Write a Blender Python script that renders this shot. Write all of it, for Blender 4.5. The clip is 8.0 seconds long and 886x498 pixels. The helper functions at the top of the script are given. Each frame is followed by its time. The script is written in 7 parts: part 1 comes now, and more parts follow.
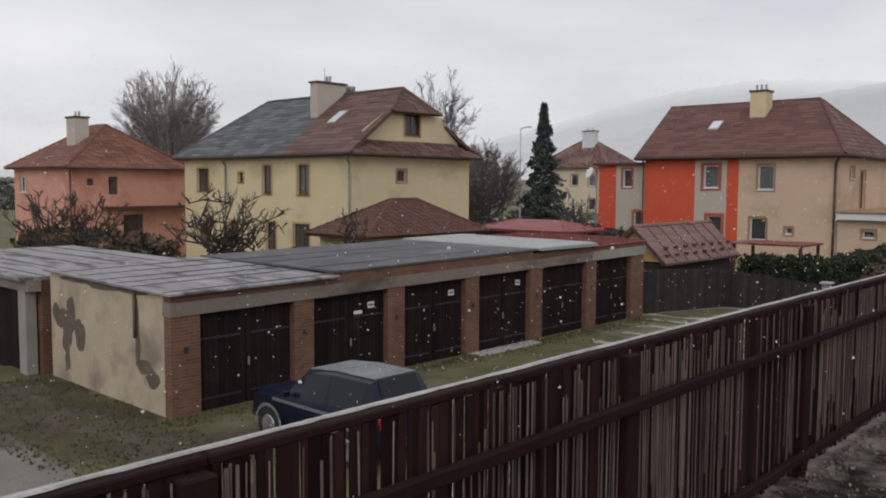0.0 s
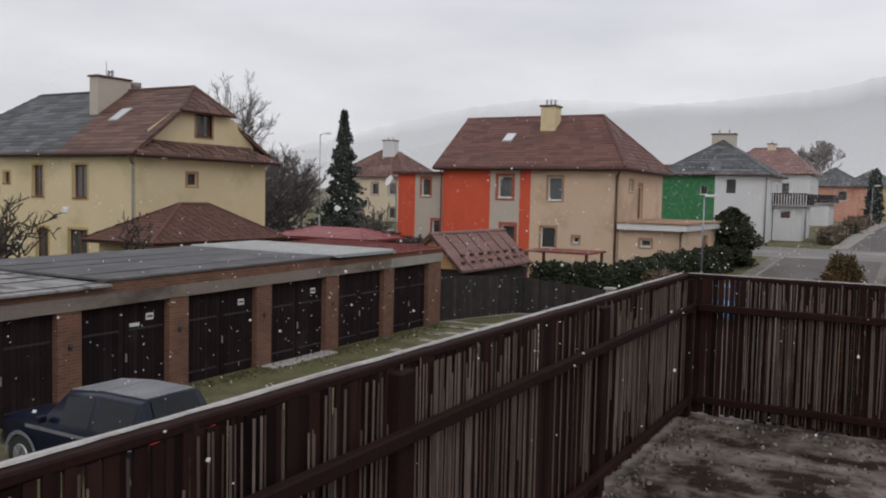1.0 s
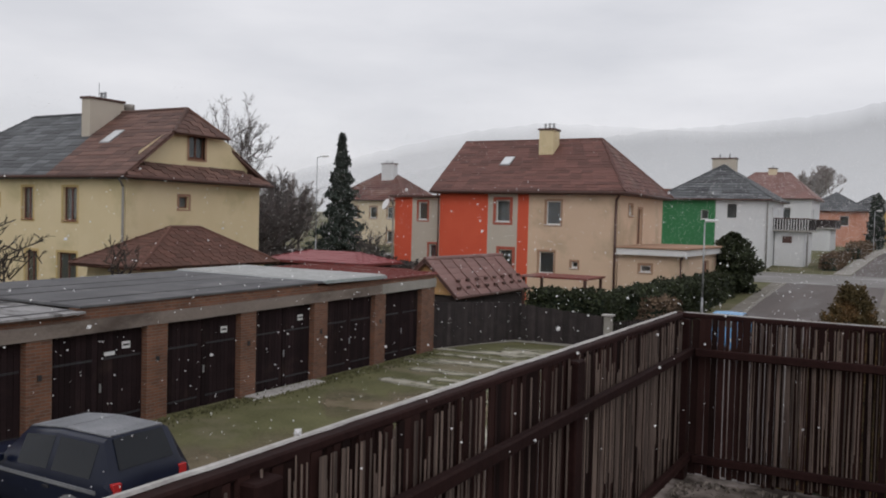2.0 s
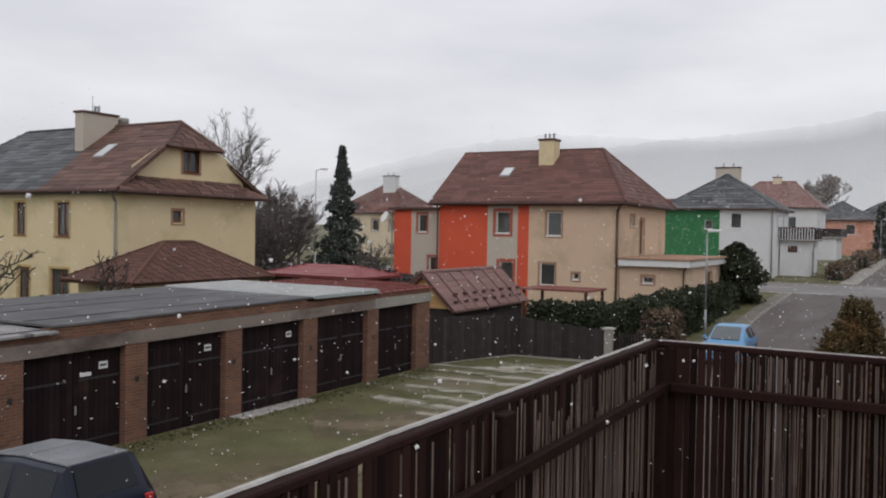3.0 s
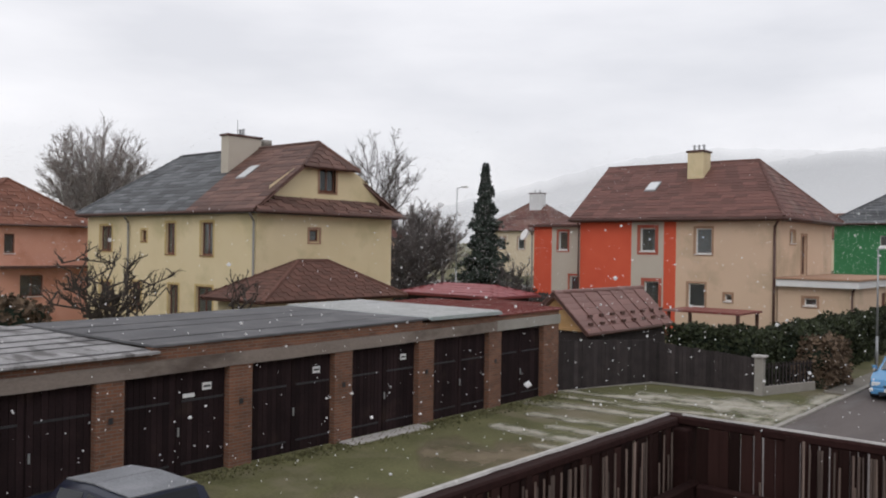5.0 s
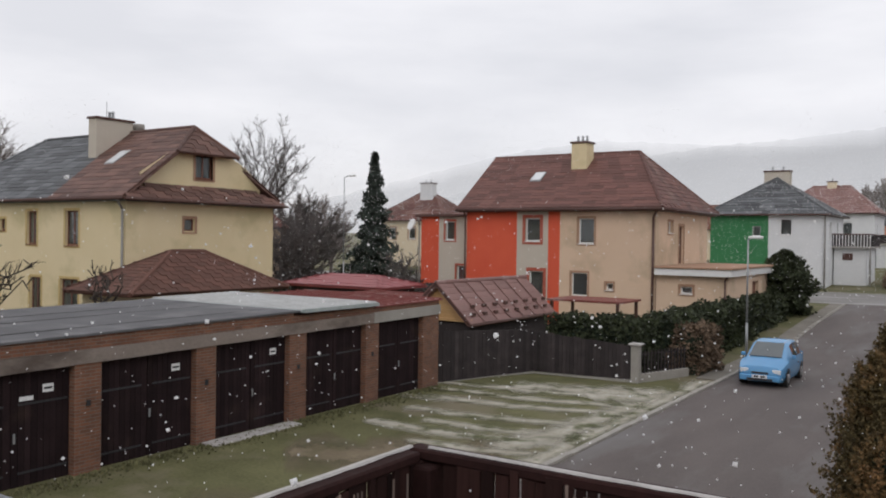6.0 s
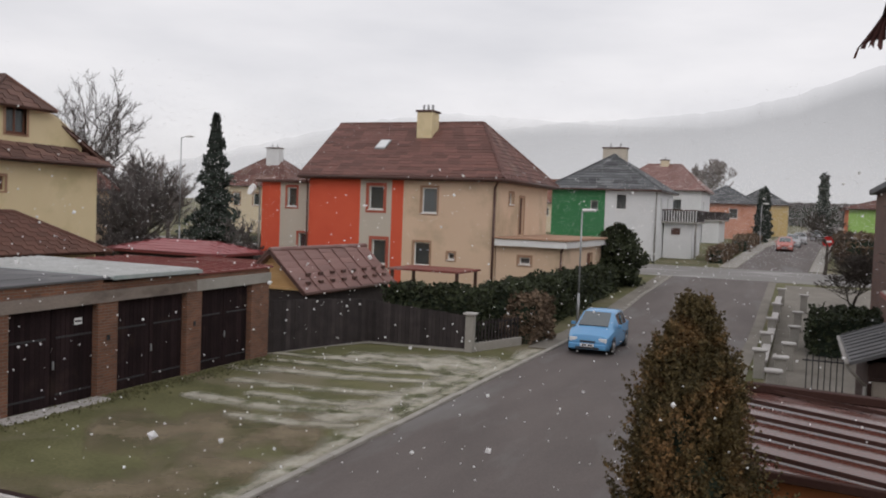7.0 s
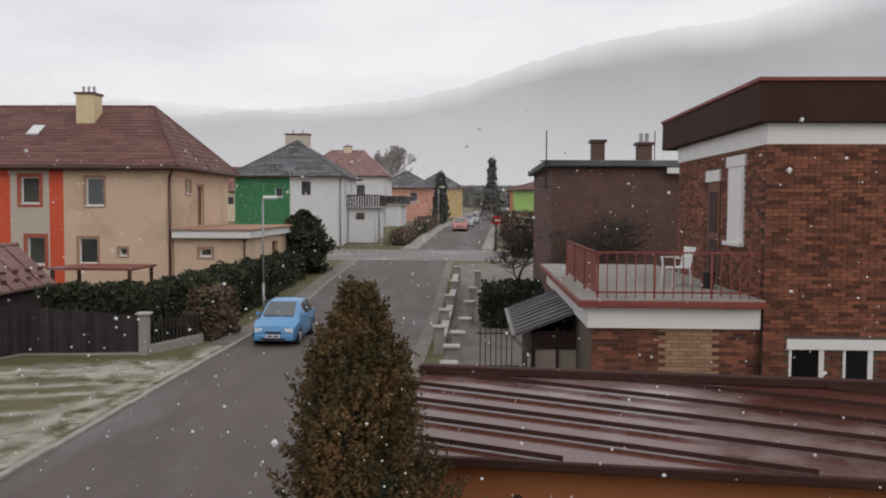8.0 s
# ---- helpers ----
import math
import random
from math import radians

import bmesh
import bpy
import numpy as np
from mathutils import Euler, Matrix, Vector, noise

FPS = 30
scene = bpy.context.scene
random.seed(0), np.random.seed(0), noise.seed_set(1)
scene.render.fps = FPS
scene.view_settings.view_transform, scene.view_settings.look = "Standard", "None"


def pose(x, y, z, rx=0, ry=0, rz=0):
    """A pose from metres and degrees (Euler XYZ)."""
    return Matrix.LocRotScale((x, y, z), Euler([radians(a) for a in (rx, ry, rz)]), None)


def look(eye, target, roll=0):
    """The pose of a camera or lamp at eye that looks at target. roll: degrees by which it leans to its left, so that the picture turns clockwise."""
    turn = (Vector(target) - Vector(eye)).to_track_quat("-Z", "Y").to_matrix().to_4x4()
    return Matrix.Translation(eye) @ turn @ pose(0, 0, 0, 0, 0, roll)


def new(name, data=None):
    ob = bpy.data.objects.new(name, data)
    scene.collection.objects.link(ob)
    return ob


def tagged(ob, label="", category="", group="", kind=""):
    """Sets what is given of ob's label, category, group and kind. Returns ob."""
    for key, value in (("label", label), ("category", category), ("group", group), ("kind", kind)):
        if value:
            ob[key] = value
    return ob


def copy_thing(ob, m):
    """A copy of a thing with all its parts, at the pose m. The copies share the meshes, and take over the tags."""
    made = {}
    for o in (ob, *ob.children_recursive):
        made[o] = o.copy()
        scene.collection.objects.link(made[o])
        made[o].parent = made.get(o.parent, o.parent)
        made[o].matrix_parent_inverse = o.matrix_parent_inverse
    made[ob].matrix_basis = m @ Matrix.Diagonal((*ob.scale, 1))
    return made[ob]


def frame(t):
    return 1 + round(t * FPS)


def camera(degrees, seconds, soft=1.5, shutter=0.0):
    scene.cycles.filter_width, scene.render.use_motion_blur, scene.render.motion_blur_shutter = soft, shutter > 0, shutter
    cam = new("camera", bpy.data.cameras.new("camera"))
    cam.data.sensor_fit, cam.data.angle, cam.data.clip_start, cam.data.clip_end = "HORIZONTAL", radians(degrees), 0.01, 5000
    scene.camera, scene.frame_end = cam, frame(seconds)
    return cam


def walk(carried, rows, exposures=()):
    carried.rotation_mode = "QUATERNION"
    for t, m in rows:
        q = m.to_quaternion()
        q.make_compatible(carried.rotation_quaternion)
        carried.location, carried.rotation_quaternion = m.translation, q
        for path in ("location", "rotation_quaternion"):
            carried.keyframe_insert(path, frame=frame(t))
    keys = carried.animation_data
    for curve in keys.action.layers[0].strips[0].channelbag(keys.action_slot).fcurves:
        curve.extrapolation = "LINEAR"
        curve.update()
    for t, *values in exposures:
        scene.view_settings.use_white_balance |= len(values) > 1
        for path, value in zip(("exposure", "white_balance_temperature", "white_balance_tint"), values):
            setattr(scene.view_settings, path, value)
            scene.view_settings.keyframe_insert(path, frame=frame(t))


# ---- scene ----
cam = camera(55.6, 8.0, 2.0)
PATH = [
    (0, (0.236, 0.495, 5.345), (-1.118, 1.959, 5.191), 0.3),
    (0.5, (-0.035, 0.896, 5.267), (-1.134, 2.561, 5.126), 0.5),
    (1, (-0.103, 1.268, 5.214), (-1.08, 3.009, 5.088), 1.3),
    (1.5, (-0.212, 1.688, 5.227), (-1.189, 3.43, 5.13), 1.4),
    (3, (-0.286, 2.981, 5.268), (-1.28, 4.716, 5.226), 1.0),
    (3.5, (-0.2, 3.371, 5.285), (-1.215, 5.095, 5.254), 0.2),
    (4, (-0.206, 3.785, 5.297), (-1.336, 5.435, 5.301), 0.8),
    (5.5, (-0.269, 5.285, 5.267), (-1.582, 6.793, 5.255), 0.5),
    (6, (-0.263, 5.767, 5.26), (-1.358, 7.44, 5.236), 0.8),
    (6.5, (-0.201, 6.293, 5.242), (-1.147, 8.053, 5.161), 0.9),
    (7, (-0.076, 6.7, 5.193), (-0.861, 8.538, 5.105), 2.1),
    (7.5, (-0.039, 7.147, 5.171), (-0.45, 9.1, 5.052), 0.2),
    (8, (0.075, 7.585, 5.174), (-0.004, 9.581, 5.072), 0.3),
]
walk(cam, [(t, look(eye, target, roll)) for t, eye, target, roll in PATH],
     [(0, 0.0, 6500, 12.5), (1, 0.0, 6500, 12.5), (3, 0.06, 6500, 12.5), (5.5, 0.22, 6500, 12.5), (7, 0.12, 6650, 13.2), (8, 0.14, 6700, 13.6)])

# ---- light ----
world = bpy.data.worlds.new("overcast_sky")
scene.world = world
world.use_nodes = True
wn, wl = world.node_tree.nodes, world.node_tree.links
wn.clear()
SUN_EL, SUN_AZ = 38.0, -60.0
w_out = wn.new("ShaderNodeOutputWorld")
w_bg = wn.new("ShaderNodeBackground")
w_sky = wn.new("ShaderNodeTexSky")
w_sky.sky_type, w_sky.sun_disc = "NISHITA", False
w_sky.sun_elevation, w_sky.sun_rotation = radians(SUN_EL), radians(SUN_AZ)
w_gain = wn.new("ShaderNodeVectorMath")
w_gain.operation = "SCALE"
w_gain.inputs["Scale"].default_value = 0.08
w_co = wn.new("ShaderNodeTexCoord")
w_map = wn.new("ShaderNodeMapping")
w_map.inputs["Scale"].default_value = (1.0, 1.0, 4.0)
w_noise = wn.new("ShaderNodeTexNoise")
w_noise.inputs["Scale"].default_value, w_noise.inputs["Detail"].default_value = 2.2, 6.0
w_noise.inputs["Roughness"].default_value = 0.5
w_ramp = wn.new("ShaderNodeValToRGB")
w_ramp.color_ramp.elements[0].position, w_ramp.color_ramp.elements[0].color = 0.35, (0.645, 0.664, 0.698, 1)
w_ramp.color_ramp.elements[1].position, w_ramp.color_ramp.elements[1].color = 0.72, (0.86, 0.87, 0.89, 1)
w_sep = wn.new("ShaderNodeSeparateXYZ")
w_up = wn.new("ShaderNodeMapRange")
w_up.inputs["From Min"].default_value, w_up.inputs["From Max"].default_value = 0.22, 0.9
w_up.inputs["To Min"].default_value, w_up.inputs["To Max"].default_value = 1.0, 1.15
w_cloud = wn.new("ShaderNodeVectorMath")
w_cloud.operation = "SCALE"
w_mix = wn.new("ShaderNodeMix")
w_mix.data_type = "RGBA"
w_mix.inputs["Factor"].default_value = 0.94
wl.new(w_co.outputs["Generated"], w_map.inputs["Vector"])
wl.new(w_map.outputs["Vector"], w_noise.inputs["Vector"])
wl.new(w_noise.outputs["Fac"], w_ramp.inputs["Fac"])
wl.new(w_co.outputs["Generated"], w_sep.inputs[0])
wl.new(w_sep.outputs["Z"], w_up.inputs["Value"])
wl.new(w_ramp.outputs["Color"], w_cloud.inputs[0])
wl.new(w_up.outputs["Result"], w_cloud.inputs["Scale"])
wl.new(w_sky.outputs["Color"], w_gain.inputs[0])
wl.new(w_gain.outputs["Vector"], w_mix.inputs[6])
wl.new(w_cloud.outputs["Vector"], w_mix.inputs[7])
wl.new(w_mix.outputs[2], w_bg.inputs["Color"])
wl.new(w_bg.outputs["Background"], w_out.inputs["Surface"])
w_bg.inputs["Strength"].default_value = 1.0
sun = new("sun", bpy.data.lights.new("sun", "SUN"))
sun.data.energy, sun.data.angle, sun.data.color = 0.5, radians(30), (1.0, 0.96, 0.9)
sun.matrix_world = look((20, -25, 40), (-15, 30, 0))


# ---- materials ----
def node_mat(name):
    m = bpy.data.materials.new(name)
    m.use_nodes = True
    return m, m.node_tree.nodes, m.node_tree.links, m.node_tree.nodes["Principled BSDF"]


def surface(name, a, b, rough=0.8, scale=6.0, fine=60.0, bump=0.2, metal=0.0, stain=None, stain_scale=0.7, stain_at=(0.52, 0.68), stretch=(1, 1, 1), vary=0.0, spec=0.4):
    """Two tones mixed by coarse and fine noise, with relief, and stains of a third tone."""
    m, n, l, p = node_mat(name)
    co = n.new("ShaderNodeTexCoord")
    mp = n.new("ShaderNodeMapping")
    mp.inputs["Scale"].default_value = stretch
    l.new(co.outputs["Object"], mp.inputs["Vector"])
    big, small = n.new("ShaderNodeTexNoise"), n.new("ShaderNodeTexNoise")
    big.inputs["Scale"].default_value, big.inputs["Detail"].default_value = scale, 5
    small.inputs["Scale"].default_value, small.inputs["Detail"].default_value = fine, 4
    l.new(mp.outputs["Vector"], big.inputs["Vector"])
    l.new(mp.outputs["Vector"], small.inputs["Vector"])
    add = n.new("ShaderNodeMath")
    add.operation = "MULTIPLY_ADD"
    add.inputs[1].default_value, add.inputs[2].default_value = 0.5, 0.0
    l.new(small.outputs["Fac"], add.inputs[0])
    half = n.new("ShaderNodeMath")
    half.operation = "MULTIPLY_ADD"
    half.inputs[1].default_value = 0.6
    l.new(big.outputs["Fac"], half.inputs[0])
    l.new(add.outputs[0], half.inputs[2])
    rng = n.new("ShaderNodeMapRange")
    rng.inputs["From Min"].default_value, rng.inputs["From Max"].default_value = 0.35, 0.75
    l.new(half.outputs[0], rng.inputs["Value"])
    mix = n.new("ShaderNodeMix")
    mix.data_type = "RGBA"
    mix.inputs[6].default_value, mix.inputs[7].default_value = (*a, 1), (*b, 1)
    l.new(rng.outputs["Result"], mix.inputs["Factor"])
    colour = mix.outputs[2]
    if stain:
        sn = n.new("ShaderNodeTexNoise")
        sn.inputs["Scale"].default_value, sn.inputs["Detail"].default_value = stain_scale, 6
        sn.inputs["Roughness"].default_value = 0.6
        l.new(mp.outputs["Vector"], sn.inputs["Vector"])
        sr = n.new("ShaderNodeMapRange")
        sr.inputs["From Min"].default_value, sr.inputs["From Max"].default_value = stain_at
        l.new(sn.outputs["Fac"], sr.inputs["Value"])
        sm = n.new("ShaderNodeMix")
        sm.data_type = "RGBA"
        sm.inputs[7].default_value = (*stain, 1)
        l.new(sr.outputs["Result"], sm.inputs["Factor"])
        l.new(colour, sm.inputs[6])
        colour = sm.outputs[2]
    if vary:
        oi, hv = n.new("ShaderNodeObjectInfo"), n.new("ShaderNodeHueSaturation")
        vr = n.new("ShaderNodeMapRange")
        vr.inputs["To Min"].default_value, vr.inputs["To Max"].default_value = 1 - vary, 1 + vary
        geo = n.new("ShaderNodeNewGeometry")
        both = n.new("ShaderNodeMath")
        both.operation = "ADD"
        fr = n.new("ShaderNodeMath")
        fr.operation = "FRACT"
        l.new(oi.outputs["Random"], both.inputs[0])
        l.new(geo.outputs["Random Per Island"], both.inputs[1])
        l.new(both.outputs[0], fr.inputs[0])
        l.new(fr.outputs[0], vr.inputs["Value"])
        l.new(vr.outputs["Result"], hv.inputs["Value"])
        l.new(colour, hv.inputs["Color"])
        colour = hv.outputs["Color"]
    l.new(colour, p.inputs["Base Color"])
    p.inputs["Roughness"].default_value, p.inputs["Metallic"].default_value = rough, metal
    p.inputs["Specular IOR Level"].default_value = spec
    if bump:
        bp = n.new("ShaderNodeBump")
        bp.inputs["Strength"].default_value, bp.inputs["Distance"].default_value = bump, 0.02
        l.new(half.outputs[0], bp.inputs["Height"])
        l.new(bp.outputs["Normal"], p.inputs["Normal"])
    return m


M = {}
M["asphalt"] = surface("asphalt", (0.08, 0.065, 0.06), (0.13, 0.108, 0.1), 0.75, 0.9, 45, 0.4, stain=(0.15, 0.14, 0.135), stain_scale=0.5, stretch=(1, 0.25, 1))
M["pale_asphalt"] = surface("wet_snow_dusted_asphalt", (0.15, 0.14, 0.132), (0.24, 0.228, 0.218), 0.7, 0.7, 40, 0.3, stain=(0.32, 0.31, 0.3), stain_scale=0.35, stretch=(0.3, 1, 1))
M["grass"] = surface("wet_grass", (0.06, 0.062, 0.021), (0.15, 0.142, 0.064), 0.95, 0.8, 14, 0.8, stain=(0.17, 0.145, 0.095), stain_scale=0.3, stain_at=(0.5, 0.66))
M["snow"] = surface("thin_snow", (0.42, 0.42, 0.41), (0.6, 0.6, 0.6), 0.9, 2.0, 25, 0.5)
M["dirt"] = surface("packed_dirt", (0.13, 0.115, 0.095), (0.24, 0.22, 0.19), 0.95, 0.7, 20, 0.5)
M["yellow"] = surface("cream_yellow_render", (0.64, 0.53, 0.32), (0.72, 0.61, 0.4), 0.9, 0.6, 40, 0.1, stain=(0.54, 0.46, 0.27), stain_scale=0.35)
M["beige"] = surface("beige_render", (0.62, 0.455, 0.325), (0.68, 0.51, 0.375), 0.9, 0.6, 40, 0.1, stain=(0.47, 0.36, 0.25), stain_scale=0.35)
M["red_paint"] = surface("orange_red_render", (0.6, 0.09, 0.045), (0.68, 0.12, 0.06), 0.85, 0.8, 40, 0.1)
M["grey_paint"] = surface("pale_grey_render", (0.48, 0.43, 0.36), (0.54, 0.49, 0.42), 0.9, 0.8, 40, 0.1)
M["salmon"] = surface("salmon_render", (0.61, 0.3, 0.22), (0.69, 0.37, 0.275), 0.9, 0.6, 40, 0.1, stain=(0.5, 0.22, 0.14), stain_scale=0.4)
M["green"] = surface("green_render", (0.035, 0.17, 0.065), (0.05, 0.21, 0.085), 0.9, 0.6, 40, 0.1)
M["lime"] = surface("lime_green_render", (0.3, 0.5, 0.14), (0.36, 0.57, 0.18), 0.9, 0.6, 40, 0.1)
M["orange_paint"] = surface("bright_orange_render", (0.62, 0.2, 0.09), (0.7, 0.25, 0.12), 0.9, 0.6, 40, 0.1)
M["white"] = surface("white_render", (0.62, 0.63, 0.64), (0.72, 0.73, 0.74), 0.9, 0.6, 40, 0.1)
M["cream"] = surface("cream_render", (0.66, 0.56, 0.40), (0.72, 0.62, 0.46), 0.9, 0.6, 40, 0.1)
M["roof_red"] = surface("red_brown_tiles", (0.1, 0.043, 0.035), (0.17, 0.079, 0.064), 0.75, 2.0, 30, 0.3, stain=(0.2, 0.125, 0.105), stain_scale=0.5, stain_at=(0.52, 0.72), vary=0.28)
M["roof_brown"] = surface("wet_brown_tiles", (0.098, 0.049, 0.038), (0.16, 0.088, 0.07), 0.7, 1.6, 30, 0.3, stain=(0.21, 0.15, 0.135), stain_scale=0.7, stain_at=(0.52, 0.7), stretch=(0.4, 1, 1), vary=0.35)
M["roof_porch"] = surface("dark_brown_tiles", (0.085, 0.038, 0.027), (0.135, 0.064, 0.047), 0.8, 2.0, 30, 0.3, vary=0.22)
M["roof_rust"] = surface("rust_red_tiles", (0.145, 0.058, 0.038), (0.215, 0.09, 0.058), 0.8, 2.0, 30, 0.3, vary=0.25)
M["roof_grey"] = surface("grey_slate", (0.07, 0.074, 0.08), (0.125, 0.13, 0.136), 0.7, 2.0, 30, 0.3, stain=(0.19, 0.195, 0.2), stain_scale=0.8, stain_at=(0.55, 0.75), stretch=(0.35, 1, 1), vary=0.4)
M["wood_dark"] = surface("dark_brown_wood", (0.028, 0.014, 0.012), (0.055, 0.028, 0.022), 0.7, 3, 30, 0.3, stretch=(1, 1, 0.2))
M["brick"] = surface("brown_brick", (0.16, 0.075, 0.04), (0.27, 0.13, 0.075), 0.9, 3, 30, 0.4)
M["concrete"] = surface("grey_concrete", (0.24, 0.225, 0.2), (0.36, 0.34, 0.31), 0.9, 1.5, 30, 0.3)
M["bark"] = surface("dark_bark", (0.04, 0.032, 0.027), (0.08, 0.065, 0.055), 0.95, 5, 30, 0.5)
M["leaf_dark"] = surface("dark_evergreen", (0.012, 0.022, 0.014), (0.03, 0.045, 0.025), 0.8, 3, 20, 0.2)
M["thuja"] = surface("thuja_green_brown", (0.03, 0.035, 0.012), (0.09, 0.075, 0.03), 0.8, 3, 20, 0.2)
M["hill"] = surface("hill", (0.2, 0.21, 0.22), (0.2, 0.21, 0.22), 1, 1, 1, 0)


def glass_mat(name, tint, rough=0.04):
    m, n, l, p = node_mat(name)
    p.inputs["Base Color"].default_value = (*tint, 1)
    p.inputs["Roughness"].default_value, p.inputs["Transmission Weight"].default_value = rough, 0.94
    nz = n.new("ShaderNodeTexNoise")
    nz.inputs["Scale"].default_value = 3.0
    bp = n.new("ShaderNodeBump")
    bp.inputs["Strength"].default_value, bp.inputs["Distance"].default_value = 0.05, 0.01
    l.new(nz.outputs["Fac"], bp.inputs["Height"])
    l.new(bp.outputs["Normal"], p.inputs["Normal"])
    return m


def brick_mat(name, a, b, mortar, axis="x", size=4.0):
    """Small bricks for far walls; axis: the wall's horizontal run."""
    m, n, l, p = node_mat(name)
    co, sep, com = n.new("ShaderNodeTexCoord"), n.new("ShaderNodeSeparateXYZ"), n.new("ShaderNodeCombineXYZ")
    l.new(co.outputs["Object"], sep.inputs[0])
    add = n.new("ShaderNodeMath")
    add.operation = "ADD"
    l.new(sep.outputs["X"], add.inputs[0])
    l.new(sep.outputs["Y"], add.inputs[1])
    l.new(add.outputs[0], com.inputs["X"])
    l.new(sep.outputs["Z"], com.inputs["Y"])
    br = n.new("ShaderNodeTexBrick")
    br.inputs["Scale"].default_value = size
    br.inputs["Brick Width"].default_value, br.inputs["Row Height"].default_value = 1.0, 0.3
    br.inputs["Mortar Size"].default_value = 0.035
    br.inputs["Color1"].default_value, br.inputs["Color2"].default_value, br.inputs["Mortar"].default_value = (*a, 1), (*b, 1), (*mortar, 1)
    l.new(com.outputs[0], br.inputs["Vector"])
    nz = n.new("ShaderNodeTexNoise")
    nz.inputs["Scale"].default_value, nz.inputs["Detail"].default_value = 1.3, 6
    l.new(co.outputs["Object"], nz.inputs["Vector"])
    hv = n.new("ShaderNodeHueSaturation")
    vr = n.new("ShaderNodeMapRange")
    vr.inputs["To Min"].default_value, vr.inputs["To Max"].default_value = 0.55, 1.45
    l.new(nz.outputs["Fac"], vr.inputs["Value"])
    l.new(vr.outputs["Result"], hv.inputs["Value"])
    l.new(br.outputs["Color"], hv.inputs["Color"])
    l.new(hv.outputs["Color"], p.inputs["Base Color"])
    bp = n.new("ShaderNodeBump")
    bp.inputs["Strength"].default_value, bp.inputs["Distance"].default_value = 0.5, 0.01
    l.new(br.outputs["Fac"], bp.inputs["Height"])
    bp.invert = True
    l.new(bp.outputs["Normal"], p.inputs["Normal"])
    p.inputs["Roughness"].default_value = 0.9
    return m


M["glass"] = glass_mat("window_glass", (0.5, 0.55, 0.56))
M["car_window"] = surface("car_window_glass", (0.05, 0.065, 0.07), (0.07, 0.085, 0.09), 0.05, 2, 40, 0, spec=1.0)
M["car_glass"] = surface("tinted_car_glass", (0.006, 0.008, 0.011), (0.009, 0.011, 0.015), 0.06, 2, 40, 0, spec=0.28)
M["pillar_brick"] = brick_mat("orange_brown_brick", (0.2, 0.085, 0.047), (0.13, 0.058, 0.036), (0.16, 0.125, 0.1))
M["far_brick"] = brick_mat("dark_red_brick", (0.15, 0.07, 0.05), (0.10, 0.05, 0.04), (0.12, 0.1, 0.09))
M["brick_piece"] = surface("brown_facing_brick", (0.11, 0.04, 0.024), (0.235, 0.088, 0.05), 0.85, 5, 40, 0.4, vary=0.6)
M["brick_light"] = surface("pale_facing_brick", (0.3, 0.18, 0.11), (0.4, 0.25, 0.16), 0.85, 5, 40, 0.4, vary=0.2)
M["mortar"] = surface("dark_mortar", (0.09, 0.07, 0.055), (0.14, 0.11, 0.09), 0.95, 6, 50, 0.4)
M["door_black"] = surface("dark_garage_door", (0.014, 0.0085, 0.0095), (0.028, 0.017, 0.018), 0.85, 1.5, 25, 0.25, stain=(0.04, 0.026, 0.022), stain_scale=0.9, stain_at=(0.58, 0.75), vary=0.3, spec=0.12)
M["plaster"] = surface("peeling_cream_plaster", (0.42, 0.345, 0.24), (0.55, 0.465, 0.345), 0.95, 1.0, 30, 0.4, stain=(0.25, 0.2, 0.15), stain_scale=0.6, stain_at=(0.48, 0.68))
M["bare_patch"] = surface("bare_grey_mortar", (0.1, 0.078, 0.06), (0.17, 0.13, 0.1), 0.95, 4, 40, 0.6)
M["felt"] = surface("grey_roofing_felt", (0.078, 0.077, 0.081), (0.132, 0.13, 0.134), 0.9, 0.9, 50, 0.3, stain=(0.19, 0.187, 0.19), stain_scale=0.5, stain_at=(0.54, 0.72))
M["snowy_sheet"] = surface("snow_dusted_sheet", (0.17, 0.165, 0.165), (0.38, 0.37, 0.37), 0.8, 1.2, 18, 0.3, stain=(0.1, 0.092, 0.09), stain_scale=1.0, stain_at=(0.52, 0.62), stretch=(0.6, 2, 1))
M["zinc"] = surface("pale_green_zinc", (0.27, 0.3, 0.295), (0.4, 0.43, 0.42), 0.5, 0.8, 30, 0.15, stain=(0.17, 0.23, 0.225), stain_scale=0.8)
M["red_sheet"] = surface("dark_red_sheet_metal", (0.15, 0.035, 0.03), (0.22, 0.06, 0.05), 0.5, 1.0, 30, 0.2, stain=(0.36, 0.3, 0.28), stain_scale=0.6, stain_at=(0.56, 0.75))
M["bright_red_sheet"] = surface("raspberry_red_sheet", (0.25, 0.06, 0.065), (0.32, 0.09, 0.09), 0.5, 1.0, 30, 0.2)
M["copper"] = surface("wet_brown_sheet_metal", (0.062, 0.021, 0.015), (0.115, 0.042, 0.031), 0.16, 0.5, 25, 0.05, stain=(0.24, 0.18, 0.17), stain_scale=0.45, stain_at=(0.5, 0.68), spec=0.85)
M["copper_dark"] = surface("dark_brown_sheet_metal", (0.035, 0.016, 0.013), (0.062, 0.03, 0.024), 0.75, 1, 25, 0.15, spec=0.15)
M["frame_white"] = surface("white_window_frame", (0.7, 0.7, 0.69), (0.78, 0.78, 0.77), 0.4, 3, 40, 0.05)
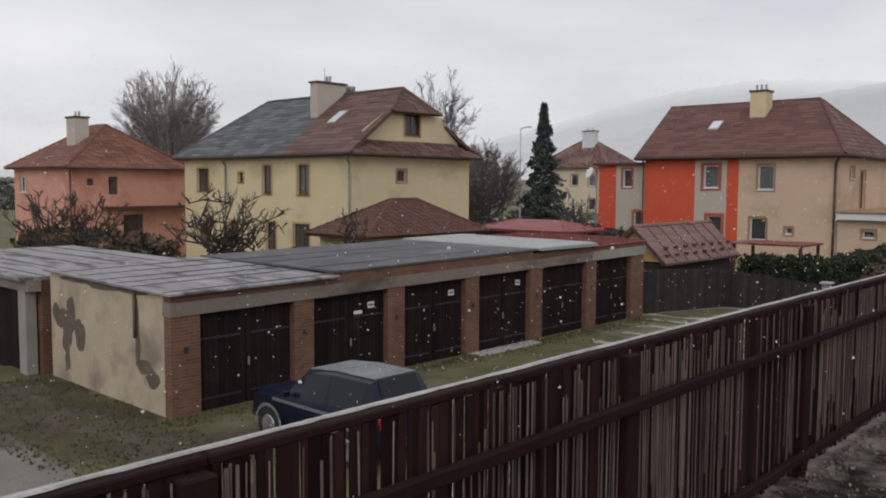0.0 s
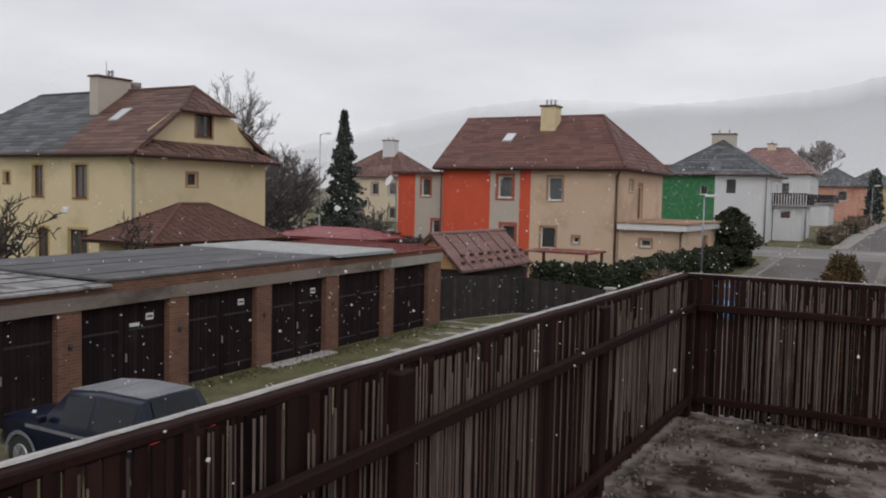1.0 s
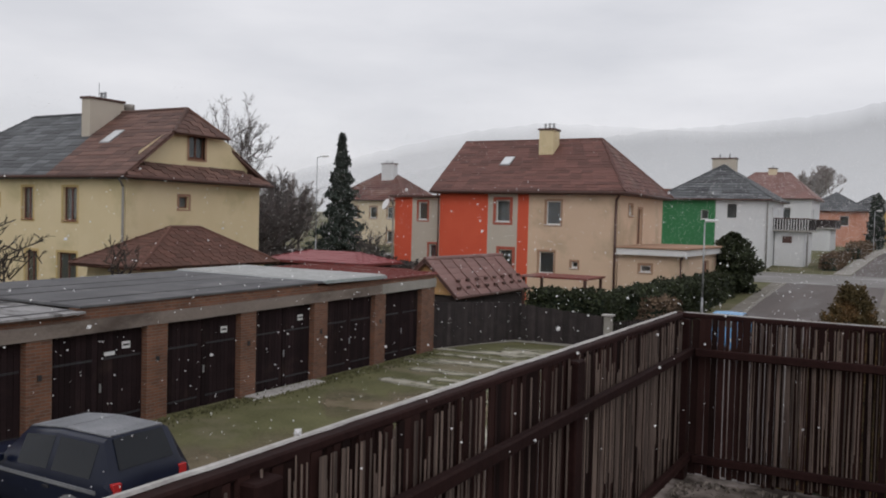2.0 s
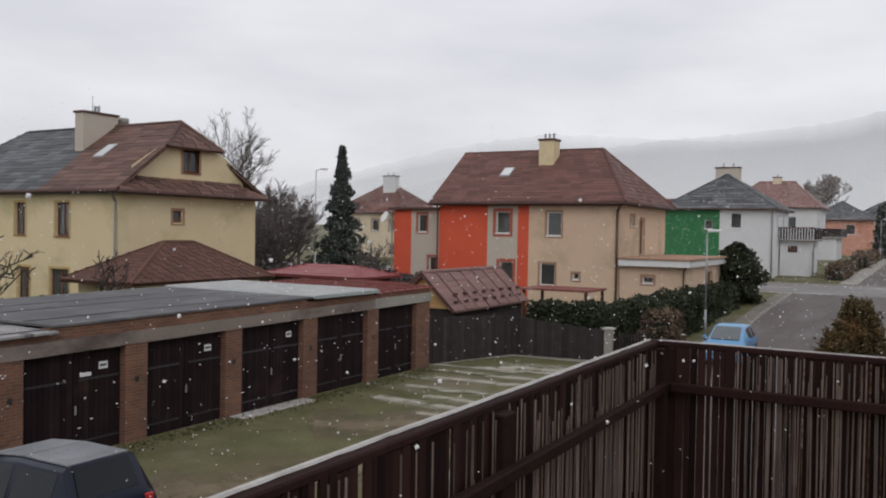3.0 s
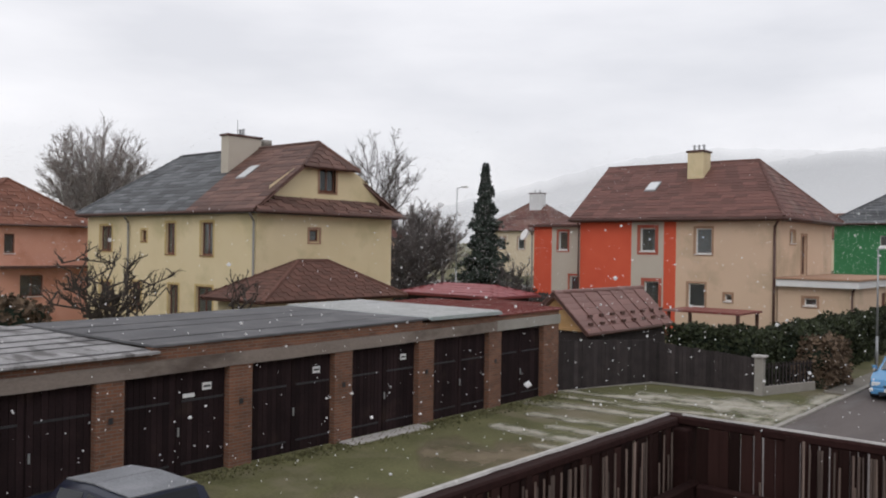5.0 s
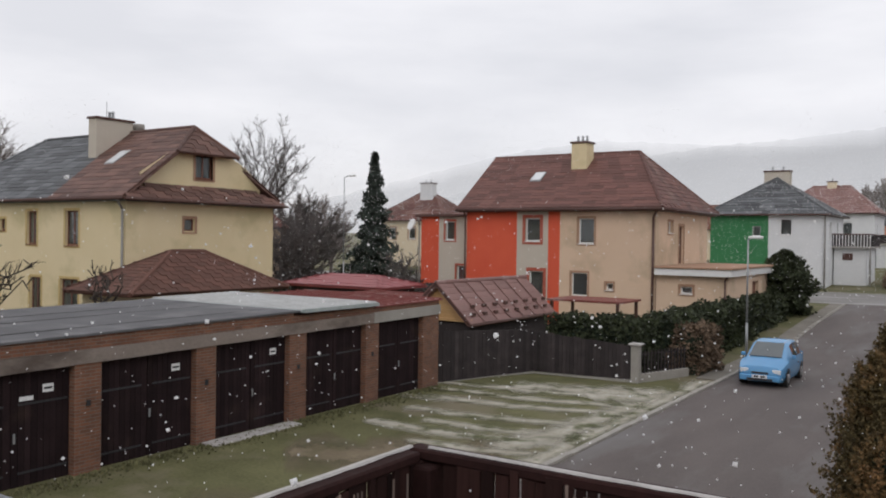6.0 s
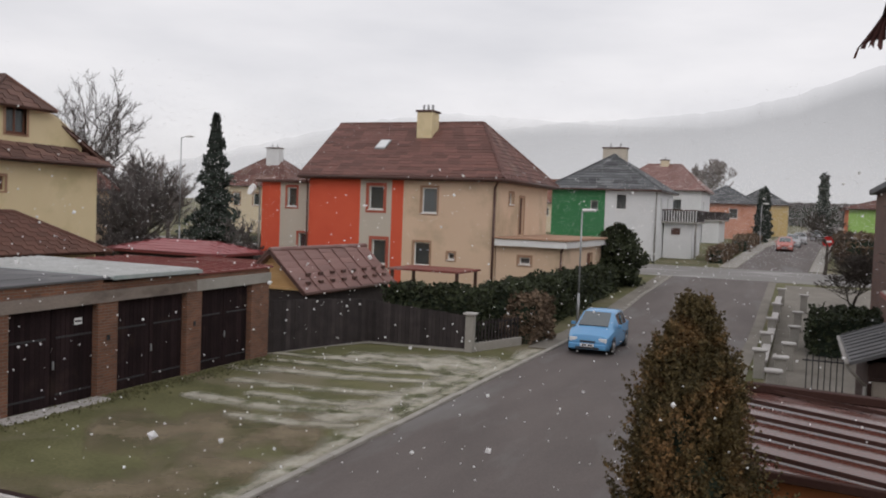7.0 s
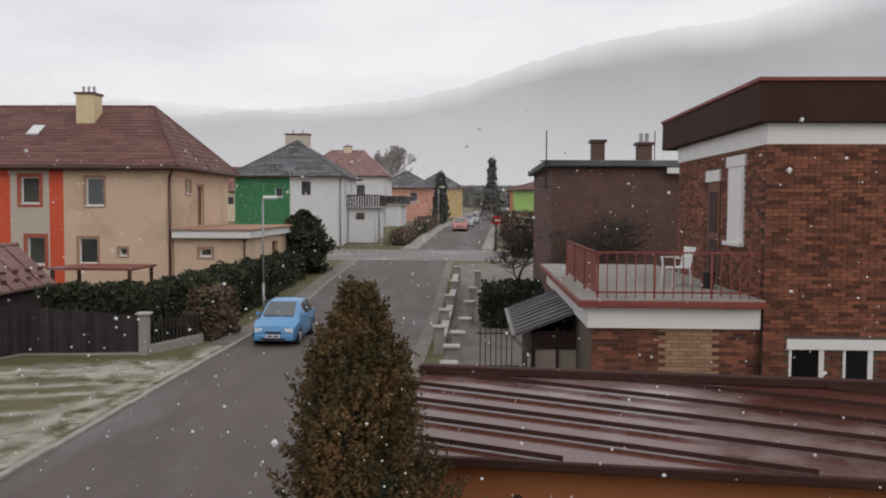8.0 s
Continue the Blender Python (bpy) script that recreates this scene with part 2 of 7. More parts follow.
M["frame_brown"] = surface("red_brown_window_frame", (0.13, 0.05, 0.03), (0.2, 0.08, 0.05), 0.6, 3, 40, 0.1)
M["trim_brown"] = surface("brown_window_surround", (0.34, 0.2, 0.13), (0.4, 0.25, 0.17), 0.9, 3, 40, 0.1)
M["trim_red"] = surface("dark_red_window_surround", (0.36, 0.09, 0.06), (0.44, 0.12, 0.08), 0.85, 3, 40, 0.1)
M["trim_yellow"] = surface("ochre_window_surround", (0.5, 0.36, 0.15), (0.56, 0.42, 0.2), 0.85, 3, 40, 0.1)
M["pipe_dark"] = surface("dark_brown_downpipe", (0.07, 0.035, 0.028), (0.11, 0.055, 0.045), 0.5, 3, 40, 0.1)
M["pipe_grey"] = surface("grey_downpipe", (0.2, 0.19, 0.175), (0.28, 0.265, 0.245), 0.5, 3, 40, 0.1)
M["steel"] = surface("grey_steel", (0.3, 0.31, 0.32), (0.4, 0.41, 0.42), 0.45, 3, 40, 0.1, metal=0.6)
M["rail_red"] = surface("rust_red_railing", (0.17, 0.04, 0.03), (0.25, 0.065, 0.05), 0.6, 6, 40, 0.2)
M["rubber"] = surface("black_rubber", (0.014, 0.014, 0.014), (0.03, 0.03, 0.03), 0.8, 6, 60, 0.2)
M["rim"] = surface("grey_wheel_rim", (0.28, 0.28, 0.29), (0.4, 0.4, 0.41), 0.4, 6, 60, 0.05, metal=0.7)
M["blue_paint"] = surface("sky_blue_car_paint", (0.085, 0.265, 0.5), (0.115, 0.32, 0.56), 0.22, 1.5, 60, 0.02, spec=0.6)
M["navy_paint"] = surface("navy_car_paint", (0.005, 0.008, 0.02), (0.009, 0.013, 0.032), 0.3, 1.5, 60, 0.02, spec=0.3)
M["pink_paint"] = surface("faded_red_car_paint", (0.42, 0.13, 0.11), (0.5, 0.17, 0.14), 0.35, 1.5, 60, 0.02)
M["grey_car"] = surface("silver_car_paint", (0.3, 0.31, 0.33), (0.38, 0.39, 0.41), 0.35, 1.5, 60, 0.02)
M["plastic_black"] = surface("black_plastic", (0.02, 0.02, 0.022), (0.035, 0.035, 0.038), 0.5, 6, 60, 0.1)
M["plastic_white"] = surface("white_plastic", (0.75, 0.75, 0.74), (0.8, 0.8, 0.79), 0.4, 6, 60, 0.03)
M["plastic_grey"] = surface("snow_dusted_grey_roof", (0.1, 0.105, 0.115), (0.25, 0.255, 0.27), 0.7, 1.4, 25, 0.1)
M["lamp_glass"] = surface("headlamp_lens", (0.6, 0.62, 0.63), (0.7, 0.72, 0.73), 0.1, 6, 60, 0.02)
M["tail_red"] = surface("red_lens", (0.4, 0.02, 0.02), (0.5, 0.03, 0.03), 0.2, 6, 60, 0.02)
M["plate_white"] = surface("white_plate", (0.7, 0.7, 0.7), (0.75, 0.75, 0.75), 0.5, 6, 60, 0.02)
M["plate_bar"] = surface("dark_plate_bars", (0.03, 0.03, 0.03), (0.05, 0.05, 0.05), 0.5, 6, 60, 0.02)
M["fence_slat"] = surface("wet_dark_brown_slat", (0.014, 0.0062, 0.0055), (0.036, 0.0165, 0.014), 0.85, 4, 50, 0.3, stretch=(1, 1, 0.08), vary=0.6, spec=0.12)
M["reed"] = surface("weathered_reed", (0.045, 0.028, 0.023), (0.2, 0.15, 0.125), 0.7, 2, 30, 0.2, stretch=(1, 1, 0.15), vary=0.5)
M["fence_rail"] = surface("dark_red_brown_rail", (0.015, 0.006, 0.0055), (0.03, 0.0125, 0.011), 0.8, 4, 40, 0.3, vary=0.15, spec=0.12)
M["wet_snow"] = surface("wet_snow_line", (0.3, 0.28, 0.27), (0.52, 0.5, 0.48), 0.7, 6, 60, 0.4)
M["muddy"] = surface("muddy_snowy_floor", (0.02, 0.014, 0.011), (0.05, 0.036, 0.028), 0.95, 1.6, 26, 0.9, stain=(0.3, 0.255, 0.23), stain_scale=3.2, stain_at=(0.42, 0.7), spec=0.1)
M["olive_dirt"] = surface("worn_olive_earth", (0.13, 0.1, 0.06), (0.25, 0.2, 0.135), 0.95, 1.1, 16, 0.6, stain=(0.1, 0.09, 0.042), stain_scale=0.9, stain_at=(0.5, 0.62))
M["track"] = surface("snowy_wheel_track", (0.28, 0.258, 0.195), (0.52, 0.49, 0.42), 0.95, 0.9, 16, 0.6, stain=(0.11, 0.115, 0.055), stain_scale=1.1, stain_at=(0.5, 0.62))
M["wall_orange"] = surface("rust_orange_render", (0.34, 0.12, 0.045), (0.42, 0.16, 0.065), 0.9, 0.8, 40, 0.15)
M["shed_wood"] = surface("honey_planks", (0.5, 0.3, 0.13), (0.6, 0.38, 0.18), 0.7, 3, 40, 0.2, stretch=(0.2, 1, 1), vary=0.15)
M["panel_beige"] = surface("beige_panel", (0.3, 0.26, 0.22), (0.38, 0.33, 0.29), 0.8, 3, 40, 0.1)
M["slat_far"] = surface("old_fence_board", (0.022, 0.018, 0.0185), (0.05, 0.04, 0.04), 0.9, 3, 40, 0.2, vary=0.35)
M["twig"] = surface("grey_brown_twigs", (0.19, 0.165, 0.155), (0.3, 0.265, 0.25), 0.95, 5, 30, 0.2)
M["hedge"] = surface("hedge_leaves", (0.014, 0.02, 0.008), (0.04, 0.05, 0.02), 0.75, 2, 20, 0.1, vary=0.5)
M["spruce"] = surface("spruce_needles", (0.026, 0.036, 0.03), (0.06, 0.077, 0.063), 0.85, 2, 20, 0.1, vary=0.4)
M["thuja_leaf"] = surface("thuja_sprays", (0.04, 0.034, 0.012), (0.115, 0.08, 0.03), 0.8, 1.2, 20, 0.1, stain=(0.19, 0.105, 0.042), stain_scale=2.2, stain_at=(0.5, 0.68), vary=0.45)
M["dead_shrub"] = surface("brown_shrub", (0.09, 0.06, 0.04), (0.17, 0.12, 0.08), 0.9, 2, 20, 0.1, vary=0.4)
M["pink_tile"] = surface("pale_red_metal_tile", (0.17, 0.085, 0.072), (0.27, 0.155, 0.138), 0.6, 1.0, 30, 0.2, stain=(0.36, 0.25, 0.23), stain_scale=0.7, stain_at=(0.55, 0.75), vary=0.12)
M["brush_twig"] = surface("dark_grey_twigs", (0.085, 0.075, 0.072), (0.15, 0.132, 0.126), 0.95, 5, 30, 0.2)
M["brush"] = surface("grey_brown_winter_brush", (0.06, 0.052, 0.05), (0.115, 0.1, 0.095), 0.95, 2, 20, 0.1, vary=0.4)
M["frost"] = surface("frosted_dead_stalks", (0.09, 0.072, 0.058), (0.27, 0.235, 0.205), 0.9, 6, 40, 0.1, vary=0.5)
M["tuft"] = surface("grass_tuft", (0.07, 0.075, 0.03), (0.16, 0.15, 0.075), 0.95, 1.0, 20, 0.1, vary=0.4)
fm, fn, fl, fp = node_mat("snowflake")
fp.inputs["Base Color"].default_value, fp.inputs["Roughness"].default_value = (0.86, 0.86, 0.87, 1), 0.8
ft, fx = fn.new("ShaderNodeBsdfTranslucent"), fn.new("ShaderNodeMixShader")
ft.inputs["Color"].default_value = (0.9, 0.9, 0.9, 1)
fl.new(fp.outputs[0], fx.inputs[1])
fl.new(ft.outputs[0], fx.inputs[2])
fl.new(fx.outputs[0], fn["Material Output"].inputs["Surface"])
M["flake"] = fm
M["lintel"] = surface("weathered_concrete_beam", (0.17, 0.14, 0.12), (0.27, 0.225, 0.195), 0.95, 1.2, 30, 0.4, stain=(0.1, 0.078, 0.066), stain_scale=0.9, stain_at=(0.52, 0.68), stretch=(1, 0.4, 1))


def ragged(m):
    """Lets a thin patch on the ground fade out unevenly towards its rim."""
    n, l = m.node_tree.nodes, m.node_tree.links
    at, co, nz = n.new("ShaderNodeAttribute"), n.new("ShaderNodeTexCoord"), n.new("ShaderNodeTexNoise")
    at.attribute_name = "cover"
    nz.inputs["Scale"].default_value, nz.inputs["Detail"].default_value, nz.inputs["Roughness"].default_value = 1.6, 8, 0.7
    l.new(co.outputs["Object"], nz.inputs["Vector"])
    sm, mr = n.new("ShaderNodeMath"), n.new("ShaderNodeMapRange")
    sm.operation = "ADD"
    l.new(at.outputs["Fac"], sm.inputs[0])
    l.new(nz.outputs["Fac"], sm.inputs[1])
    mr.inputs["From Min"].default_value, mr.inputs["From Max"].default_value, mr.inputs["To Max"].default_value = 0.6, 1.3, 0.9
    l.new(sm.outputs[0], mr.inputs["Value"])
    l.new(mr.outputs["Result"], n["Principled BSDF"].inputs["Alpha"])


ragged(M["track"])
ragged(M["olive_dirt"])
M["dark_earth"] = surface("dark_trodden_earth", (0.06, 0.046, 0.034), (0.13, 0.104, 0.08), 0.95, 1.4, 18, 0.7, stain=(0.07, 0.072, 0.03), stain_scale=1.2, stain_at=(0.5, 0.62))
ragged(M["dark_earth"])
M["cloth"] = surface("frayed_dark_red_cloth", (0.05, 0.016, 0.016), (0.12, 0.05, 0.045), 0.9, 8, 80, 0.3)


# ---- building helpers ----
def box(bm, x0, x1, y0, y1, z0, z1):
    v = [bm.verts.new(c) for c in ((x0, y0, z0), (x1, y0, z0), (x1, y1, z0), (x0, y1, z0), (x0, y0, z1), (x1, y0, z1), (x1, y1, z1), (x0, y1, z1))]
    for f in ((3, 2, 1, 0), (4, 5, 6, 7), (0, 1, 5, 4), (1, 2, 6, 5), (2, 3, 7, 6), (3, 0, 4, 7)):
        bm.faces.new([v[i] for i in f])
    return v


def fix(ob, parent, label):
    if parent:
        ob.parent = parent
        ob.matrix_parent_inverse = parent.matrix_basis.inverted() if parent.type == "EMPTY" else Matrix()
    if label:
        ob["label"] = label
    return ob


def part(name, bm, material, parent=None, label="", bevel=0.0, smooth=False):
    """One mesh object, its points in the world's metres, fixed to a thing or to a part of it."""
    if bevel:
        bmesh.ops.bevel(bm, geom=bm.edges[:], offset=bevel, segments=1, affect="EDGES", profile=0.5)
    me = bpy.data.meshes.new(name)
    bm.normal_update()
    bm.to_mesh(me)
    bm.free()
    me.materials.append(M[material])
    if smooth:
        me.polygons.foreach_set("use_smooth", [True] * len(me.polygons))
    return fix(new(name, me), parent, label)


def raw(name, verts, faces, material, parent=None, label="", smooth=False):
    me = bpy.data.meshes.new(name)
    me.from_pydata(verts, [], faces)
    me.materials.append(M[material])
    if smooth:
        me.polygons.foreach_set("use_smooth", [True] * len(me.polygons))
    me.update()
    return fix(new(name, me), parent, label)


def boxes(name, items, material, parent=None, label="", bevel=0.0):
    bm = bmesh.new()
    for i in items:
        box(bm, *i)
    return part(name, bm, material, parent, label, bevel)


def thing(name, label, category, at=(0, 0, 0), group="", turn=0):
    ob = new(name)
    ob.matrix_basis = pose(*at, 0, 0, turn)
    return tagged(ob, label, category, group)


def setting(ob, label="", category=""):
    return tagged(ob, label, category, kind="structure")


def quad(bm, a, b, c, d):
    return bm.faces.new([bm.verts.new(p) for p in (a, b, c, d)])


def tube(bm, p0, p1, r0, r1, n=8, cap=True):
    p0, p1 = Vector(p0), Vector(p1)
    w = (p1 - p0).normalized()
    u = w.orthogonal().normalized()
    v = w.cross(u)
    rings = []
    for p, r in ((p0, r0), (p1, r1)):
        rings.append([bm.verts.new(p + r * (u * math.cos(k * math.tau / n) + v * math.sin(k * math.tau / n))) for k in range(n)])
    for k in range(n):
        bm.faces.new((rings[0][k], rings[0][(k + 1) % n], rings[1][(k + 1) % n], rings[1][k]))
    if cap:
        bm.faces.new(rings[0][::-1])
        bm.faces.new(rings[1])


def pipe(name, pts, r, material, parent=None, label="", n=8):
    bm = bmesh.new()
    for a, b in zip(pts, pts[1:]):
        tube(bm, a, b, r, r, n)
    return part(name, bm, material, parent, label, smooth=True)


def facade(bm, at, u, length, z0, z1, holes, thick=0.3):
    """A wall from the point at along u, its outside to the right of u, with openings (a0, a1, z0, z1) through it."""
    at, u = Vector(at), Vector(u)
    n = Vector((u.y, -u.x, 0))
    xs = sorted({0, length, *(h[0] for h in holes), *(h[1] for h in holes)})
    zs = sorted({z0, z1, *(h[2] for h in holes), *(h[3] for h in holes)})

    def p(a, z, d=0.0):
        q = at + u * a - n * d
        return (q.x, q.y, z)
    for a, b in zip(xs, xs[1:]):
        for c, d in zip(zs, zs[1:]):
            if not any(h[0] <= (a + b) / 2 <= h[1] and h[2] <= (c + d) / 2 <= h[3] for h in holes):
                quad(bm, p(a, c), p(b, c), p(b, d), p(a, d))
                quad(bm, p(b, c, thick), p(a, c, thick), p(a, d, thick), p(b, d, thick))
    for a0, a1, c0, c1 in holes:
        quad(bm, p(a0, c0), p(a0, c0, thick), p(a1, c0, thick), p(a1, c0))
        quad(bm, p(a1, c1), p(a1, c1, thick), p(a0, c1, thick), p(a0, c1))
        quad(bm, p(a0, c1), p(a0, c1, thick), p(a0, c0, thick), p(a0, c0))
        quad(bm, p(a1, c0), p(a1, c0, thick), p(a1, c1, thick), p(a1, c1))
    quad(bm, p(0, z1), p(length, z1), p(length, z1, thick), p(0, z1, thick))


def obox(bm, at, u, a0, a1, d0, d1, z0, z1):
    """A box on a wall: a along it, d outward."""
    at, u = Vector(at), Vector(u)
    n = Vector((u.y, -u.x, 0))
    c = [at + u * a + n * d for a, d in ((a0, d0), (a1, d0), (a1, d1), (a0, d1))]
    lo = [bm.verts.new((q.x, q.y, z0)) for q in c]
    hi = [bm.verts.new((q.x, q.y, z1)) for q in c]
    bm.faces.new(lo)
    bm.faces.new(hi[::-1])
    for k in range(4):
        bm.faces.new((lo[k], hi[k], hi[(k + 1) % 4], lo[(k + 1) % 4]))


def window(house, at, u, hole, frame="frame_white", trim=None, sill="frame_white", mullion=True, trim_w=0.14):
    """Frame with pane, sill and surround in an opening of a wall."""
    a0, a1, z0, z1 = hole
    bm = bmesh.new()
    f = 0.07
    for b in ((a0, a0 + f, z0, z1), (a1 - f, a1, z0, z1), (a0 + f, a1 - f, z0, z0 + f), (a0 + f, a1 - f, z1 - f, z1)):
        obox(bm, at, u, b[0], b[1], -0.2, -0.13, b[2], b[3])
    if mullion and a1 - a0 > 0.8:
        m = (a0 + a1) / 2
        obox(bm, at, u, m - 0.04, m + 0.04, -0.195, -0.135, z0 + f, z1 - f)
    w = part("window", bm, frame, house)
    bm = bmesh.new()
    obox(bm, at, u, a0 + f, a1 - f, -0.175, -0.165, z0 + f, z1 - f)
    pane = part("pane", bm, "glass", w)
    pane.visible_shadow = False
    if sill:
        bm = bmesh.new()
        obox(bm, at, u, a0 - 0.05, a1 + 0.05, -0.1, 0.07, z0 - 0.05, z0 - 0.004)
        part("sill", bm, sill, w)
    if trim:
        bm = bmesh.new()
        t = trim_w
        for b in ((a0 - t, a0 - 0.004, z0 - t, z1 + t), (a1 + 0.004, a1 + t, z0 - t, z1 + t), (a0 - 0.004, a1 + 0.004, z1 + 0.004, z1 + t), (a0 - 0.004, a1 + 0.004, z0 - t, z0 - 0.06)):
            obox(bm, at, u, b[0], b[1], 0.003, 0.025, b[2], b[3])
        part("surround", bm, trim, w)
    return w


def nudge(ob, x, y, z):
    ob.matrix_basis = Matrix.Translation((x, y, z)) @ ob.matrix_basis


def courses(bm, a, b, c, d, rise=0.33, tile=0.9, lift=0.035, seed=0):
    """Overlapping courses of tiles on the roof plane with eave a-b and ridge d-c."""
    rng = random.Random(seed)
    a, b, c, d = Vector(a), Vector(b), Vector(c), Vector(d)
    n = (b - a).cross(d - a).normalized()
    rows = max(3, round(((a + b) / 2 - (c + d) / 2).length / rise))
    for k in range(rows):
        t0, t1 = k / rows, (k + 1.15) / rows
        t1 = min(t1, 1)
        l0, r0, l1, r1 = a.lerp(d, t0), b.lerp(c, t0), a.lerp(d, t1), b.lerp(c, t1)
        cols = max(1, round((r0 - l0).length / tile))
        for j in range(cols):
            s0, s1 = j / cols, (j + 0.985) / cols
            up = n * (lift + rng.uniform(0, 0.015))
            p = (l0.lerp(r0, s0) + up, l0.lerp(r0, s1) + up, l1.lerp(r1, s1) + n * 0.004, l1.lerp(r1, s0) + n * 0.004)
            v = [bm.verts.new(q) for q in p]
            bm.faces.new(v)
            w = [bm.verts.new(l0.lerp(r0, s0) - n * 0.02), bm.verts.new(l0.lerp(r0, s1) - n * 0.02)]
            bm.faces.new((w[0], w[1], v[1], v[0]))


def slab(bm, pts, down=0.12):
    """A plate under a roof plane."""
    pts = [Vector(p) for p in pts]
    n = (pts[1] - pts[0]).cross(pts[2] - pts[0]).normalized()
    top = [bm.verts.new(p - n * 0.02) for p in pts]
    low = [bm.verts.new(p - n * down) for p in pts]
    bm.faces.new(top)
    bm.faces.new(low[::-1])
    for k in range(len(pts)):
        j = (k + 1) % len(pts)
        bm.faces.new((low[k], low[j], top[j], top[k]))


tile_unit = None


def roof_part(house, planes, material, caps=(), rise=0.33, tile=0.9, seed=1, name="roof", single=290):
    """A roof of tiled planes on plates, with ridge tiles along the caps. The first tiles are laid one by one, the rest joined."""
    global tile_unit
    bm = bmesh.new()
    for p in planes:
        slab(bm, p)
    for a, b in caps:
        tube(bm, a, b, 0.11, 0.11, 8)
    left = bmesh.new()
    roof = part(name, bm, material, house)
    if tile_unit is None:
        tile_unit = {}
    if material not in tile_unit:
        tb_ = bmesh.new()
        box(tb_, 0, 0.985, 0, 1.12, 0, 0.022)
        me = bpy.data.meshes.new("tile")
        tb_.to_mesh(me)
        tb_.free()
        me.materials.append(M[material])
        tile_unit[material] = me
    rng = random.Random(seed)
    for i, p in enumerate(planes):
        a, b, c, d = [Vector(q) for q in (p if len(p) == 4 else (*p, p[2]))]
        n = (b - a).cross(d - a).normalized()
        e = (b - a).normalized()
        slope = n.cross(e)
        rows = max(3, round(((d - a).dot(slope)) / rise))
        step = (d - a).dot(slope) / rows
        if single <= 0:
            courses(left, a, b, c, d, rise, tile, seed=seed + i)
            continue
        for k in range(rows):
            l0, r0 = a.lerp(d, (k + 0.25) / rows), b.lerp(c, (k + 0.25) / rows)
            base = a + slope * step * k
            s0, s1 = (l0 - base).dot(e), (r0 - base).dot(e)
            cols = max(1, round((s1 - s0) / tile))
            w = (s1 - s0) / cols
            for j in range(cols):
                q = base + e * (s0 + j * w) + n * (0.03 + rng.uniform(0, 0.012))
                v = slope * step - n * 0.024
                if single > 0:
                    single -= 1
                    o = new("tile", tile_unit[material])
                    o.parent = roof
                    m_ = Matrix.Identity(4)
                    m_.col[0], m_.col[1], m_.col[2], m_.col[3] = (*(e * w), 0), (*v, 0), (*n, 0), (*q, 1)
                    o.matrix_basis = m_
                else:
                    x = [q, q + e * w * 0.985, q + e * w * 0.985 + v * 1.12, q + v * 1.12]
                    t_ = [left.verts.new(z + n * 0.022) for z in x]
                    left.faces.new(t_)
                    l_ = [left.verts.new(z) for z in x[:2]]
                    left.faces.new((l_[0], l_[1], t_[1], t_[0]))
    if len(left.faces):
        tagged(part("tiling", left, material, roof), kind="stuff")
    else:
        left.free()
    return roof


def chimney(house, x0, x1, y0, y1, z0, z1, material, pots=2):
    c = boxes("chimney", [(x0, x1, y0, y1, z0, z1 - 0.12)], material, house, bevel=0.01)
    boxes("chimney_cap", [(x0 - 0.08, x1 + 0.08, y0 - 0.08, y1 + 0.08, z1 - 0.12, z1)], "pipe_dark", c, bevel=0.01)
    for k in range(pots):
        px = x0 + (k + 0.7) * (x1 - x0) / (pots + 0.4)
        bm = bmesh.new()
        tube(bm, (px, (y0 + y1) / 2, z1), (px, (y0 + y1) / 2, z1 + 0.3), 0.09, 0.07, 8)
        tube(bm, (px, (y0 + y1) / 2, z1 + 0.32), (px, (y0 + y1) / 2, z1 + 0.4), 0.13, 0.03, 8)
        tube(bm, (px, (y0 + y1) / 2, z1 + 0.25), (px, (y0 + y1) / 2, z1 + 0.35), 0.015, 0.015, 4)
        part("chimney_pot", bm, "steel", c)
    return c


def leaves(rng, points, size, droop=0.3):
    """Small bent two-triangle leaves about the points: verts and faces."""
    verts, faces = [], []
    for p in points:
        s = size * rng.uniform(0.6, 1.4)
        d = Vector((rng.gauss(0, 1), rng.gauss(0, 1), rng.gauss(0, 0.8) - droop)).normalized()
        e = d.orthogonal().normalized()
        e = (Matrix.Rotation(rng.uniform(0, math.tau), 3, d) @ e) * s * 0.42
        n = d.cross(e).normalized() * s * 0.2
        k = len(verts)
        q = Vector(p)
        verts += [q, q + d * s * 0.5 + e + n, q + d * s, q + d * s * 0.5 - e + n]
        faces += [(k, k + 1, k + 2), (k, k + 2, k + 3)]
    return verts, faces


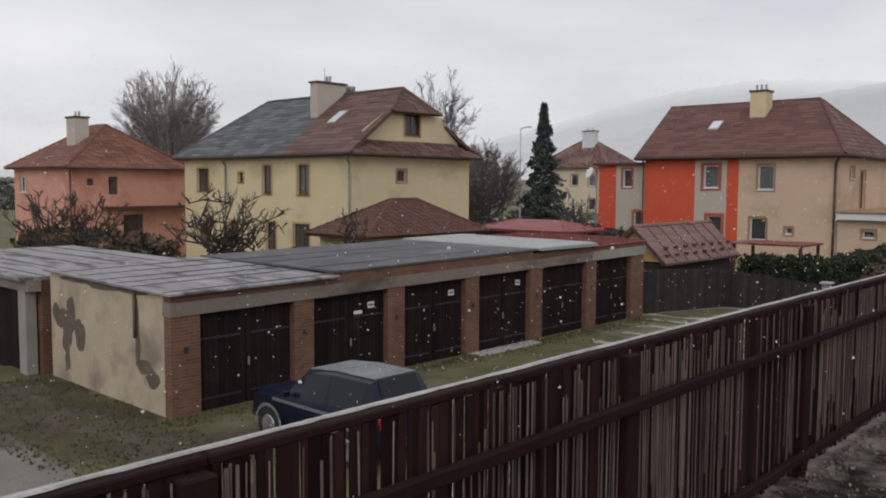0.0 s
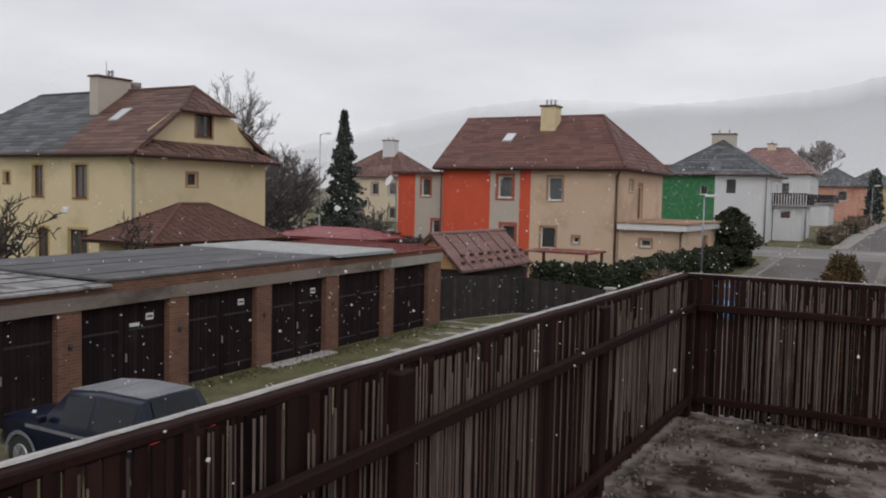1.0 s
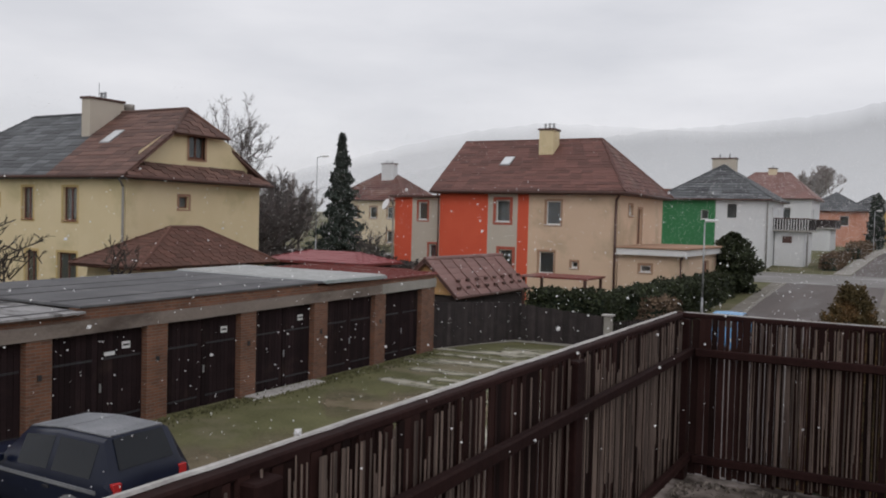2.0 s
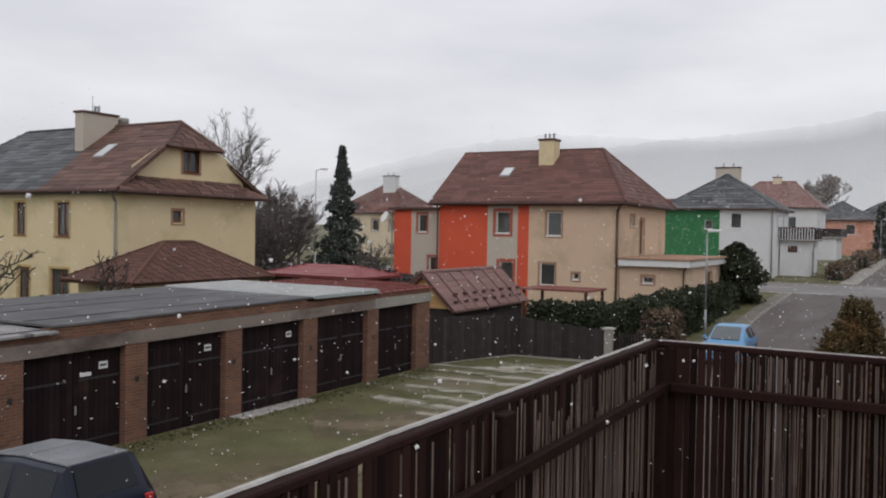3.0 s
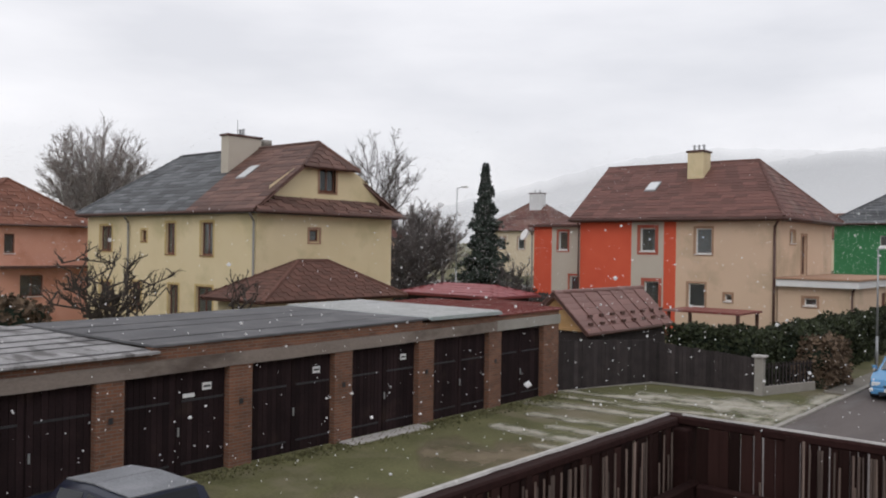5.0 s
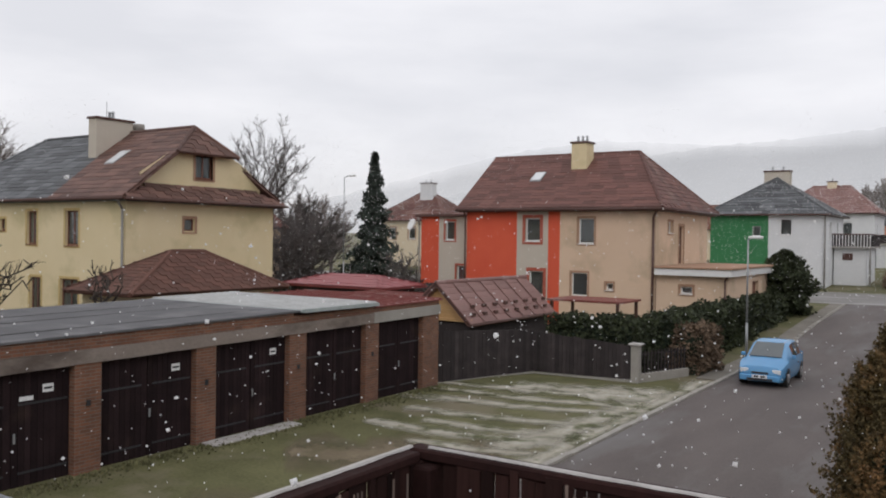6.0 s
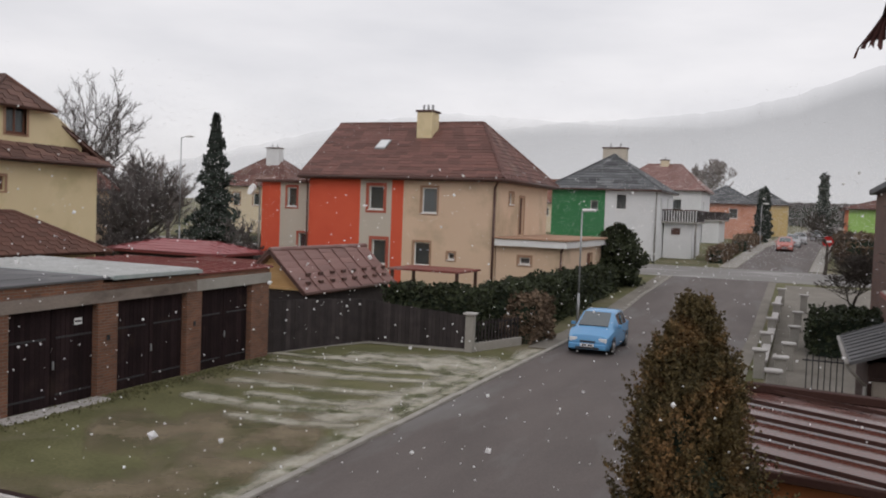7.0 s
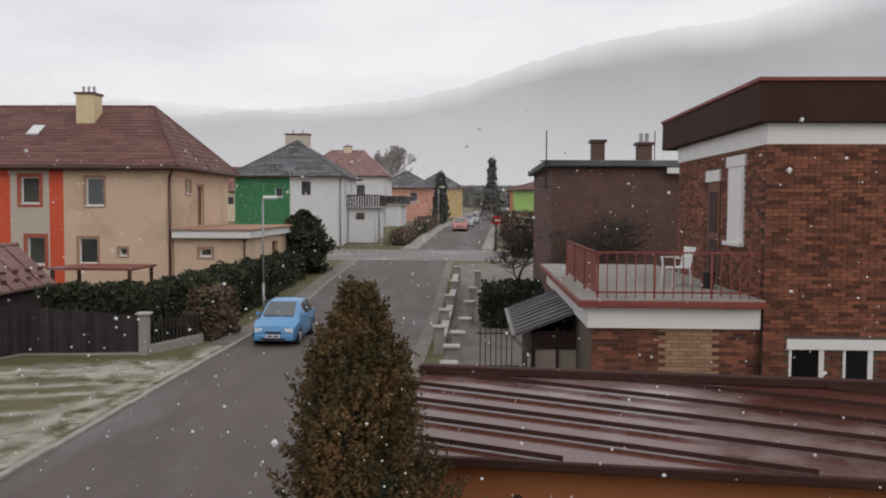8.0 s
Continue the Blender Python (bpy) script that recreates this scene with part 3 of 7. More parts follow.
def limbs(rng, base, height, r, spread, levels, kids, lean=(0, 0), up=0.35, twig=0.006, crown=None):
    """A bare tree: tapered trunk and limbs that fork, kept inside a round crown (z of its middle, half width, half height).
    Gives meshes (verts, faces): the trunk, each main limb, and the fine crown."""
    meshes = {"trunk": ([], [])}
    bx, by = base[0], base[1]

    def seg(key, p0, p1, r0, r1, n):
        vs, fs = meshes.setdefault(key, ([], []))
        w = (p1 - p0).normalized()
        u = w.orthogonal().normalized()
        v = w.cross(u)
        k = len(vs)
        for p, q in ((p0, r0), (p1, r1)):
            for i in range(n):
                a = i * math.tau / n
                vs.append(p + q * (u * math.cos(a) + v * math.sin(a)))
        for i in range(n):
            j = (i + 1) % n
            fs.append((k + i, k + j, k + n + j, k + n + i))

    def outside(p):
        if not crown:
            return False
        zc, rw, rh = crown
        wob = 1 + 0.16 * noise.noise(p * (1.6 / rw))
        return ((p.x - bx) ** 2 + (p.y - by) ** 2) / rw ** 2 + ((p.z - zc) / rh) ** 2 > wob

    def grow(p, d, length, rad, level, key):
        steps = 3 if level < levels else 2
        n = 7 if level == 0 else 5 if level < 2 else 3
        for s in range(steps):
            d = (d + Vector((rng.gauss(0, 0.16), rng.gauss(0, 0.16), rng.gauss(0, 0.1) + up * 0.12 * (level > 0)))).normalized()
            q = p + d * length / steps
            if level > 0 and outside(q):
                return
            r1 = max(rad * (1 - 0.5 * (s + 1) / steps), twig)
            r0 = max(rad * (1 - 0.5 * s / steps), twig)
            seg(key, p, q, r0, r1, n)
            p = q
            if level < levels and (s > 0 or level > 0):
                for _ in range(kids if s == steps - 1 else max(1, kids - 2)):
                    side = Vector((rng.gauss(0, 1), rng.gauss(0, 1), rng.uniform(-0.15, 0.5))).normalized()
                    k2 = f"limb {len(meshes)}" if level == 0 else "crown"
                    grow(p, (d * (1 - spread) + side * spread).normalized(), length * rng.uniform(0.55, 0.8), r1 * 0.62, level + 1, k2)
    grow(Vector(base), Vector((lean[0], lean[1], 1)).normalized(), height, r, 0, "trunk")
    return meshes


# ---- ground, road, hills ----
def G(y):
    """The ground's height: level by the garages, then climbing along the street."""
    if y < 45:
        return 0.0
    if y < 105:
        return 0.042 * (y - 45) * min(1.0, (y - 45) / 12)
    return 2.52 + 0.012 * (y - 105)


def rise(x, y):
    """The forecourt lifts a little from the kerb towards the garages."""
    u = min(1.0, max(0.0, (-9.6 - x) / 6.0))
    v = min(1.0, max(0.0, (y - 6.6) / 2.0)) * min(1.0, max(0.0, (36.5 - y) / 3.0))
    return 0.095 * u * u * (3 - 2 * u) * v


def bend(y):
    """Beyond the crossing the street swings a little to the east."""
    return 0.0 if y < 80 else 0.045 * (y - 80)


def ribbon(name, x0, x1, y0, y1, up, material, curve=False):
    """A strip of ground along the street that follows the climb, and the bend if it is to."""
    ys = [y0] + [y for y in range(-300, 1300, 4) if y0 < y < y1 and (y < 320 or y % 40 == 0)] + [y1]
    verts, faces = [], []
    for i, y in enumerate(ys):
        z, b = G(y) + up, bend(y) if curve else 0.0
        verts += [(x0 + b, y, z), (x1 + b, y, z), (x1 + b, y, z - 0.15), (x0 + b, y, z - 0.15)]
        if i:
            k = 4 * i
            faces += [(k - 4, k - 3, k + 1, k), (k - 3, k - 2, k + 2, k + 1), (k - 1, k - 4, k, k + 3)]
    faces += [(0, 3, 2, 1), (k, k + 1, k + 2, k + 3)]
    return raw(name, verts, faces, material)


setting(ribbon("ground", -900, 900, -300, 1300, 0.0, "grass"), "wet winter grass with bare patches", "ground")
setting(ribbon("road", -8.75, -2.1, -40, 79, 0.012, "asphalt"), "damp grey asphalt street", "road")
setting(ribbon("road_far", -4.9, 0.5, 79, 400, 0.012, "asphalt", True), "damp grey asphalt street", "road")
setting(ribbon("crossing_road", -140, -8.75, 70.5, 79, 0.010, "pale_asphalt"), "wet side street dusted with snow", "road")
setting(ribbon("crossing_middle", -8.75, -2.1, 70.5, 79, 0.018, "pale_asphalt"), "wet crossing dusted with snow", "road")
setting(ribbon("garden_soil", -1.0, 6.0, 27, 69, 0.015, "dirt"), "bare winter garden soil", "ground")
setting(ribbon("crossing_road_east", -2.1, 90, 70.5, 79, 0.010, "pale_asphalt"), "wet side street dusted with snow", "road")

verts, faces = [], []
for j in range(31):
    for i in range(17):
        x, y = -25.0 + i * 0.975, 7.1 + 0.98 * j
        verts.append((x, y, rise(x, y) + 0.004))
        if i and j:
            k = j * 17 + i
            faces.append((k - 18, k - 17, k, k - 1))
setting(raw("forecourt", verts, faces, "grass", smooth=True), "wet winter grass before the garages", "ground")
setting(ribbon("side_lane", -60, -8.75, -8, 7.1, 0.010, "dirt"), "pale gravel lane before the garages", "road")

kerb = setting(new("kerb"), "worn grey concrete kerb", "kerb")
kerb_me = None
for k in range(64):
    y = 7.2 + k * 1.0
    if kerb_me is None:
        bm = bmesh.new()
        box(bm, -0.09, 0.09, -0.49, 0.49, -0.05, 0.075)
        kerb_me = part("kerb_stone", bm, "concrete", kerb, bevel=0.015)
        kerb_me.location = (-8.86, y, 0)
        continue
    o = new("kerb_stone", kerb_me.data)
    o.location, o.parent = (-8.86 + random.uniform(-0.015, 0.015), y, G(y) + random.uniform(-0.012, 0.012)), kerb


def strip(name, pts, width, z, material, label, category, seed=0, rag=0.25):
    """A thin ragged patch along a line of points."""
    rng = random.Random(seed)
    pts = [Vector((*p, z)) for p in pts]
    verts, faces = [], []
    path, cover = [], []
    for a, b in zip(pts, pts[1:]):
        n = max(2, int((b - a).length / 0.3))
        path += [a.lerp(b, i / n) for i in range(n)]
    path.append(pts[-1])
    for i, p in enumerate(path):
        q = path[min(i + 1, len(path) - 1)] - path[max(i - 1, 0)]
        s = Vector((-q.y, q.x, 0)).normalized()
        edge = 0.15 if i in (0, len(path) - 1) else 1.0
        l = width * edge * (0.5 + rag * noise.noise(p * 0.9 + Vector((seed, 3, 0))) + rng.uniform(-0.1, 0.1) * rag)
        r = width * edge * (0.5 + rag * noise.noise(p * 0.9 + Vector((seed, 9, 5))) + rng.uniform(-0.1, 0.1) * rag)
        row = [p + s * l * 1.6, p + Vector((0, 0, 0.004)), p - s * r * 1.6]
        verts += [q + Vector((0, 0, rise(q.x, q.y) + 0.004)) for q in row]
        cover += [0.0, 0.85 * edge if edge == 1.0 else 0.0, 0.0]
    for i in range(len(path) - 1):
        k = i * 3
        faces += [(k, k + 1, k + 4, k + 3), (k + 1, k + 2, k + 5, k + 4)]
    ob = raw(name, verts, faces, material)
    ob.data.attributes.new("cover", "FLOAT", "POINT").data.foreach_set("value", cover)
    return tagged(ob, label, category, kind="stuff")


TRACKS = (
    ((-16.9, 31.0), (-13.5, 31.6), (-9.2, 33.2), 0.55),
    ((-14.6, 32.0), (-12.0, 33.0), (-9.2, 34.6), 1.5),
    ((-11.8, 32.0), (-10.6, 32.9), (-9.2, 33.6), 1.7),
    ((-16.8, 28.2), (-13.0, 28.9), (-9.2, 30.3), 0.6),
    ((-16.6, 29.8), (-13.0, 30.2), (-9.3, 31.6), 0.5),
    ((-15.4, 26.6), (-12.5, 27.0), (-9.2, 28.2), 0.5),
    ((-15.2, 24.4), (-12.0, 24.7), (-9.3, 25.7), 0.55),
    ((-14.0, 25.5), (-11.5, 25.8), (-9.3, 26.7), 0.45),
    ((-13.0, 23.4), (-11.0, 23.6), (-9.4, 24.3), 0.4),
    ((-10.6, 24.0), (-10.0, 27.0), (-9.8, 32.0), 0.8),
)
for i, (a, b, c, w) in enumerate(TRACKS):
    strip("snowy_track", (a, b, c), w * 1.45, 0.012 + 0.001 * i, "track", "thin snow lying in wheel tracks on grass", "snow patch", i + 3)
strip("snowy_verge", ((-9.25, 8), (-9.2, 20), (-9.3, 34), (-9.3, 38)), 0.62, 0.022, "track", "snow-dusted strip beside the kerb", "snow patch", 31, 0.35)
strip("bare_earth", ((-14.5, 20.5), (-12.5, 22.0), (-10.6, 22.5), (-9.6, 23)), 2.6, 0.006, "olive_dirt", "worn bare earth in the grass", "earth patch", 37, 0.5)
strip("bare_earth", ((-23, 8.6), (-19, 8.3), (-15.5, 8.6), (-13, 9.6)), 2.6, 0.006, "dark_earth", "dark trodden earth with weeds", "earth patch", 43, 0.4)
strip("bare_earth", ((-13.4, 14), (-11.0, 17.5), (-10.0, 21)), 2.0, 0.007, "olive_dirt", "worn bare earth in the grass", "earth patch", 41, 0.5)
setting(ribbon("pavement", -9.75, -8.95, 38.2, 70, 0.05, "dirt"), "muddy worn pavement along the hedge", "pavement")
setting(ribbon("pavement_far", -6.3, -4.95, 79.5, 300, 0.05, "concrete", True), "grey pavement along the street", "pavement")
setting(ribbon("pavement_east", 0.55, 1.7, 79.5, 300, 0.05, "concrete", True), "grey pavement along the street", "pavement")
setting(ribbon("garden_verge", -2.1, -1.6, 8, 70, 0.04, "dirt"), "muddy verge of the street", "verge")

# the wooded hills, far off in falling snow; their haze is a painted glow
m, n, l, p = node_mat("haze_painted_hill")
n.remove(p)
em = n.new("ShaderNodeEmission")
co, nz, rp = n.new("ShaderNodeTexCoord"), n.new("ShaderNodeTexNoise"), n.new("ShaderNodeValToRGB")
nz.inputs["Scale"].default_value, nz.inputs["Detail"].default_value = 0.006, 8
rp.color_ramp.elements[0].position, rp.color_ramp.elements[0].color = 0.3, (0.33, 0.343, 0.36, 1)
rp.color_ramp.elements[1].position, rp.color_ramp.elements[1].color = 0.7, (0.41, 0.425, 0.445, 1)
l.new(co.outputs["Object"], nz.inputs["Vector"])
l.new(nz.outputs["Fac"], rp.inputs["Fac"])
# emission grows paler low down, painting mist at the hill's foot
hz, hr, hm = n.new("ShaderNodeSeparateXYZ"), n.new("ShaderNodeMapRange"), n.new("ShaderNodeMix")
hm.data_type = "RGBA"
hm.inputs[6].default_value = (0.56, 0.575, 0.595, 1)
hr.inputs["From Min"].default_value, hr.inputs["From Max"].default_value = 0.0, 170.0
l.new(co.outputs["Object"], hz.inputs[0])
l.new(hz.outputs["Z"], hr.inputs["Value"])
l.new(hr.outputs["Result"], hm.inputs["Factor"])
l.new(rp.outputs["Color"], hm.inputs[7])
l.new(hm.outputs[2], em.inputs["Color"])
# turns clear towards the crest, so the skyline blurs like haze
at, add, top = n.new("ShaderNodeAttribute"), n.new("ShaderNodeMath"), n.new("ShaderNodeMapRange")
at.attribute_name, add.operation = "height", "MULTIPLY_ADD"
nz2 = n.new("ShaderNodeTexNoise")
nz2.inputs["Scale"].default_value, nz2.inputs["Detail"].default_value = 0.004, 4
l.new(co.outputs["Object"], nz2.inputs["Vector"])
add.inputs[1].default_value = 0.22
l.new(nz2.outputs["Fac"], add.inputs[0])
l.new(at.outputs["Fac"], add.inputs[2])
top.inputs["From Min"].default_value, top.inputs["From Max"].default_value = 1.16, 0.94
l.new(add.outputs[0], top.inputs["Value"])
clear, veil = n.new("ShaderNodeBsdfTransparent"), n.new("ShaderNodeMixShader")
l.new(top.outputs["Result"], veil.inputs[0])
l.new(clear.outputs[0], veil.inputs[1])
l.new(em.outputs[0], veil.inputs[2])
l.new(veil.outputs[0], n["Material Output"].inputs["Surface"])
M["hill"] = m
# paler emission paints thicker haze over the farther ridge
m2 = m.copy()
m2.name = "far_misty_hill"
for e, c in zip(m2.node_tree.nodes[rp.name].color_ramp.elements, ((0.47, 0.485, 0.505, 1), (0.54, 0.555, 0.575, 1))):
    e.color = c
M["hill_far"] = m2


LEVELS = (0.0, 0.3, 0.6, 0.75, 0.85, 0.92, 0.97, 1.0)


def ridge(name, table, dist, material, seed, z0=-5):
    """A hill's skyline: azimuth left of the street's line, and height, both in degrees."""
    az = np.array([t[0] for t in table], float)
    el = np.array([t[1] for t in table], float)
    verts, faces = [], []
    steps = np.linspace(az[0], az[-1], 260)
    for i, a in enumerate(steps):
        e = float(np.interp(-a, -az, el))
        z = 5.2 + dist * math.tan(radians(e)) + (noise.noise(Vector((a * 1.7, seed, 0))) * 2.0 + noise.noise(Vector((a * 7, seed, 0))) * 1.6) * dist / 800
        x, y = -math.sin(radians(a)), math.cos(radians(a))
        for h in LEVELS:
            r = dist * (1 + 0.06 * h)
            verts.append((x * r, y * r, z0 + (z - z0) * h))
        if i:
            k = len(LEVELS) * i
            for j in range(len(LEVELS) - 1):
                faces.append((k + j - len(LEVELS), k + j, k + j + 1, k + j + 1 - len(LEVELS)))
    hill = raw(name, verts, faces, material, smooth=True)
    hill.data.attributes.new("height", "FLOAT", "POINT").data.foreach_set("value", list(LEVELS) * len(steps))
    return setting(hill, "wooded hill fading into falling snow", "hill")


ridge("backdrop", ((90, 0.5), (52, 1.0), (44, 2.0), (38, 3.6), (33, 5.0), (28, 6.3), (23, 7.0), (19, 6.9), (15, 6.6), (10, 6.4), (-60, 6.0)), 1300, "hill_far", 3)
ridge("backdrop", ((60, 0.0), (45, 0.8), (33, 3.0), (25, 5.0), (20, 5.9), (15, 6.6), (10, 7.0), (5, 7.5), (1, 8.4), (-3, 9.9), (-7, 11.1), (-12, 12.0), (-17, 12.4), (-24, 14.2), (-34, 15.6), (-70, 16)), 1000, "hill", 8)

# ---- the terrace and its fence ----
setting(boxes("terrace_floor", [(-1.72, 5.0, -7, 7.82, 3.3, 3.58)], "muddy"), "muddy terrace floor dusted with snow", "floor")
setting(boxes("terrace_wall", [(-1.68, 4.96, -7, 7.78, 0, 3.3)], "wall_orange"), "rendered wall under the terrace", "wall")
fence = thing("reed_fence", "dark brown slatted terrace fence with snow on its rail", "fence", (-1.55, 7.7, 3.58))
FX, FY, TOP = -1.58, 7.7, 4.67
for y in [7.7 - 2.05 * k for k in range(7)]:
    boxes("post", [(FX - 0.05, FX + 0.05, y - 0.05, y + 0.05, 3.58, TOP - 0.035)], "fence_rail", fence, bevel=0.006)
for x in (0.5, 2.5, 4.4):
    boxes("post", [(x - 0.05, x + 0.05, FY - 0.05, FY + 0.05, 3.58, TOP - 0.035)], "fence_rail", fence, bevel=0.006)
for z, h in ((4.43, 0.05), (3.74, 0.05)):
    boxes("rail", [(FX + 0.05, FX + 0.09, -4.6, 7.68, z - h / 2, z + h / 2)], "fence_rail", fence, bevel=0.006)
    boxes("rail", [(FX + 0.1, 4.6, FY - 0.09, FY - 0.05, z - h / 2, z + h / 2)], "fence_rail", fence, bevel=0.006)
for y0, y1 in ((-4.6, 1.6), (1.605, 7.68)):
    boxes("top_rail", [(FX - 0.062, FX + 0.004, y0, y1, TOP - 0.03, TOP)], "fence_rail", fence, bevel=0.006)
boxes("top_rail", [(FX - 0.062, 4.6, FY - 0.004, FY + 0.062, TOP - 0.03, TOP + 0.001)], "fence_rail", fence, bevel=0.006)
# wet snow on the rail, thicker on the long side
rng = random.Random(5)
for name, along, fixed, a0, a1, wide in (("rail_snow", "y", FX - 0.045, -4.6, 7.7, 0.014), ("rail_snow", "x", FY + 0.02, FX, 4.6, 0.011)):
    bm = bmesh.new()
    v = []
    n_ = int((a1 - a0) / 0.06)
    for i in range(n_ + 1):
        a = a0 + (a1 - a0) * i / n_
        w = wide * (0.75 + 0.5 * noise.noise(Vector((a * 2.3, 1, 0)))) + rng.uniform(-0.004, 0.004)
        h = 0.004 + 0.004 * max(0, noise.noise(Vector((a * 1.7, 4, 0))) + 0.5)
        z = TOP + 0.002
        row = ((fixed - wide * 0.7, a, z), (fixed - wide * 0.5, a, z + h), (fixed + w * 0.6, a, z + h), (fixed + w, a, z)) if along == "y" else ((a, fixed + wide, z), (a, fixed + wide * 0.5, z + h), (a, fixed - w * 0.6, z + h), (a, fixed - w, z))
        v.append([bm.verts.new(q) for q in row])
        if i:
            for k in range(3):
                bm.faces.new((v[i - 1][k], v[i - 1][k + 1], v[i][k + 1], v[i][k]))
    part(name, bm, "wet_snow", fence, "line of wet snow")
# slats, each its own board on shared meshes
slat_meshes = []
for k in range(6):
    bm = bmesh.new()
    w = 0.0095 + 0.0028 * k
    box(bm, -0.005, 0.005, -w, w, 0, 1)
    me = bpy.data.meshes.new("slat")
    bm.to_mesh(me)
    bm.free()
    me.materials.append(M["fence_slat"])
    slat_meshes.append((w, me))
for run, a0, a1 in (("y", -0.6, 7.68), ("x", FX + 0.06, 3.6)):
    a = a0
    while a < a1:
        w, me = rng.choice(slat_meshes)
        o = new("slat", me)
        fix(o, fence, "")
        gap = rng.choice((0.002, 0.003, 0.004, 0.005, 0.009))
        top = 4.648 + rng.uniform(-0.012, 0.012)
        bottom = 3.61 + rng.uniform(-0.01, 0.02)
        m_ = pose(FX - rng.uniform(0.0, 0.012), a + w, bottom, rng.gauss(0, 0.25), 0, rng.gauss(0, 5)) if run == "y" else pose(a + w, FY + rng.uniform(0, 0.012), bottom, 0, rng.gauss(0, 0.25), 90 + rng.gauss(0, 5))
        o.matrix_basis = m_ @ Matrix.Diagonal((1, 1, top - bottom, 1))
        a += 2 * w + gap
bm_v, bm_f = [], []
for run, a0, a1, count in (("y", -4.5, 7.6, 900), ("x", -1.4, 4.4, 720)):
    for _ in range(count):
        a = rng.uniform(a0, a1)
        if noise.noise(Vector((a * 1.1, 2.0 if run == "y" else 7.0, 0))) < rng.uniform(-0.5, 0.35):
            continue
        r, t = rng.uniform(0.0025, 0.005), rng.uniform(-0.012, 0.012)
        z0, z1 = (rng.uniform(3.63, 4.1), rng.uniform(4.38, 4.66)) if rng.random() < 0.6 else (3.63, 4.63)
        k = len(bm_v)
        for z, s in ((z0, 0), (z1, t)):
            for i in range(4):
                c, d = r * math.cos(i * math.tau / 4), r * math.sin(i * math.tau / 4)
                bm_v.append((FX + 0.018 + c, a + s + d, z) if run == "y" else (a + s + d, FY - 0.018 + c, z))
        bm_f += [(k + i, k + (i + 1) % 4, k + 4 + (i + 1) % 4, k + 4 + i) for i in range(4)]
tagged(raw("reeds", bm_v, bm_f, "reed", fence, "pale weathered reeds"), kind="stuff")
# frosted dead grass along the foot of the fence
pts = [(FX + 0.05 + abs(rng.gauss(0, 0.07)), rng.uniform(-1, 7.6), 3.58) for _ in range(1500)] + [(rng.uniform(-1.4, 4), FY - 0.05 - abs(rng.gauss(0, 0.07)), 3.58) for _ in range(900)]
pts += [(rng.uniform(-1.4, 3), rng.uniform(1, 7.5), 3.58) for _ in range(5000)]
v, f = leaves(rng, pts, 0.028, -0.9)
tagged(raw("dead_grass", v, f, "frost"), "frosted dead grass on the terrace", "grass", kind="stuff")

# the rag that hangs from an arm on a tall pole in the yard
rag = thing("hanging_rag", "frayed dark red cloth hanging from a cord", "cloth", (2.6, 8.5, 0))
pipe("pole", [(2.6, 8.5, -0.12), (2.6, 8.5, 7.0)], 0.04, "fence_rail", rag)
pipe("arm", [(2.6, 8.5, 6.9), (0.25, 8.5, 6.9)], 0.02, "fence_rail", rag)
pipe("cord", [(0.32, 8.5, 6.9), (0.24, 8.5, 5.9), (0.183, 8.5, 5.645)], 0.008, "fence_rail", rag)
bm = bmesh.new()
prev = None
for i in range(9):
    s = i / 8
    z, wide = 5.65 - 0.072 * s, 0.008 + 0.03 * s ** 1.2
    row = []
    for k in range(12):
        u = k / 11 * 2 - 1
        zz = z - (0.02 * rng.random() if i == 8 else 0) - 0.022 * s * max(0, -u)
        row.append(bm.verts.new((0.183 + u * wide - 0.032 * s, 8.5 + 0.009 * math.sin(k * 2.1) * (0.3 + s), zz)))
    if prev:
        for k in range(11):
            if not (i == 8 and k % 3 == 1):
                bm.faces.new((prev[k], prev[k + 1], row[k + 1], row[k]))
    prev = row
part("cloth", bm, "cloth", rag, "frayed dark red cloth")
nudge(rag, -0.09, 0.7, 0.1)


# ---- the garages ----
def lift(y):
    """The row's lintel climbs slightly with the ground."""
    return (y - 9.85) / 20.6 * 0.23


GX, G0, G1 = -16.55, 9.85, 30.45
DOORS = ((10.58, 13.21), (13.83, 16.42), (17.07, 19.69), (20.32, 22.96), (23.64, 26.34), (27.0, 29.48))
garage = thing("garage_row", "row of old brick garages with dark doors and patchy roofs", "garage", (-19.7, 20.2, 0))
edges = [G0] + [e for d in DOORS for e in d] + [G1]
for a, b in zip(edges[::2], edges[1::2]):
    z = 2.4 + lift((a + b) / 2)
    pl = boxes("pillar", [(GX - 0.3, GX, a, b, 0, z)], "pillar_brick", garage, bevel=0.01)
    if 0.5 < b - a < 0.8:
        boxes("vent", [(GX + 0.003, GX + 0.02, (a + b) / 2 - 0.05, (a + b) / 2 + 0.05, 1.55, 1.68)], "plastic_black", pl)
verts, faces = [], []
for i in range(44):
    y = G0 - 0.02 + (G1 - G0 + 0.04) * i / 43
    z = lift(y) + 0.012 * noise.noise(Vector((y * 1.3, 0, 0)))
    verts += [(GX + 0.03, y, 2.39 + z), (GX + 0.03, y, 2.7 + z), (GX - 0.32, y, 2.7 + z), (GX - 0.32, y, 2.39 + z)]
    if i:
        k = 4 * i
        faces += [(k - 4, k, k + 1, k - 3), (k - 3, k + 1, k + 2, k - 2), (k - 2, k + 2, k + 3, k - 1), (k - 1, k + 3, k, k - 4)]
faces += [(0, 1, 2, 3), (k, k + 3, k + 2, k + 1)]
raw("lintel", verts, faces, "lintel", garage, "long weathered concrete lintel")
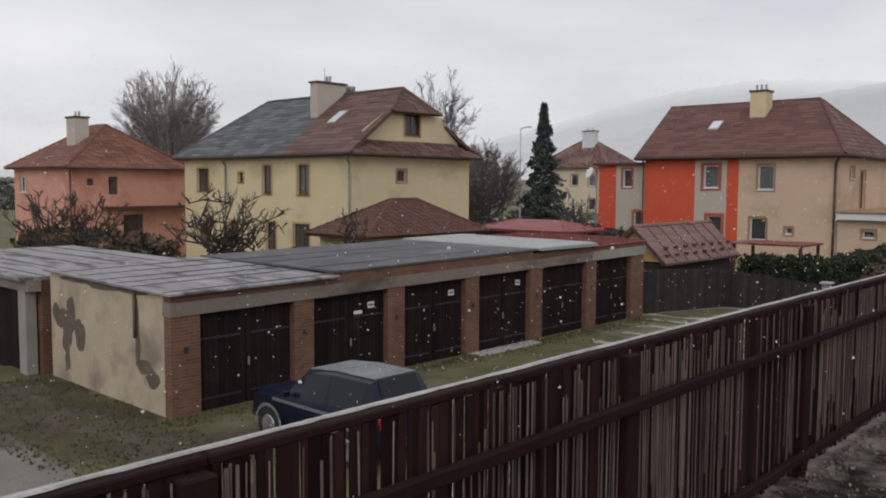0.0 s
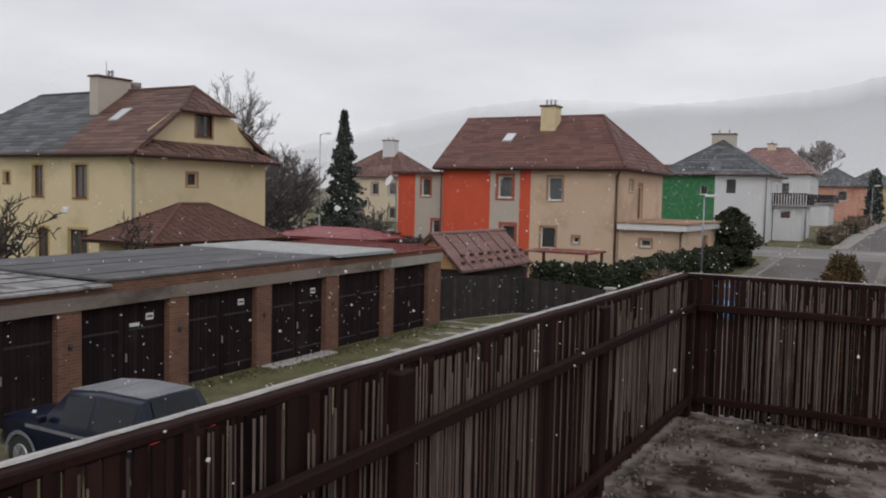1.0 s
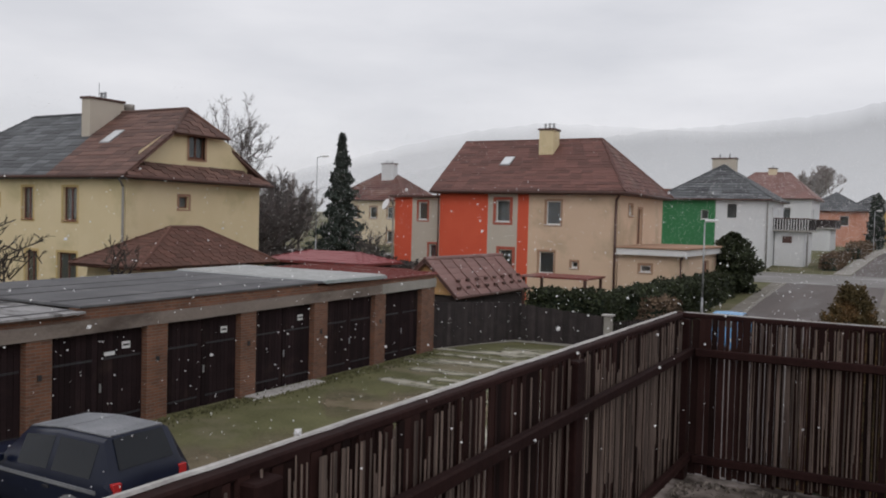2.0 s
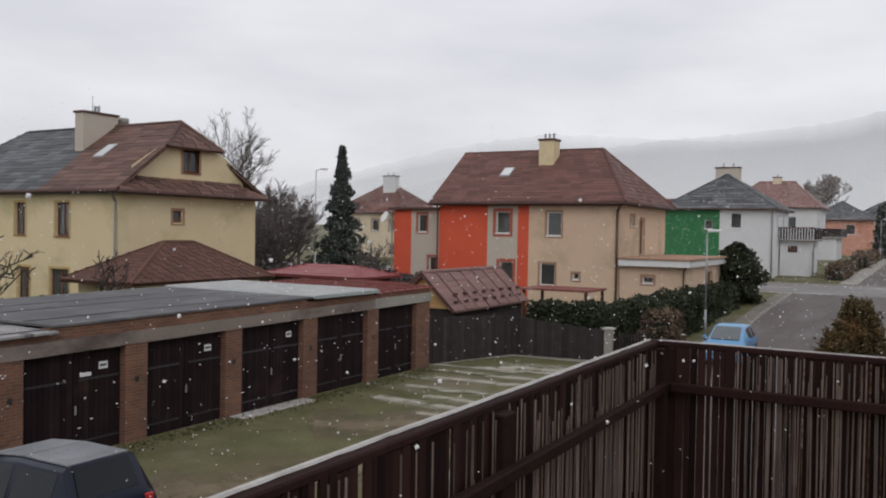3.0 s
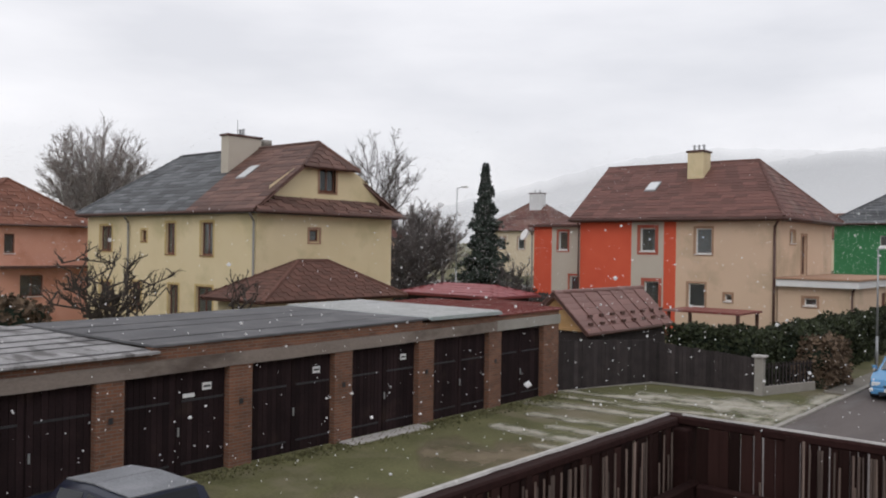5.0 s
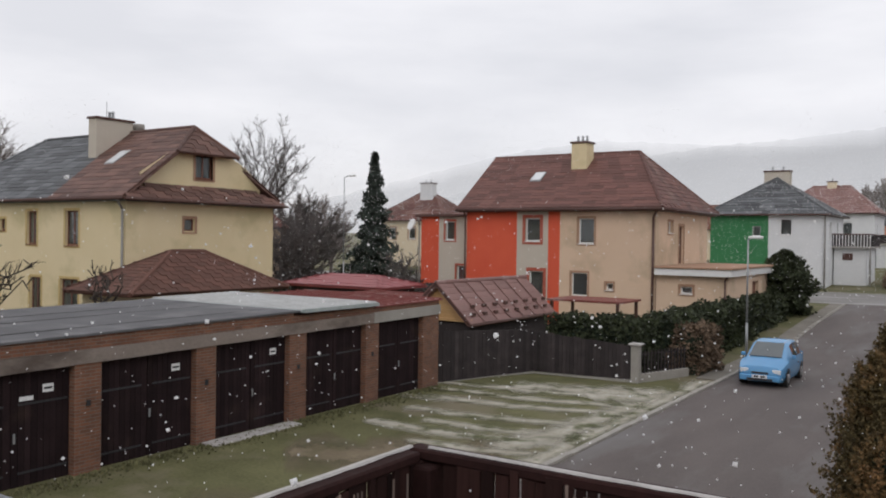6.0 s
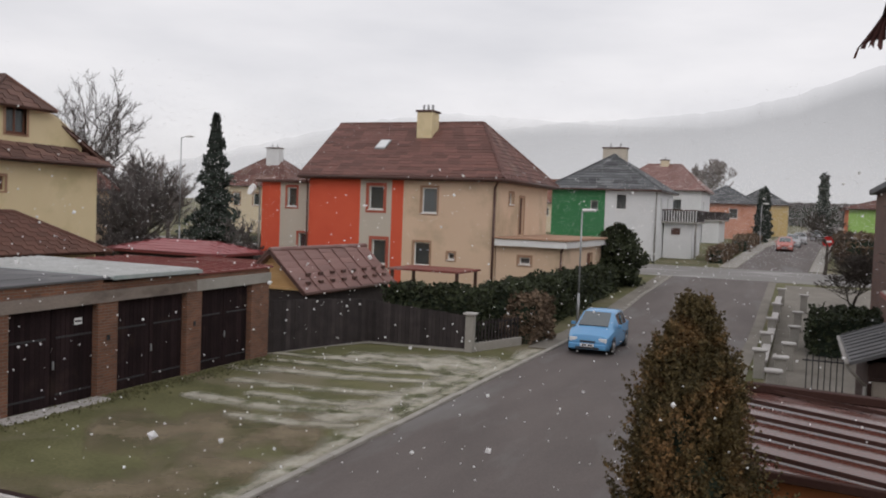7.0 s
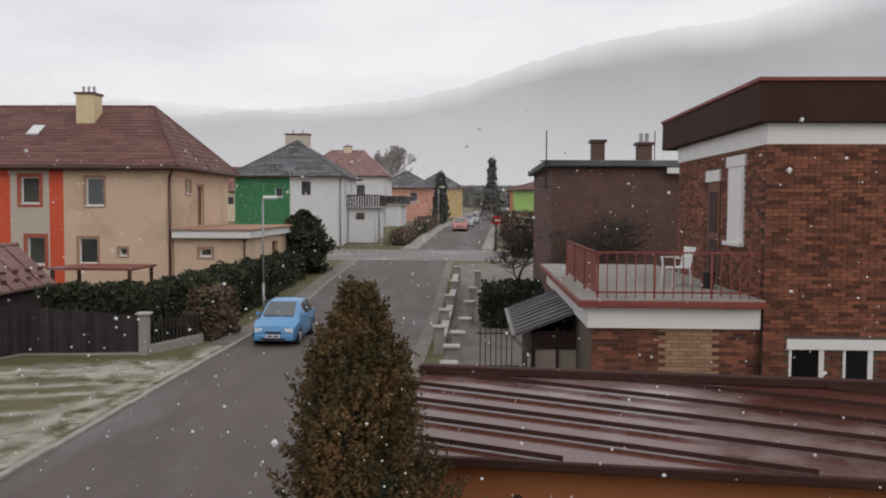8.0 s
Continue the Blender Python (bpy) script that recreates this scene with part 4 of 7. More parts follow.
for a, b, h_ in ((G0, 14.45, 2.86), (14.45, 23.1, 2.98), (23.1, 26.7, 2.9), (26.7, G1, 2.86)):
    bm = bmesh.new()
    v = box(bm, GX - 0.3, GX + 0.0, a, b, 2.7, h_)
    for q in v:
        q.co.z += lift(q.co.y) - (0.004 if q.co.z > 2.75 else -0.004)
    part("parapet", bm, "pillar_brick", garage, "weathered brick strip under the roof edge")
for i, (a, b) in enumerate(DOORS):
    z = 2.39 + lift((a + b) / 2) + 0.01
    door = boxes("garage_door", [(GX - 0.26, GX - 0.2, a, b, 0.02, z)], "door_black", garage, "dark boarded double door")
    mid, leaf = (a + b) / 2, (b - a) / 2
    n_ = 9
    for s in range(2):
        for k in range(n_):
            y0 = a + s * leaf + 0.02 + k * (leaf - 0.04) / n_
            boxes("board", [(GX - 0.2, GX - 0.178 + 0.004 * random.random(), y0, y0 + (leaf - 0.04) / n_ - 0.012, 0.06, z - 0.03)], "door_black", door)
    for zz in (0.35, 1.75):
        boxes("hinge_strap", [(GX - 0.174, GX - 0.168, a + 0.05, a + leaf - 0.15, zz, zz + 0.05), (GX - 0.174, GX - 0.168, mid + 0.15, b - 0.05, zz, zz + 0.05)], "plastic_black", door)
    boxes("lock", [(GX - 0.172, GX - 0.15, mid + 0.05, mid + 0.09, 1.0, 1.2)], "steel", door)
    if i in (1, 2, 3):
        boxes("notice", [(GX - 0.166, GX - 0.16, b - 0.62, b - 0.38, z - 0.5, z - 0.33)], "plate_white", door, "small white notice")
        boxes("notice_bar", [(GX - 0.159, GX - 0.157, b - 0.59, b - 0.41, z - 0.44, z - 0.39)], "plate_bar", door)
    if i == 1:
        boxes("notice", [(GX - 0.166, GX - 0.16, b - 1.12, b - 0.82, z - 0.62, z - 0.53)], "plate_white", door, "small white notice")
boxes("end_wall", [(-22.85, GX - 0.3, G0, 10.1, 0, 2.82)], "plaster", garage, "cream plaster end wall, peeling and stained")
bm = bmesh.new()
vv = [(-22.85, G0 + 0.02, 2.82), (GX - 0.302, G0 + 0.02, 2.82), (GX - 0.302, G0 + 0.02, 2.88), (-22.85, G0 + 0.02, 2.94)]
quad(bm, *vv)
quad(bm, *[(x, y + 0.2, z) for x, y, z in vv[::-1]])
part("end_gable", bm, "plaster", garage)
boxes("back_wall", [(-22.85, -22.6, 10.1, G1, 0, 2.85)], "pillar_brick", garage)
boxes("far_wall", [(-22.6, GX - 0.3, G1 - 0.2, G1, 0, 3.0)], "pillar_brick", garage)
for y in (13.52, 16.75, 20.0, 23.3, 26.67):
    boxes("partition", [(-22.6, GX - 0.3, y - 0.07, y + 0.07, 0, 2.8)], "pillar_brick", garage)


def blotch(name, cx, cz, spots, material, parent, y, seed):
    """Where the plaster fell off: a shallow ragged patch of overlapping lobes."""
    rng = random.Random(seed)
    bm = bmesh.new()
    for i, (dx, dz, w, h) in enumerate(spots):
        ring = []
        for k in range(18):
            a = k * math.tau / 18
            q = 1 + 0.28 * noise.noise(Vector((math.cos(a) * 1.4 + seed, math.sin(a) * 1.4, i))) + rng.uniform(-0.1, 0.1)
            ring.append(bm.verts.new((cx + dx + w * q * math.cos(a), y - 0.001 * i, cz + dz + h * q * math.sin(a))))
        bm.faces.new(ring)
    return part(name, bm, material, parent, "bare patch of fallen plaster")


blotch("bare_patch", -21.6, 1.8, ((0, 0.1, 0.3, 0.5), (-0.5, -0.05, 0.55, 0.24), (0.5, -0.35, 0.3, 0.42), (-0.2, -0.35, 0.32, 0.36), (-0.9, 0.1, 0.2, 0.25)), "bare_patch", garage, G0 - 0.005, 3)
blotch("bare_patch", -21.9, 1.05, ((0, 0.1, 0.24, 0.36), (0.02, -0.4, 0.17, 0.26)), "bare_patch", garage, G0 - 0.005, 5)
blotch("bare_patch", -17.75, 1.15, ((0, -0.05, 0.4, 0.2), (0.4, -0.28, 0.3, 0.2), (-0.3, 0.35, 0.11, 0.5), (-0.32, 1.0, 0.09, 0.55)), "bare_patch", garage, G0 - 0.005, 7)
blotch("bare_patch", -19.8, 2.79, ((0, 0, 0.9, 0.08), (1.4, 0.02, 0.9, 0.06), (-1.6, 0.05, 0.9, 0.07)), "bare_patch", garage, G0 - 0.005, 9)
pipe("downpipe", [(-18.1, G0 - 0.05, 2.82), (-18.1, G0 - 0.05, 1.75)], 0.04, "bare_patch", garage)

# roofs: four owners, four coverings; all drain to the front
def flat_roof(name, y0, y1, z_front, z_back, material, label, over=0.12, ribs=0, rib_dir="x", thick=0.06, x1=None, x0=-23.0, seams=0):
    bm = bmesh.new()
    front = GX + over if x1 is None else x1

    def zz(x, y):
        return z_front + lift(y) + (front - x) / (front - x0) * (z_back - z_front)
    v = box(bm, x0, front, y0, y1, 0, thick)
    for q in v:
        q.co.z += zz(q.co.x, q.co.y)
    r = part(name, bm, material, garage, label, bevel=0.008)
    for k in range(ribs):
        y = y0 + 0.1 + (y1 - y0 - 0.2) * k / (ribs - 1)
        bm = bmesh.new()
        v = box(bm, x0 + 0.02, front - 0.01, y - 0.025, y + 0.025, thick, thick + 0.035)
        for q in v:
            q.co.z += zz(q.co.x, q.co.y) + 0.002
        part("rib", bm, "snow" if material == "zinc" else material, r)
    for k in range(seams):
        x = front - 0.3 - (front - x0 - 0.5) * (k + 0.5 * random.random()) / seams
        bm = bmesh.new()
        v = box(bm, x - 0.03, x + 0.03, y0 + 0.05, y1 - 0.05, thick, thick + 0.012)
        for q in v:
            q.co.z += zz(q.co.x, q.co.y) + 0.002 + 0.01 * math.sin(q.co.y)
        part("seam", bm, "felt", r)
    return r


flat_roof("roof", 9.72, 14.55, 2.865, 2.95, "snowy_sheet", "snow-dusted roofing sheets", 0.16, seams=6)
flat_roof("roof", 14.47, 23.4, 2.985, 2.99, "felt", "dark grey roofing felt", 0.05, seams=3)
flat_roof("roof", 23.3, 26.75, 2.99, 3.01, "zinc", "pale ribbed zinc sheets", 0.14, ribs=12)
boxes("roof_edge", [(GX + 0.145, GX + 0.2, 23.3, 26.75, 3.13, 3.23)], "zinc", garage)
flat_roof("roof", 26.77, 30.6, 2.865, 2.88, "red_sheet", "dark red sheet metal roof", 0.06, ribs=9)
tagged(boxes("threshold", [(-16.54, -16.05, 19.85, 22.95, 0, 0.15)], "wet_snow", bevel=0.02), "pale concrete threshold slab before a garage door", "slab")

bm = bmesh.new()
for q in box(bm, GX - 0.02, GX + 0.045, 26.72, G1 + 0.04, 2.385, 2.72):
    q.co.z += lift(q.co.y)
part("pale_lintel", bm, "concrete", garage, "paler concrete lintel", bevel=0.008)
side = thing("garage_row", "low brick garages with dark doors and a snow-dusted roof", "garage", (-28, 12, 0))
for x in (-22.9, -26.0, -29.2, -32.4):
    boxes("pillar", [(x - 0.3, x + 0.2, 9.35, 9.65, -0.3, 2.2)], "concrete", side, bevel=0.01)
for x in (-26.0, -29.2, -32.4):
    boxes("garage_door", [(x + 0.2, x + 2.8, 9.55, 9.62, -0.28, 2.2)], "door_black", side)
    for k in range(12):
        boxes("board", [(x + 0.22 + k * 0.213, x + 0.42 + k * 0.213, 9.53, 9.55, -0.25, 2.17)], "door_black", side)
boxes("lintel", [(-33, -22.42, 9.33, 9.68, 2.2, 2.5)], "lintel", side)
boxes("wall", [(-33, -22.5, 14.6, 14.9, -0.3, 2.5), (-33, -32.7, 9.7, 14.6, -0.3, 2.5), (-22.75, -22.5, 9.7, 14.6, -0.3, 2.5)], "pillar_brick", side)
boxes("roof", [(-33.2, -22.5, 9.15, 15.2, 2.5, 2.6)], "snowy_sheet", side, "snow-dusted roofing sheets", bevel=0.01)
for k in range(5):
    boxes("seam", [(-33.1, -22.6, 9.8 + k * 1.1, 9.86 + k * 1.1, 2.604, 2.62)], "felt", side)

nudge(side, -0.6, 0.0, 0.2)

# ---- the yellow house ----
yh = thing("house", "cream yellow house with a half-hipped roof in red and grey", "house", (-43, 35.5, 0))
X0, X1, Y0, Y1, E, RZ, RY = -51.6, -34.4, 30.65, 40.3, 7.1, 10.9, 35.5
AT, U = (X0, Y0, 0), (1, 0, 0)
south = [(a - X0, b - X0, c, d) for a, b, c, d in ((-45.2, -44.65, 5.4, 6.02), (-42.6, -41.7, 4.7, 6.42), (-39.2, -38.1, 4.68, 6.42), (-39.6, -38.1, 1.4, 3.0), (-42.3, -41.3, 1.3, 3.0), (-46.3, -45.2, 1.4, 3.0), (-50, -48.6, 4.8, 6.3), (-50, -48.6, 1.4, 2.9))]
bm = bmesh.new()
facade(bm, AT, U, X1 - X0, 0, E, south)
facade(bm, (X1, Y0, 0), (0, 1, 0), Y1 - Y0, 0, E, [(3.42, 4.08, 5.48, 6.1)])
facade(bm, (X1, Y1, 0), (-1, 0, 0), X1 - X0, 0, E, [])
facade(bm, (X0, Y1, 0), (0, -1, 0), Y1 - Y0, 0, E, [])
part("wall", bm, "yellow", yh)
for h in south:
    window(yh, AT, U, h, "frame_brown", "trim_yellow", "frame_brown", trim_w=0.12)
window(yh, (X1, Y0, 0), (0, 1, 0), (3.42, 4.08, 5.48, 6.1), "frame_brown", "trim_brown", None, False)
# gable wall in the upper storey, with its window
bm = bmesh.new()
GXX = X1 - 0.25
hole = (34.95, 36.1, 8.2, 9.45)
def gz(y):
    return E + 0.55 + (RZ - E - 0.55) * (1 - abs(y - RY) / 5.1) - 0.12
ys = [31.6, 32.4, 33.3, 34.2, 34.95, 35.5, 36.1, 37, 38, 38.8, 39.5]
for a, b in zip(ys, ys[1:]):
    ta, tb = min(gz(a), 9.6), min(gz(b), 9.6)
    if hole[0] <= (a + b) / 2 <= hole[1]:
        quad(bm, (GXX, a, 7.6), (GXX, b, 7.6), (GXX, b, hole[2]), (GXX, a, hole[2]))
        quad(bm, (GXX, a, hole[3]), (GXX, b, hole[3]), (GXX, b, tb + 0.3), (GXX, a, ta + 0.3))
    else:
        quad(bm, (GXX, a, 7.4), (GXX, b, 7.4), (GXX, b, tb), (GXX, a, ta))
part("gable_wall", bm, "yellow", yh)
window(yh, (GXX, 30, 0), (0, 1, 0), (4.95, 6.1, 8.2, 9.45), "frame_brown", "trim_brown", "frame_brown")
o = 0.5
XE = X1 + 0.45
HX = X1 - 1.0
eave, rz = E - 0.08, RZ
pS = ((X0 - o, Y0 - o, eave), (XE, Y0 - o, eave), (HX, RY, rz), (-48.6, RY, rz))
def on_s(x, t):
    return (x, Y0 - o + (RY - Y0 + o) * t, eave + (rz - eave) * t)
tb = 0.62
roof_part(yh, [((X0 - o, Y0 - o, eave), (-39.9, Y0 - o, eave), (-40.95, RY, rz), (-48.6, RY, rz))], "roof_grey", [((X0 - o, Y0 - o, eave + 0.05), (-48.6, RY, rz + 0.04)), ((-48.6, RY, rz + 0.04), (-40.95, RY, rz + 0.04))], 0.36, 1.0, 2)
roof_part(yh, [(on_s(-39.9, 0), on_s(XE, 0), on_s(XE - 0.25, tb), on_s(-39.9 - 1.05 * tb, tb)), (on_s(-39.9 - 1.05 * tb, tb), on_s(XE - 0.25, tb), on_s(HX, 1), on_s(-40.95, 1))], "roof_brown", [((-40.95, RY, rz + 0.04), (HX, RY, rz + 0.04)), ((HX, RY, rz + 0.04), on_s(XE - 0.25, tb))], 0.36, 0.9, 4)
def on_n(x, t):
    return (x, Y1 + o + (RY - Y1 - o) * t, eave + (rz - eave) * t)
roof_part(yh, [(on_n(XE, 0), on_n(X0 - o, 0), on_n(-48.6, 1), on_n(HX, 1))], "roof_brown", [((HX, RY, rz + 0.04), on_n(XE - 0.25, tb))], 0.36, 0.9, 9)
roof_part(yh, [((X0 - o, Y1 + o, eave), (X0 - o, Y0 - o, eave), (-48.6, RY, rz))], "roof_grey", (), 0.36, 1.0, 12)
roof_part(yh, [(on_s(XE - 0.2, tb), on_n(XE - 0.2, tb), (HX, RY, rz))], "roof_brown", (), 0.3, 0.9, 14)
roof_part(yh, [((XE + 0.15, Y0 - o, eave - 0.02), (XE + 0.15, Y1 + o, eave - 0.02), (GXX + 0.02, 38.9, 7.75), (GXX + 0.02, 32.1, 7.75))], "roof_brown", (), 0.3, 0.9, 16, "apron_roof")
boxes("soffit", [(X0 - 0.45, X1 + 0.4, Y0 - 0.45, Y1 + 0.45, E - 0.26, E - 0.2)], "roof_grey", yh)
pipe("gutter", [(X0 - o, Y0 - o - 0.06, eave - 0.06), (XE, Y0 - o - 0.06, eave - 0.06)], 0.075, "pipe_dark", yh)
pipe("gutter", [(XE + 0.22, Y0 - o, eave - 0.08), (XE + 0.22, Y1 + o, eave - 0.08)], 0.07, "pipe_dark", yh)
for x in (-46.5, -34.5):
    pipe("downpipe", [(x + 0.1, Y0 - 0.5, eave - 0.1), (x, Y0 - 0.12, eave - 0.55), (x, Y0 - 0.12, 0.1)], 0.06, "pipe_grey", yh)
chimney(yh, -41.3, -40.6, 33.3, 35.6, 8.6, 11.6, "grey_paint", 2)
bm = bmesh.new()
for k in range(3):
    tube(bm, (-40.9, 36.2, 10.45 + 0.35 * k), (-40.9, 36.2, 10.8 + 0.35 * k), 0.32, 0.32, 12)
part("vent_barrel", bm, "concrete", yh, smooth=True)
sk = boxes("skylight", [(-39.0, -38.2, 32.65, 33.7, 9.22, 9.3)], "steel", yh)
for q in sk.data.vertices:
    q.co.z += (q.co.y - 33.175) * 0.725 + 0.02
sg = boxes("pane", [(-38.94, -38.26, 32.7, 33.65, 9.305, 9.315)], "lamp_glass", sk)
for q in sg.data.vertices:
    q.co.z += (q.co.y - 33.175) * 0.725 + 0.02
pipe("aerial", [(-41, 34.2, 11.5), (-41, 34.2, 12.5)], 0.02, "steel", yh)

porch = thing("porch", "small porch with a rust-red hipped tile roof", "porch", (-32, 32.5, 0))
bm = bmesh.new()
facade(bm, (-34.35, 28.4, 0), (1, 0, 0), 3.85, 0, 2.75, [])
facade(bm, (-30.5, 28.4, 0), (0, 1, 0), 8.0, 0, 2.75, [])
facade(bm, (-30.5, 36.4, 0), (-1, 0, 0), 3.85, 0, 2.75, [])
part("wall", bm, "yellow", porch)
a, b, c, d = (-34.6, 27.6, 2.75), (-29.9, 27.6, 2.75), (-29.9, 36.9, 2.75), (-34.6, 36.9, 2.75)
r0, r1 = (-32.2, 31.5, 4.5), (-32.2, 33.4, 4.5)
roof_part(porch, [(a, b, r0), (b, c, r1, r0), (c, d, r1), (d, a, r0, r1)], "roof_porch", [(b, r0), (c, r1), (a, r0), (r0, r1)], 0.3, 0.6, 20)

# ---- the salmon house ----
sh = thing("house", "salmon pink house with a rust-red hipped roof", "house", (-60.8, 29, 0))
SX0, SX1, SY0, SY1, SE = -65.6, -56.0, 24.8, 33.2, 6.35
hs_ = [(1.0, 2.2, 4.6, 5.8)]
he_ = [(1.1, 1.55, 5.1, 5.6), (2.6, 3.25, 4.5, 5.75), (3.6, 5.1, 1.7, 3.1)]
bm = bmesh.new()
facade(bm, (SX0, SY0, 0), (1, 0, 0), SX1 - SX0, 0, SE, hs_)
facade(bm, (SX1, SY0, 0), (0, 1, 0), SY1 - SY0, 0, SE, he_)
facade(bm, (SX1, SY1, 0), (-1, 0, 0), SX1 - SX0, 0, SE, [])
facade(bm, (SX0, SY1, 0), (0, -1, 0), SY1 - SY0, 0, SE, [])
part("wall", bm, "salmon", sh)
for h in hs_:
    window(sh, (SX0, SY0, 0), (1, 0, 0), h)
for h in he_:
    window(sh, (SX1, SY0, 0), (0, 1, 0), h, "frame_brown")
a, b, c, d = (SX0 - 0.5, SY0 - 0.5, SE), (SX1 + 0.5, SY0 - 0.5, SE), (SX1 + 0.5, SY1 + 0.5, SE), (SX0 - 0.5, SY1 + 0.5, SE)
r0, r1 = (-61.6, 29, 9.5), (-59.6, 29, 9.5)
roof_part(sh, [(a, b, r1, r0), (b, c, r1), (c, d, r0, r1), (d, a, r0)], "roof_rust", [(b, r1), (a, r0), (c, r1), (r0, r1)], 0.4, 1.0, 25)
chimney(sh, -60.6, -59.2, 26.6, 27.6, 7.4, 10.0, "grey_paint", 2)
boxes("ledge_roof", [(SX1, SX1 + 1.0, 26.8, SY1, 3.55, 3.7)], "pipe_dark", sh)
pipe("downpipe", [(SX1 + 0.08, SY0 - 0.08, SE), (SX1 + 0.08, SY0 - 0.08, 0)], 0.06, "pipe_dark", sh)
pipe("gutter", [(SX1 + 0.55, SY0 - 0.5, SE - 0.05), (SX1 + 0.55, SY1 + 0.5, SE - 0.05)], 0.07, "pipe_dark", sh)
boxes("soffit", [(SX0 - 0.45, SX1 + 0.45, SY0 - 0.45, SY1 + 0.45, SE - 0.1, SE - 0.04)], "roof_rust", sh)


# ---- the house with red panels ----
oh = thing("house", "beige house with orange-red wall panels and a red-brown hipped roof", "house", (-22.4, 57, 0))
OX0, OX1, OY0, OY1, OE = -28.7, -16.2, 52.0, 62.2, 7.2
SEGS = (
    ("red_panel", "red_paint", -28.7, -25.05, [(-26.05, -25.35, 2.3, 3.0)]),
    ("grey_panel", "grey_paint", -25.05, -22.9, [(-24.45, -23.45, 5.2, 6.62), (-24.15, -23.2, 1.9, 3.38)]),
    ("red_panel", "red_paint", -22.9, -22.12, []),
    ("wall", "beige", -22.12, OX1, [(-20.9, -19.92, 5.1, 6.6), (-21.32, -20.3, 1.98, 3.36), (-19.12, -18.7, 2.42, 2.82)]),
)
for nm, mt, a, b, hl in SEGS:
    bm = bmesh.new()
    hl = [(h[0] - a, h[1] - a, h[2], h[3]) for h in hl]
    facade(bm, (a, OY0, 0), (1, 0, 0), b - a, 0, OE, hl)
    part(nm, bm, mt, oh)
    for h in hl:
        small = h[1] - h[0] < 0.8
        window(oh, (a, OY0, 0), (1, 0, 0), h, "frame_white", "trim_red" if mt == "grey_paint" else None if mt == "red_paint" else "trim_brown", mullion=False, trim_w=0.2 if mt == "grey_paint" else 0.12)
bm = bmesh.new()
east = [(2.2, 2.95, 5.8, 6.45), (4.2, 5.1, 3.95, 6.25)]
facade(bm, (OX1, OY0, 0), (0, 1, 0), OY1 - OY0, 0, OE, east)
facade(bm, (OX1, OY1, 0), (-1, 0, 0), OX1 - OX0, 0, OE, [])
facade(bm, (OX0, OY1, 0), (0, -1, 0), OY1 - OY0, 0, OE, [])
part("wall", bm, "beige", oh)
window(oh, (OX1, OY0, 0), (0, 1, 0), east[0], "frame_white", "trim_brown", mullion=False)
window(oh, (OX1, OY0, 0), (0, 1, 0), east[1], "frame_brown", "trim_brown", None, False)
for a, b, mt, nm in ((-33.1, -31.65, "red_paint", "red_panel"), (-31.65, -28.72, "grey_paint", "grey_panel")):
    hl = [(h[0] - a, h[1] - a, h[2], h[3]) for h in ((-31.12, -30.4, 5.2, 6.45), (-30.2, -29.6, 2.35, 3.5))] if mt == "grey_paint" else []
    bm = bmesh.new()
    facade(bm, (a, 53.2, 0), (1, 0, 0), b - a, 0, 6.75, hl)
    part(nm, bm, mt, oh)
    for h in hl:
        window(oh, (a, 53.2, 0), (1, 0, 0), h, "frame_white", "trim_red", mullion=False)
boxes("wing_wall", [(-33.1, -32.8, 53.5, 61, 0, 6.75), (-32.8, -28.8, 60.7, 61, 0, 6.75)], "red_paint", oh)
boxes("wing_roof", [(-33.4, -28.72, 52.85, 61.2, 6.75, 6.93)], "pipe_dark", oh, bevel=0.02)
a, b, c, d = (-29.2, 51.45, OE), (-15.65, 51.45, OE), (-15.65, 62.75, OE), (-29.2, 62.75, OE)
r0, r1 = (-29.55, 57.1, 10.95), (-19.1, 57.1, 10.95)
roof_part(oh, [(a, b, r1, r0), (b, c, r1), (c, d, r0, r1)], "roof_red", [(b, r1), (c, r1), (r0, r1)], 0.36, 0.8, 30)
bm = bmesh.new()
f = bm.faces.new([bm.verts.new(p) for p in ((-29.1, 51.6, OE - 0.1), (-29.1, 62.6, OE - 0.1), (-29.45, 57.1, 10.8))])
part("end_gable", bm, "beige", oh)
boxes("soffit", [(-29.15, -15.7, 51.5, 62.7, OE - 0.2, OE - 0.08)], "pipe_dark", oh)
pipe("gutter", [(-29.2, 51.38, OE - 0.08), (-15.6, 51.38, OE - 0.08)], 0.08, "pipe_dark", oh)
pipe("gutter", [(-15.58, 51.4, OE - 0.08), (-15.58, 62.7, OE - 0.08)], 0.08, "pipe_dark", oh)
pipe("downpipe", [(-15.9, 51.4, OE - 0.1), (-16.3, 51.88, OE - 0.55), (-16.3, 51.88, 0.2)], 0.075, "pipe_dark", oh)
pipe("downpipe", [(-28.6, 51.4, OE - 0.1), (-28.75, 51.88, OE - 0.5), (-28.75, 51.88, 0.2)], 0.06, "pipe_dark", oh)
pipe("downpipe", [(-33.2, 52.9, 6.7), (-33.2, 53.1, 6.2), (-33.2, 53.1, 0.2)], 0.06, "pipe_grey", oh)
chimney(oh, -22.95, -21.9, 55.3, 56.4, 9.2, 11.6, "yellow", 3)
sk = boxes("skylight", [(-25.3, -24.55, 54.1, 55.0, 9.3, 9.38)], "steel", oh)
sg = boxes("pane", [(-25.24, -24.61, 54.16, 54.94, 9.385, 9.395)], "lamp_glass", sk)
for ob in (sk, sg):
    for q in ob.data.vertices:
        q.co.z += (q.co.y - 54.55) * 0.664 + 0.02
bm = bmesh.new()
